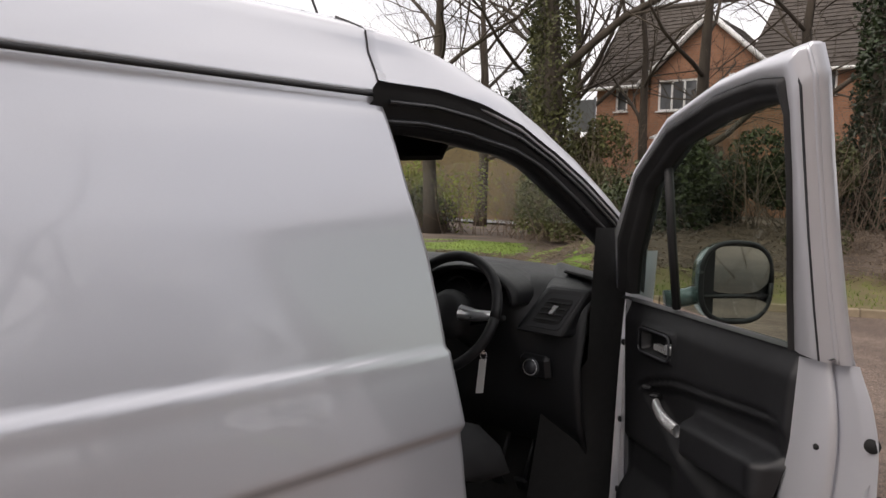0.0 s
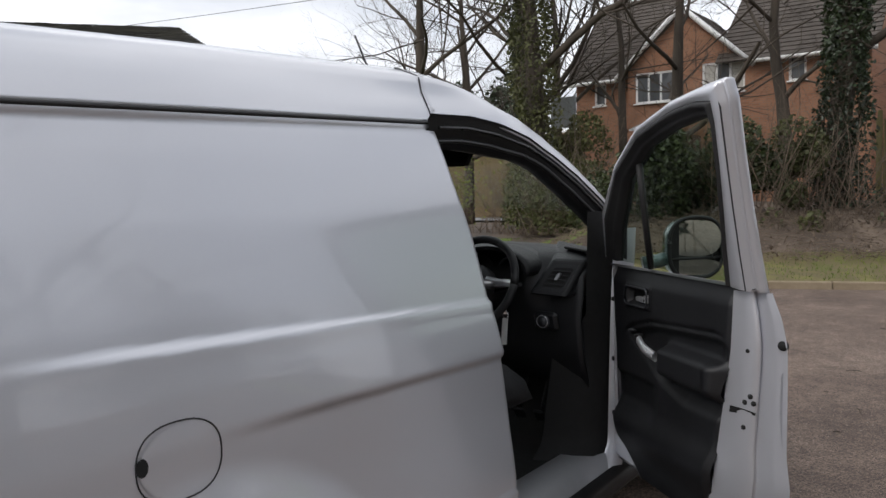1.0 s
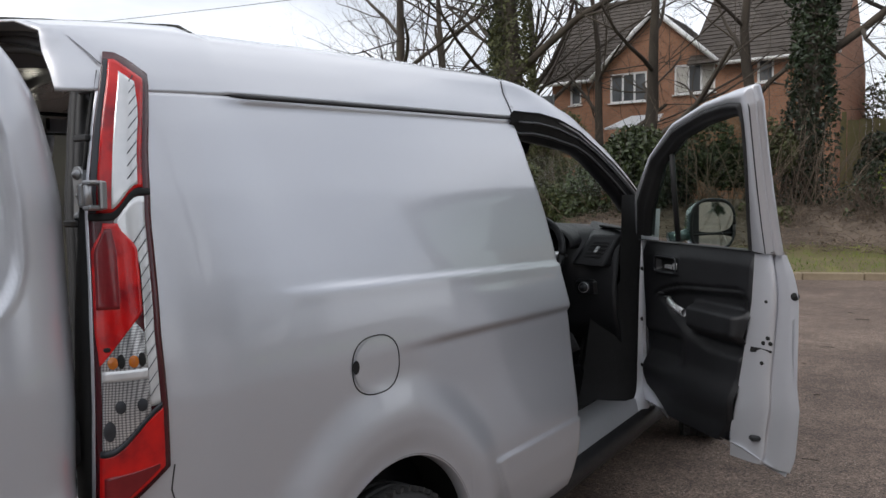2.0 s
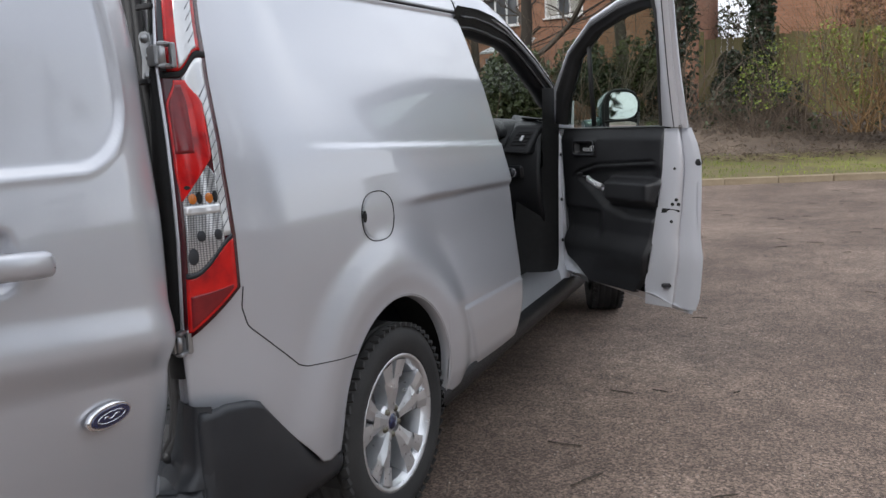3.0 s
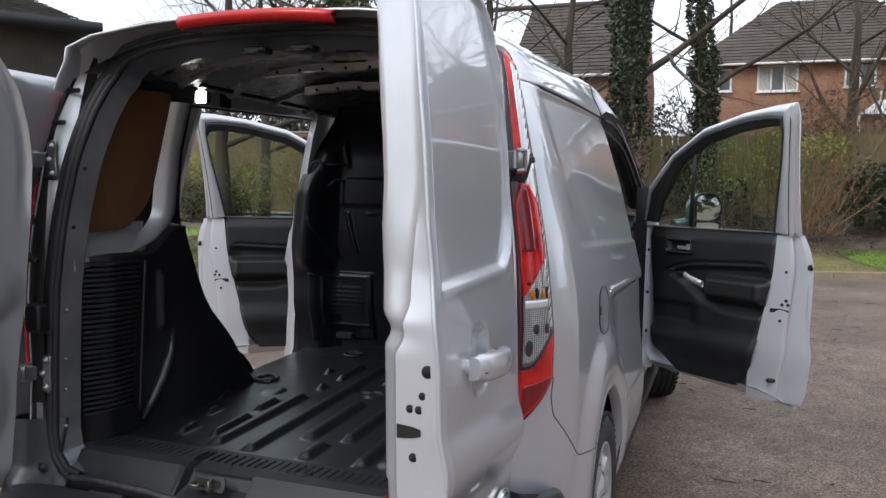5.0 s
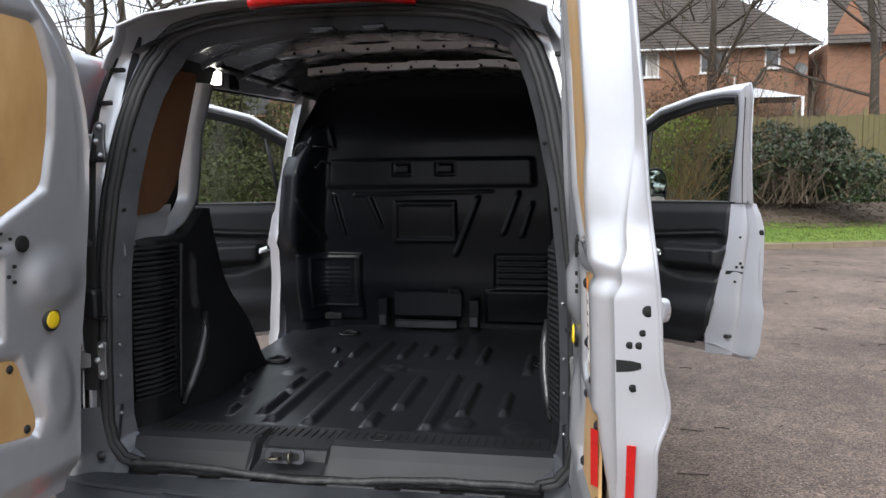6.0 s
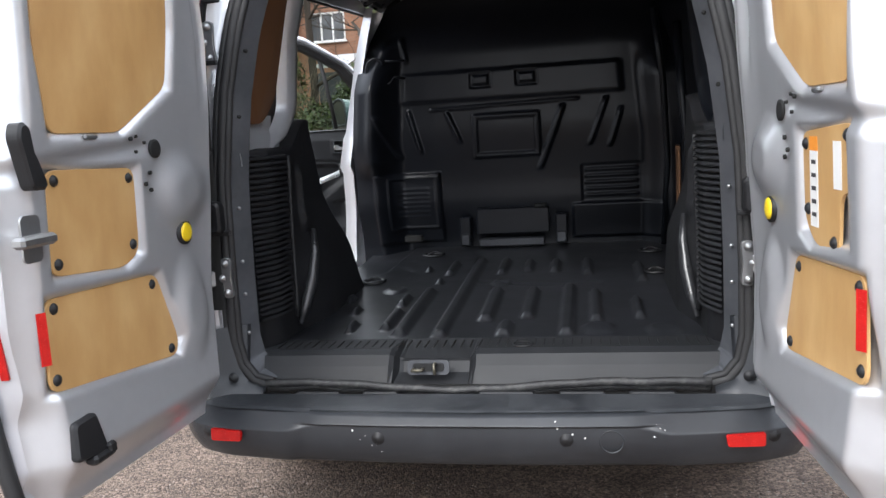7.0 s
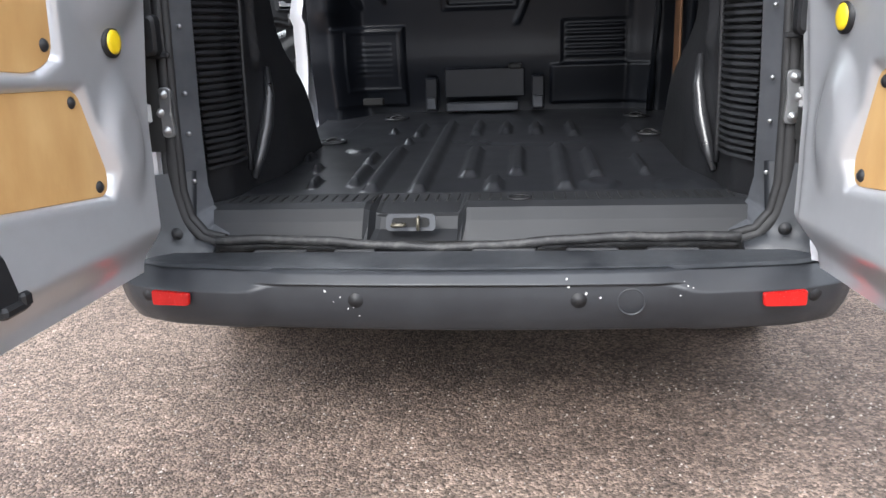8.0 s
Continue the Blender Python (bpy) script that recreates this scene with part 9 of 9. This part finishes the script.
# dark low building with a tiled roof
db = thing("low_building", "dark building with a black tiled roof", "building", at=(-9, 5, 0))
rb_ = Vector((-6.6, 6.73, 3.46))
along = Vector((-0.62, -0.79, 0)).normalized()
ra = rb_ + along * 8.0
top = Vector((-9.75, 8.34, 4.5))
random.seed(80)
ms = Mesh()
tiles(ms, ra, rb_, top + along * 8.0, top, 34, 16, 0.022)
part("roof", ms, ROOF_DARK, db, "black lapped tiles", fix=False)
ms = Mesh()
inn = Vector((-0.79, 0.62, 0)) * 0.4
for q0, q1 in ((ra + inn, rb_ + inn), (rb_ + inn, rb_ + inn * 12)):
    ms.poly([(q0.x, q0.y, 0), (q1.x, q1.y, 0), (q1.x, q1.y, 3.5), (q0.x, q0.y, 3.5)])
part("wall", ms, ROOF_DARK, db, "dark boarded wall under the eaves")
ms = Mesh()
ms.tube([tuple(ra), tuple(rb_)], 0.09, 6)
part("gutter", ms, BLACK_PLASTIC, db)
# overhead cable
cable = thing("overhead_cable", "thin overhead cable crossing the sky", "cable", at=(-16, 14, 6.5))
ms = Mesh()
ms.tube([(-28.0 + 24.0 * t, 14.0, 7.57 - 1.65 * t - 0.3 * t * (1 - t)) for t in steps(0, 1, 16)], 0.008, 5)
part("wire", ms, WIRE, cable)

# trees and a tall evergreen row behind the camera, which the paint and glass reflect
for x, y, w, h, sd in ((15.0, 10.0, 7.0, 7.5, 121), (16.0, 3.5, 7.0, 8.2, 122), (15.5, -3.5, 7.0, 7.2, 123), (13.0, -10.0, 7.0, 7.8, 124)):
    bush(x, y, 0.0, w, 5.0, h, 5000, 0.16, IVY, sd, "evergreen_tree", "tall dark evergreen row at the edge of the car park", 20)
for i, (x, y, h, sd) in enumerate(((9.0, 4.0, 9, 101), (11.5, -2.0, 10, 103), (8.5, -9.0, 9, 105), (-2.0, -14.0, 10, 107), (-8.0, -12.0, 9, 109), (14, 9, 9, 111))):
    bare_tree(x, y, 0.0, h, 0.25, sd, fork=0.3, label="bare tree at the edge of the car park", first=8, depth=4)
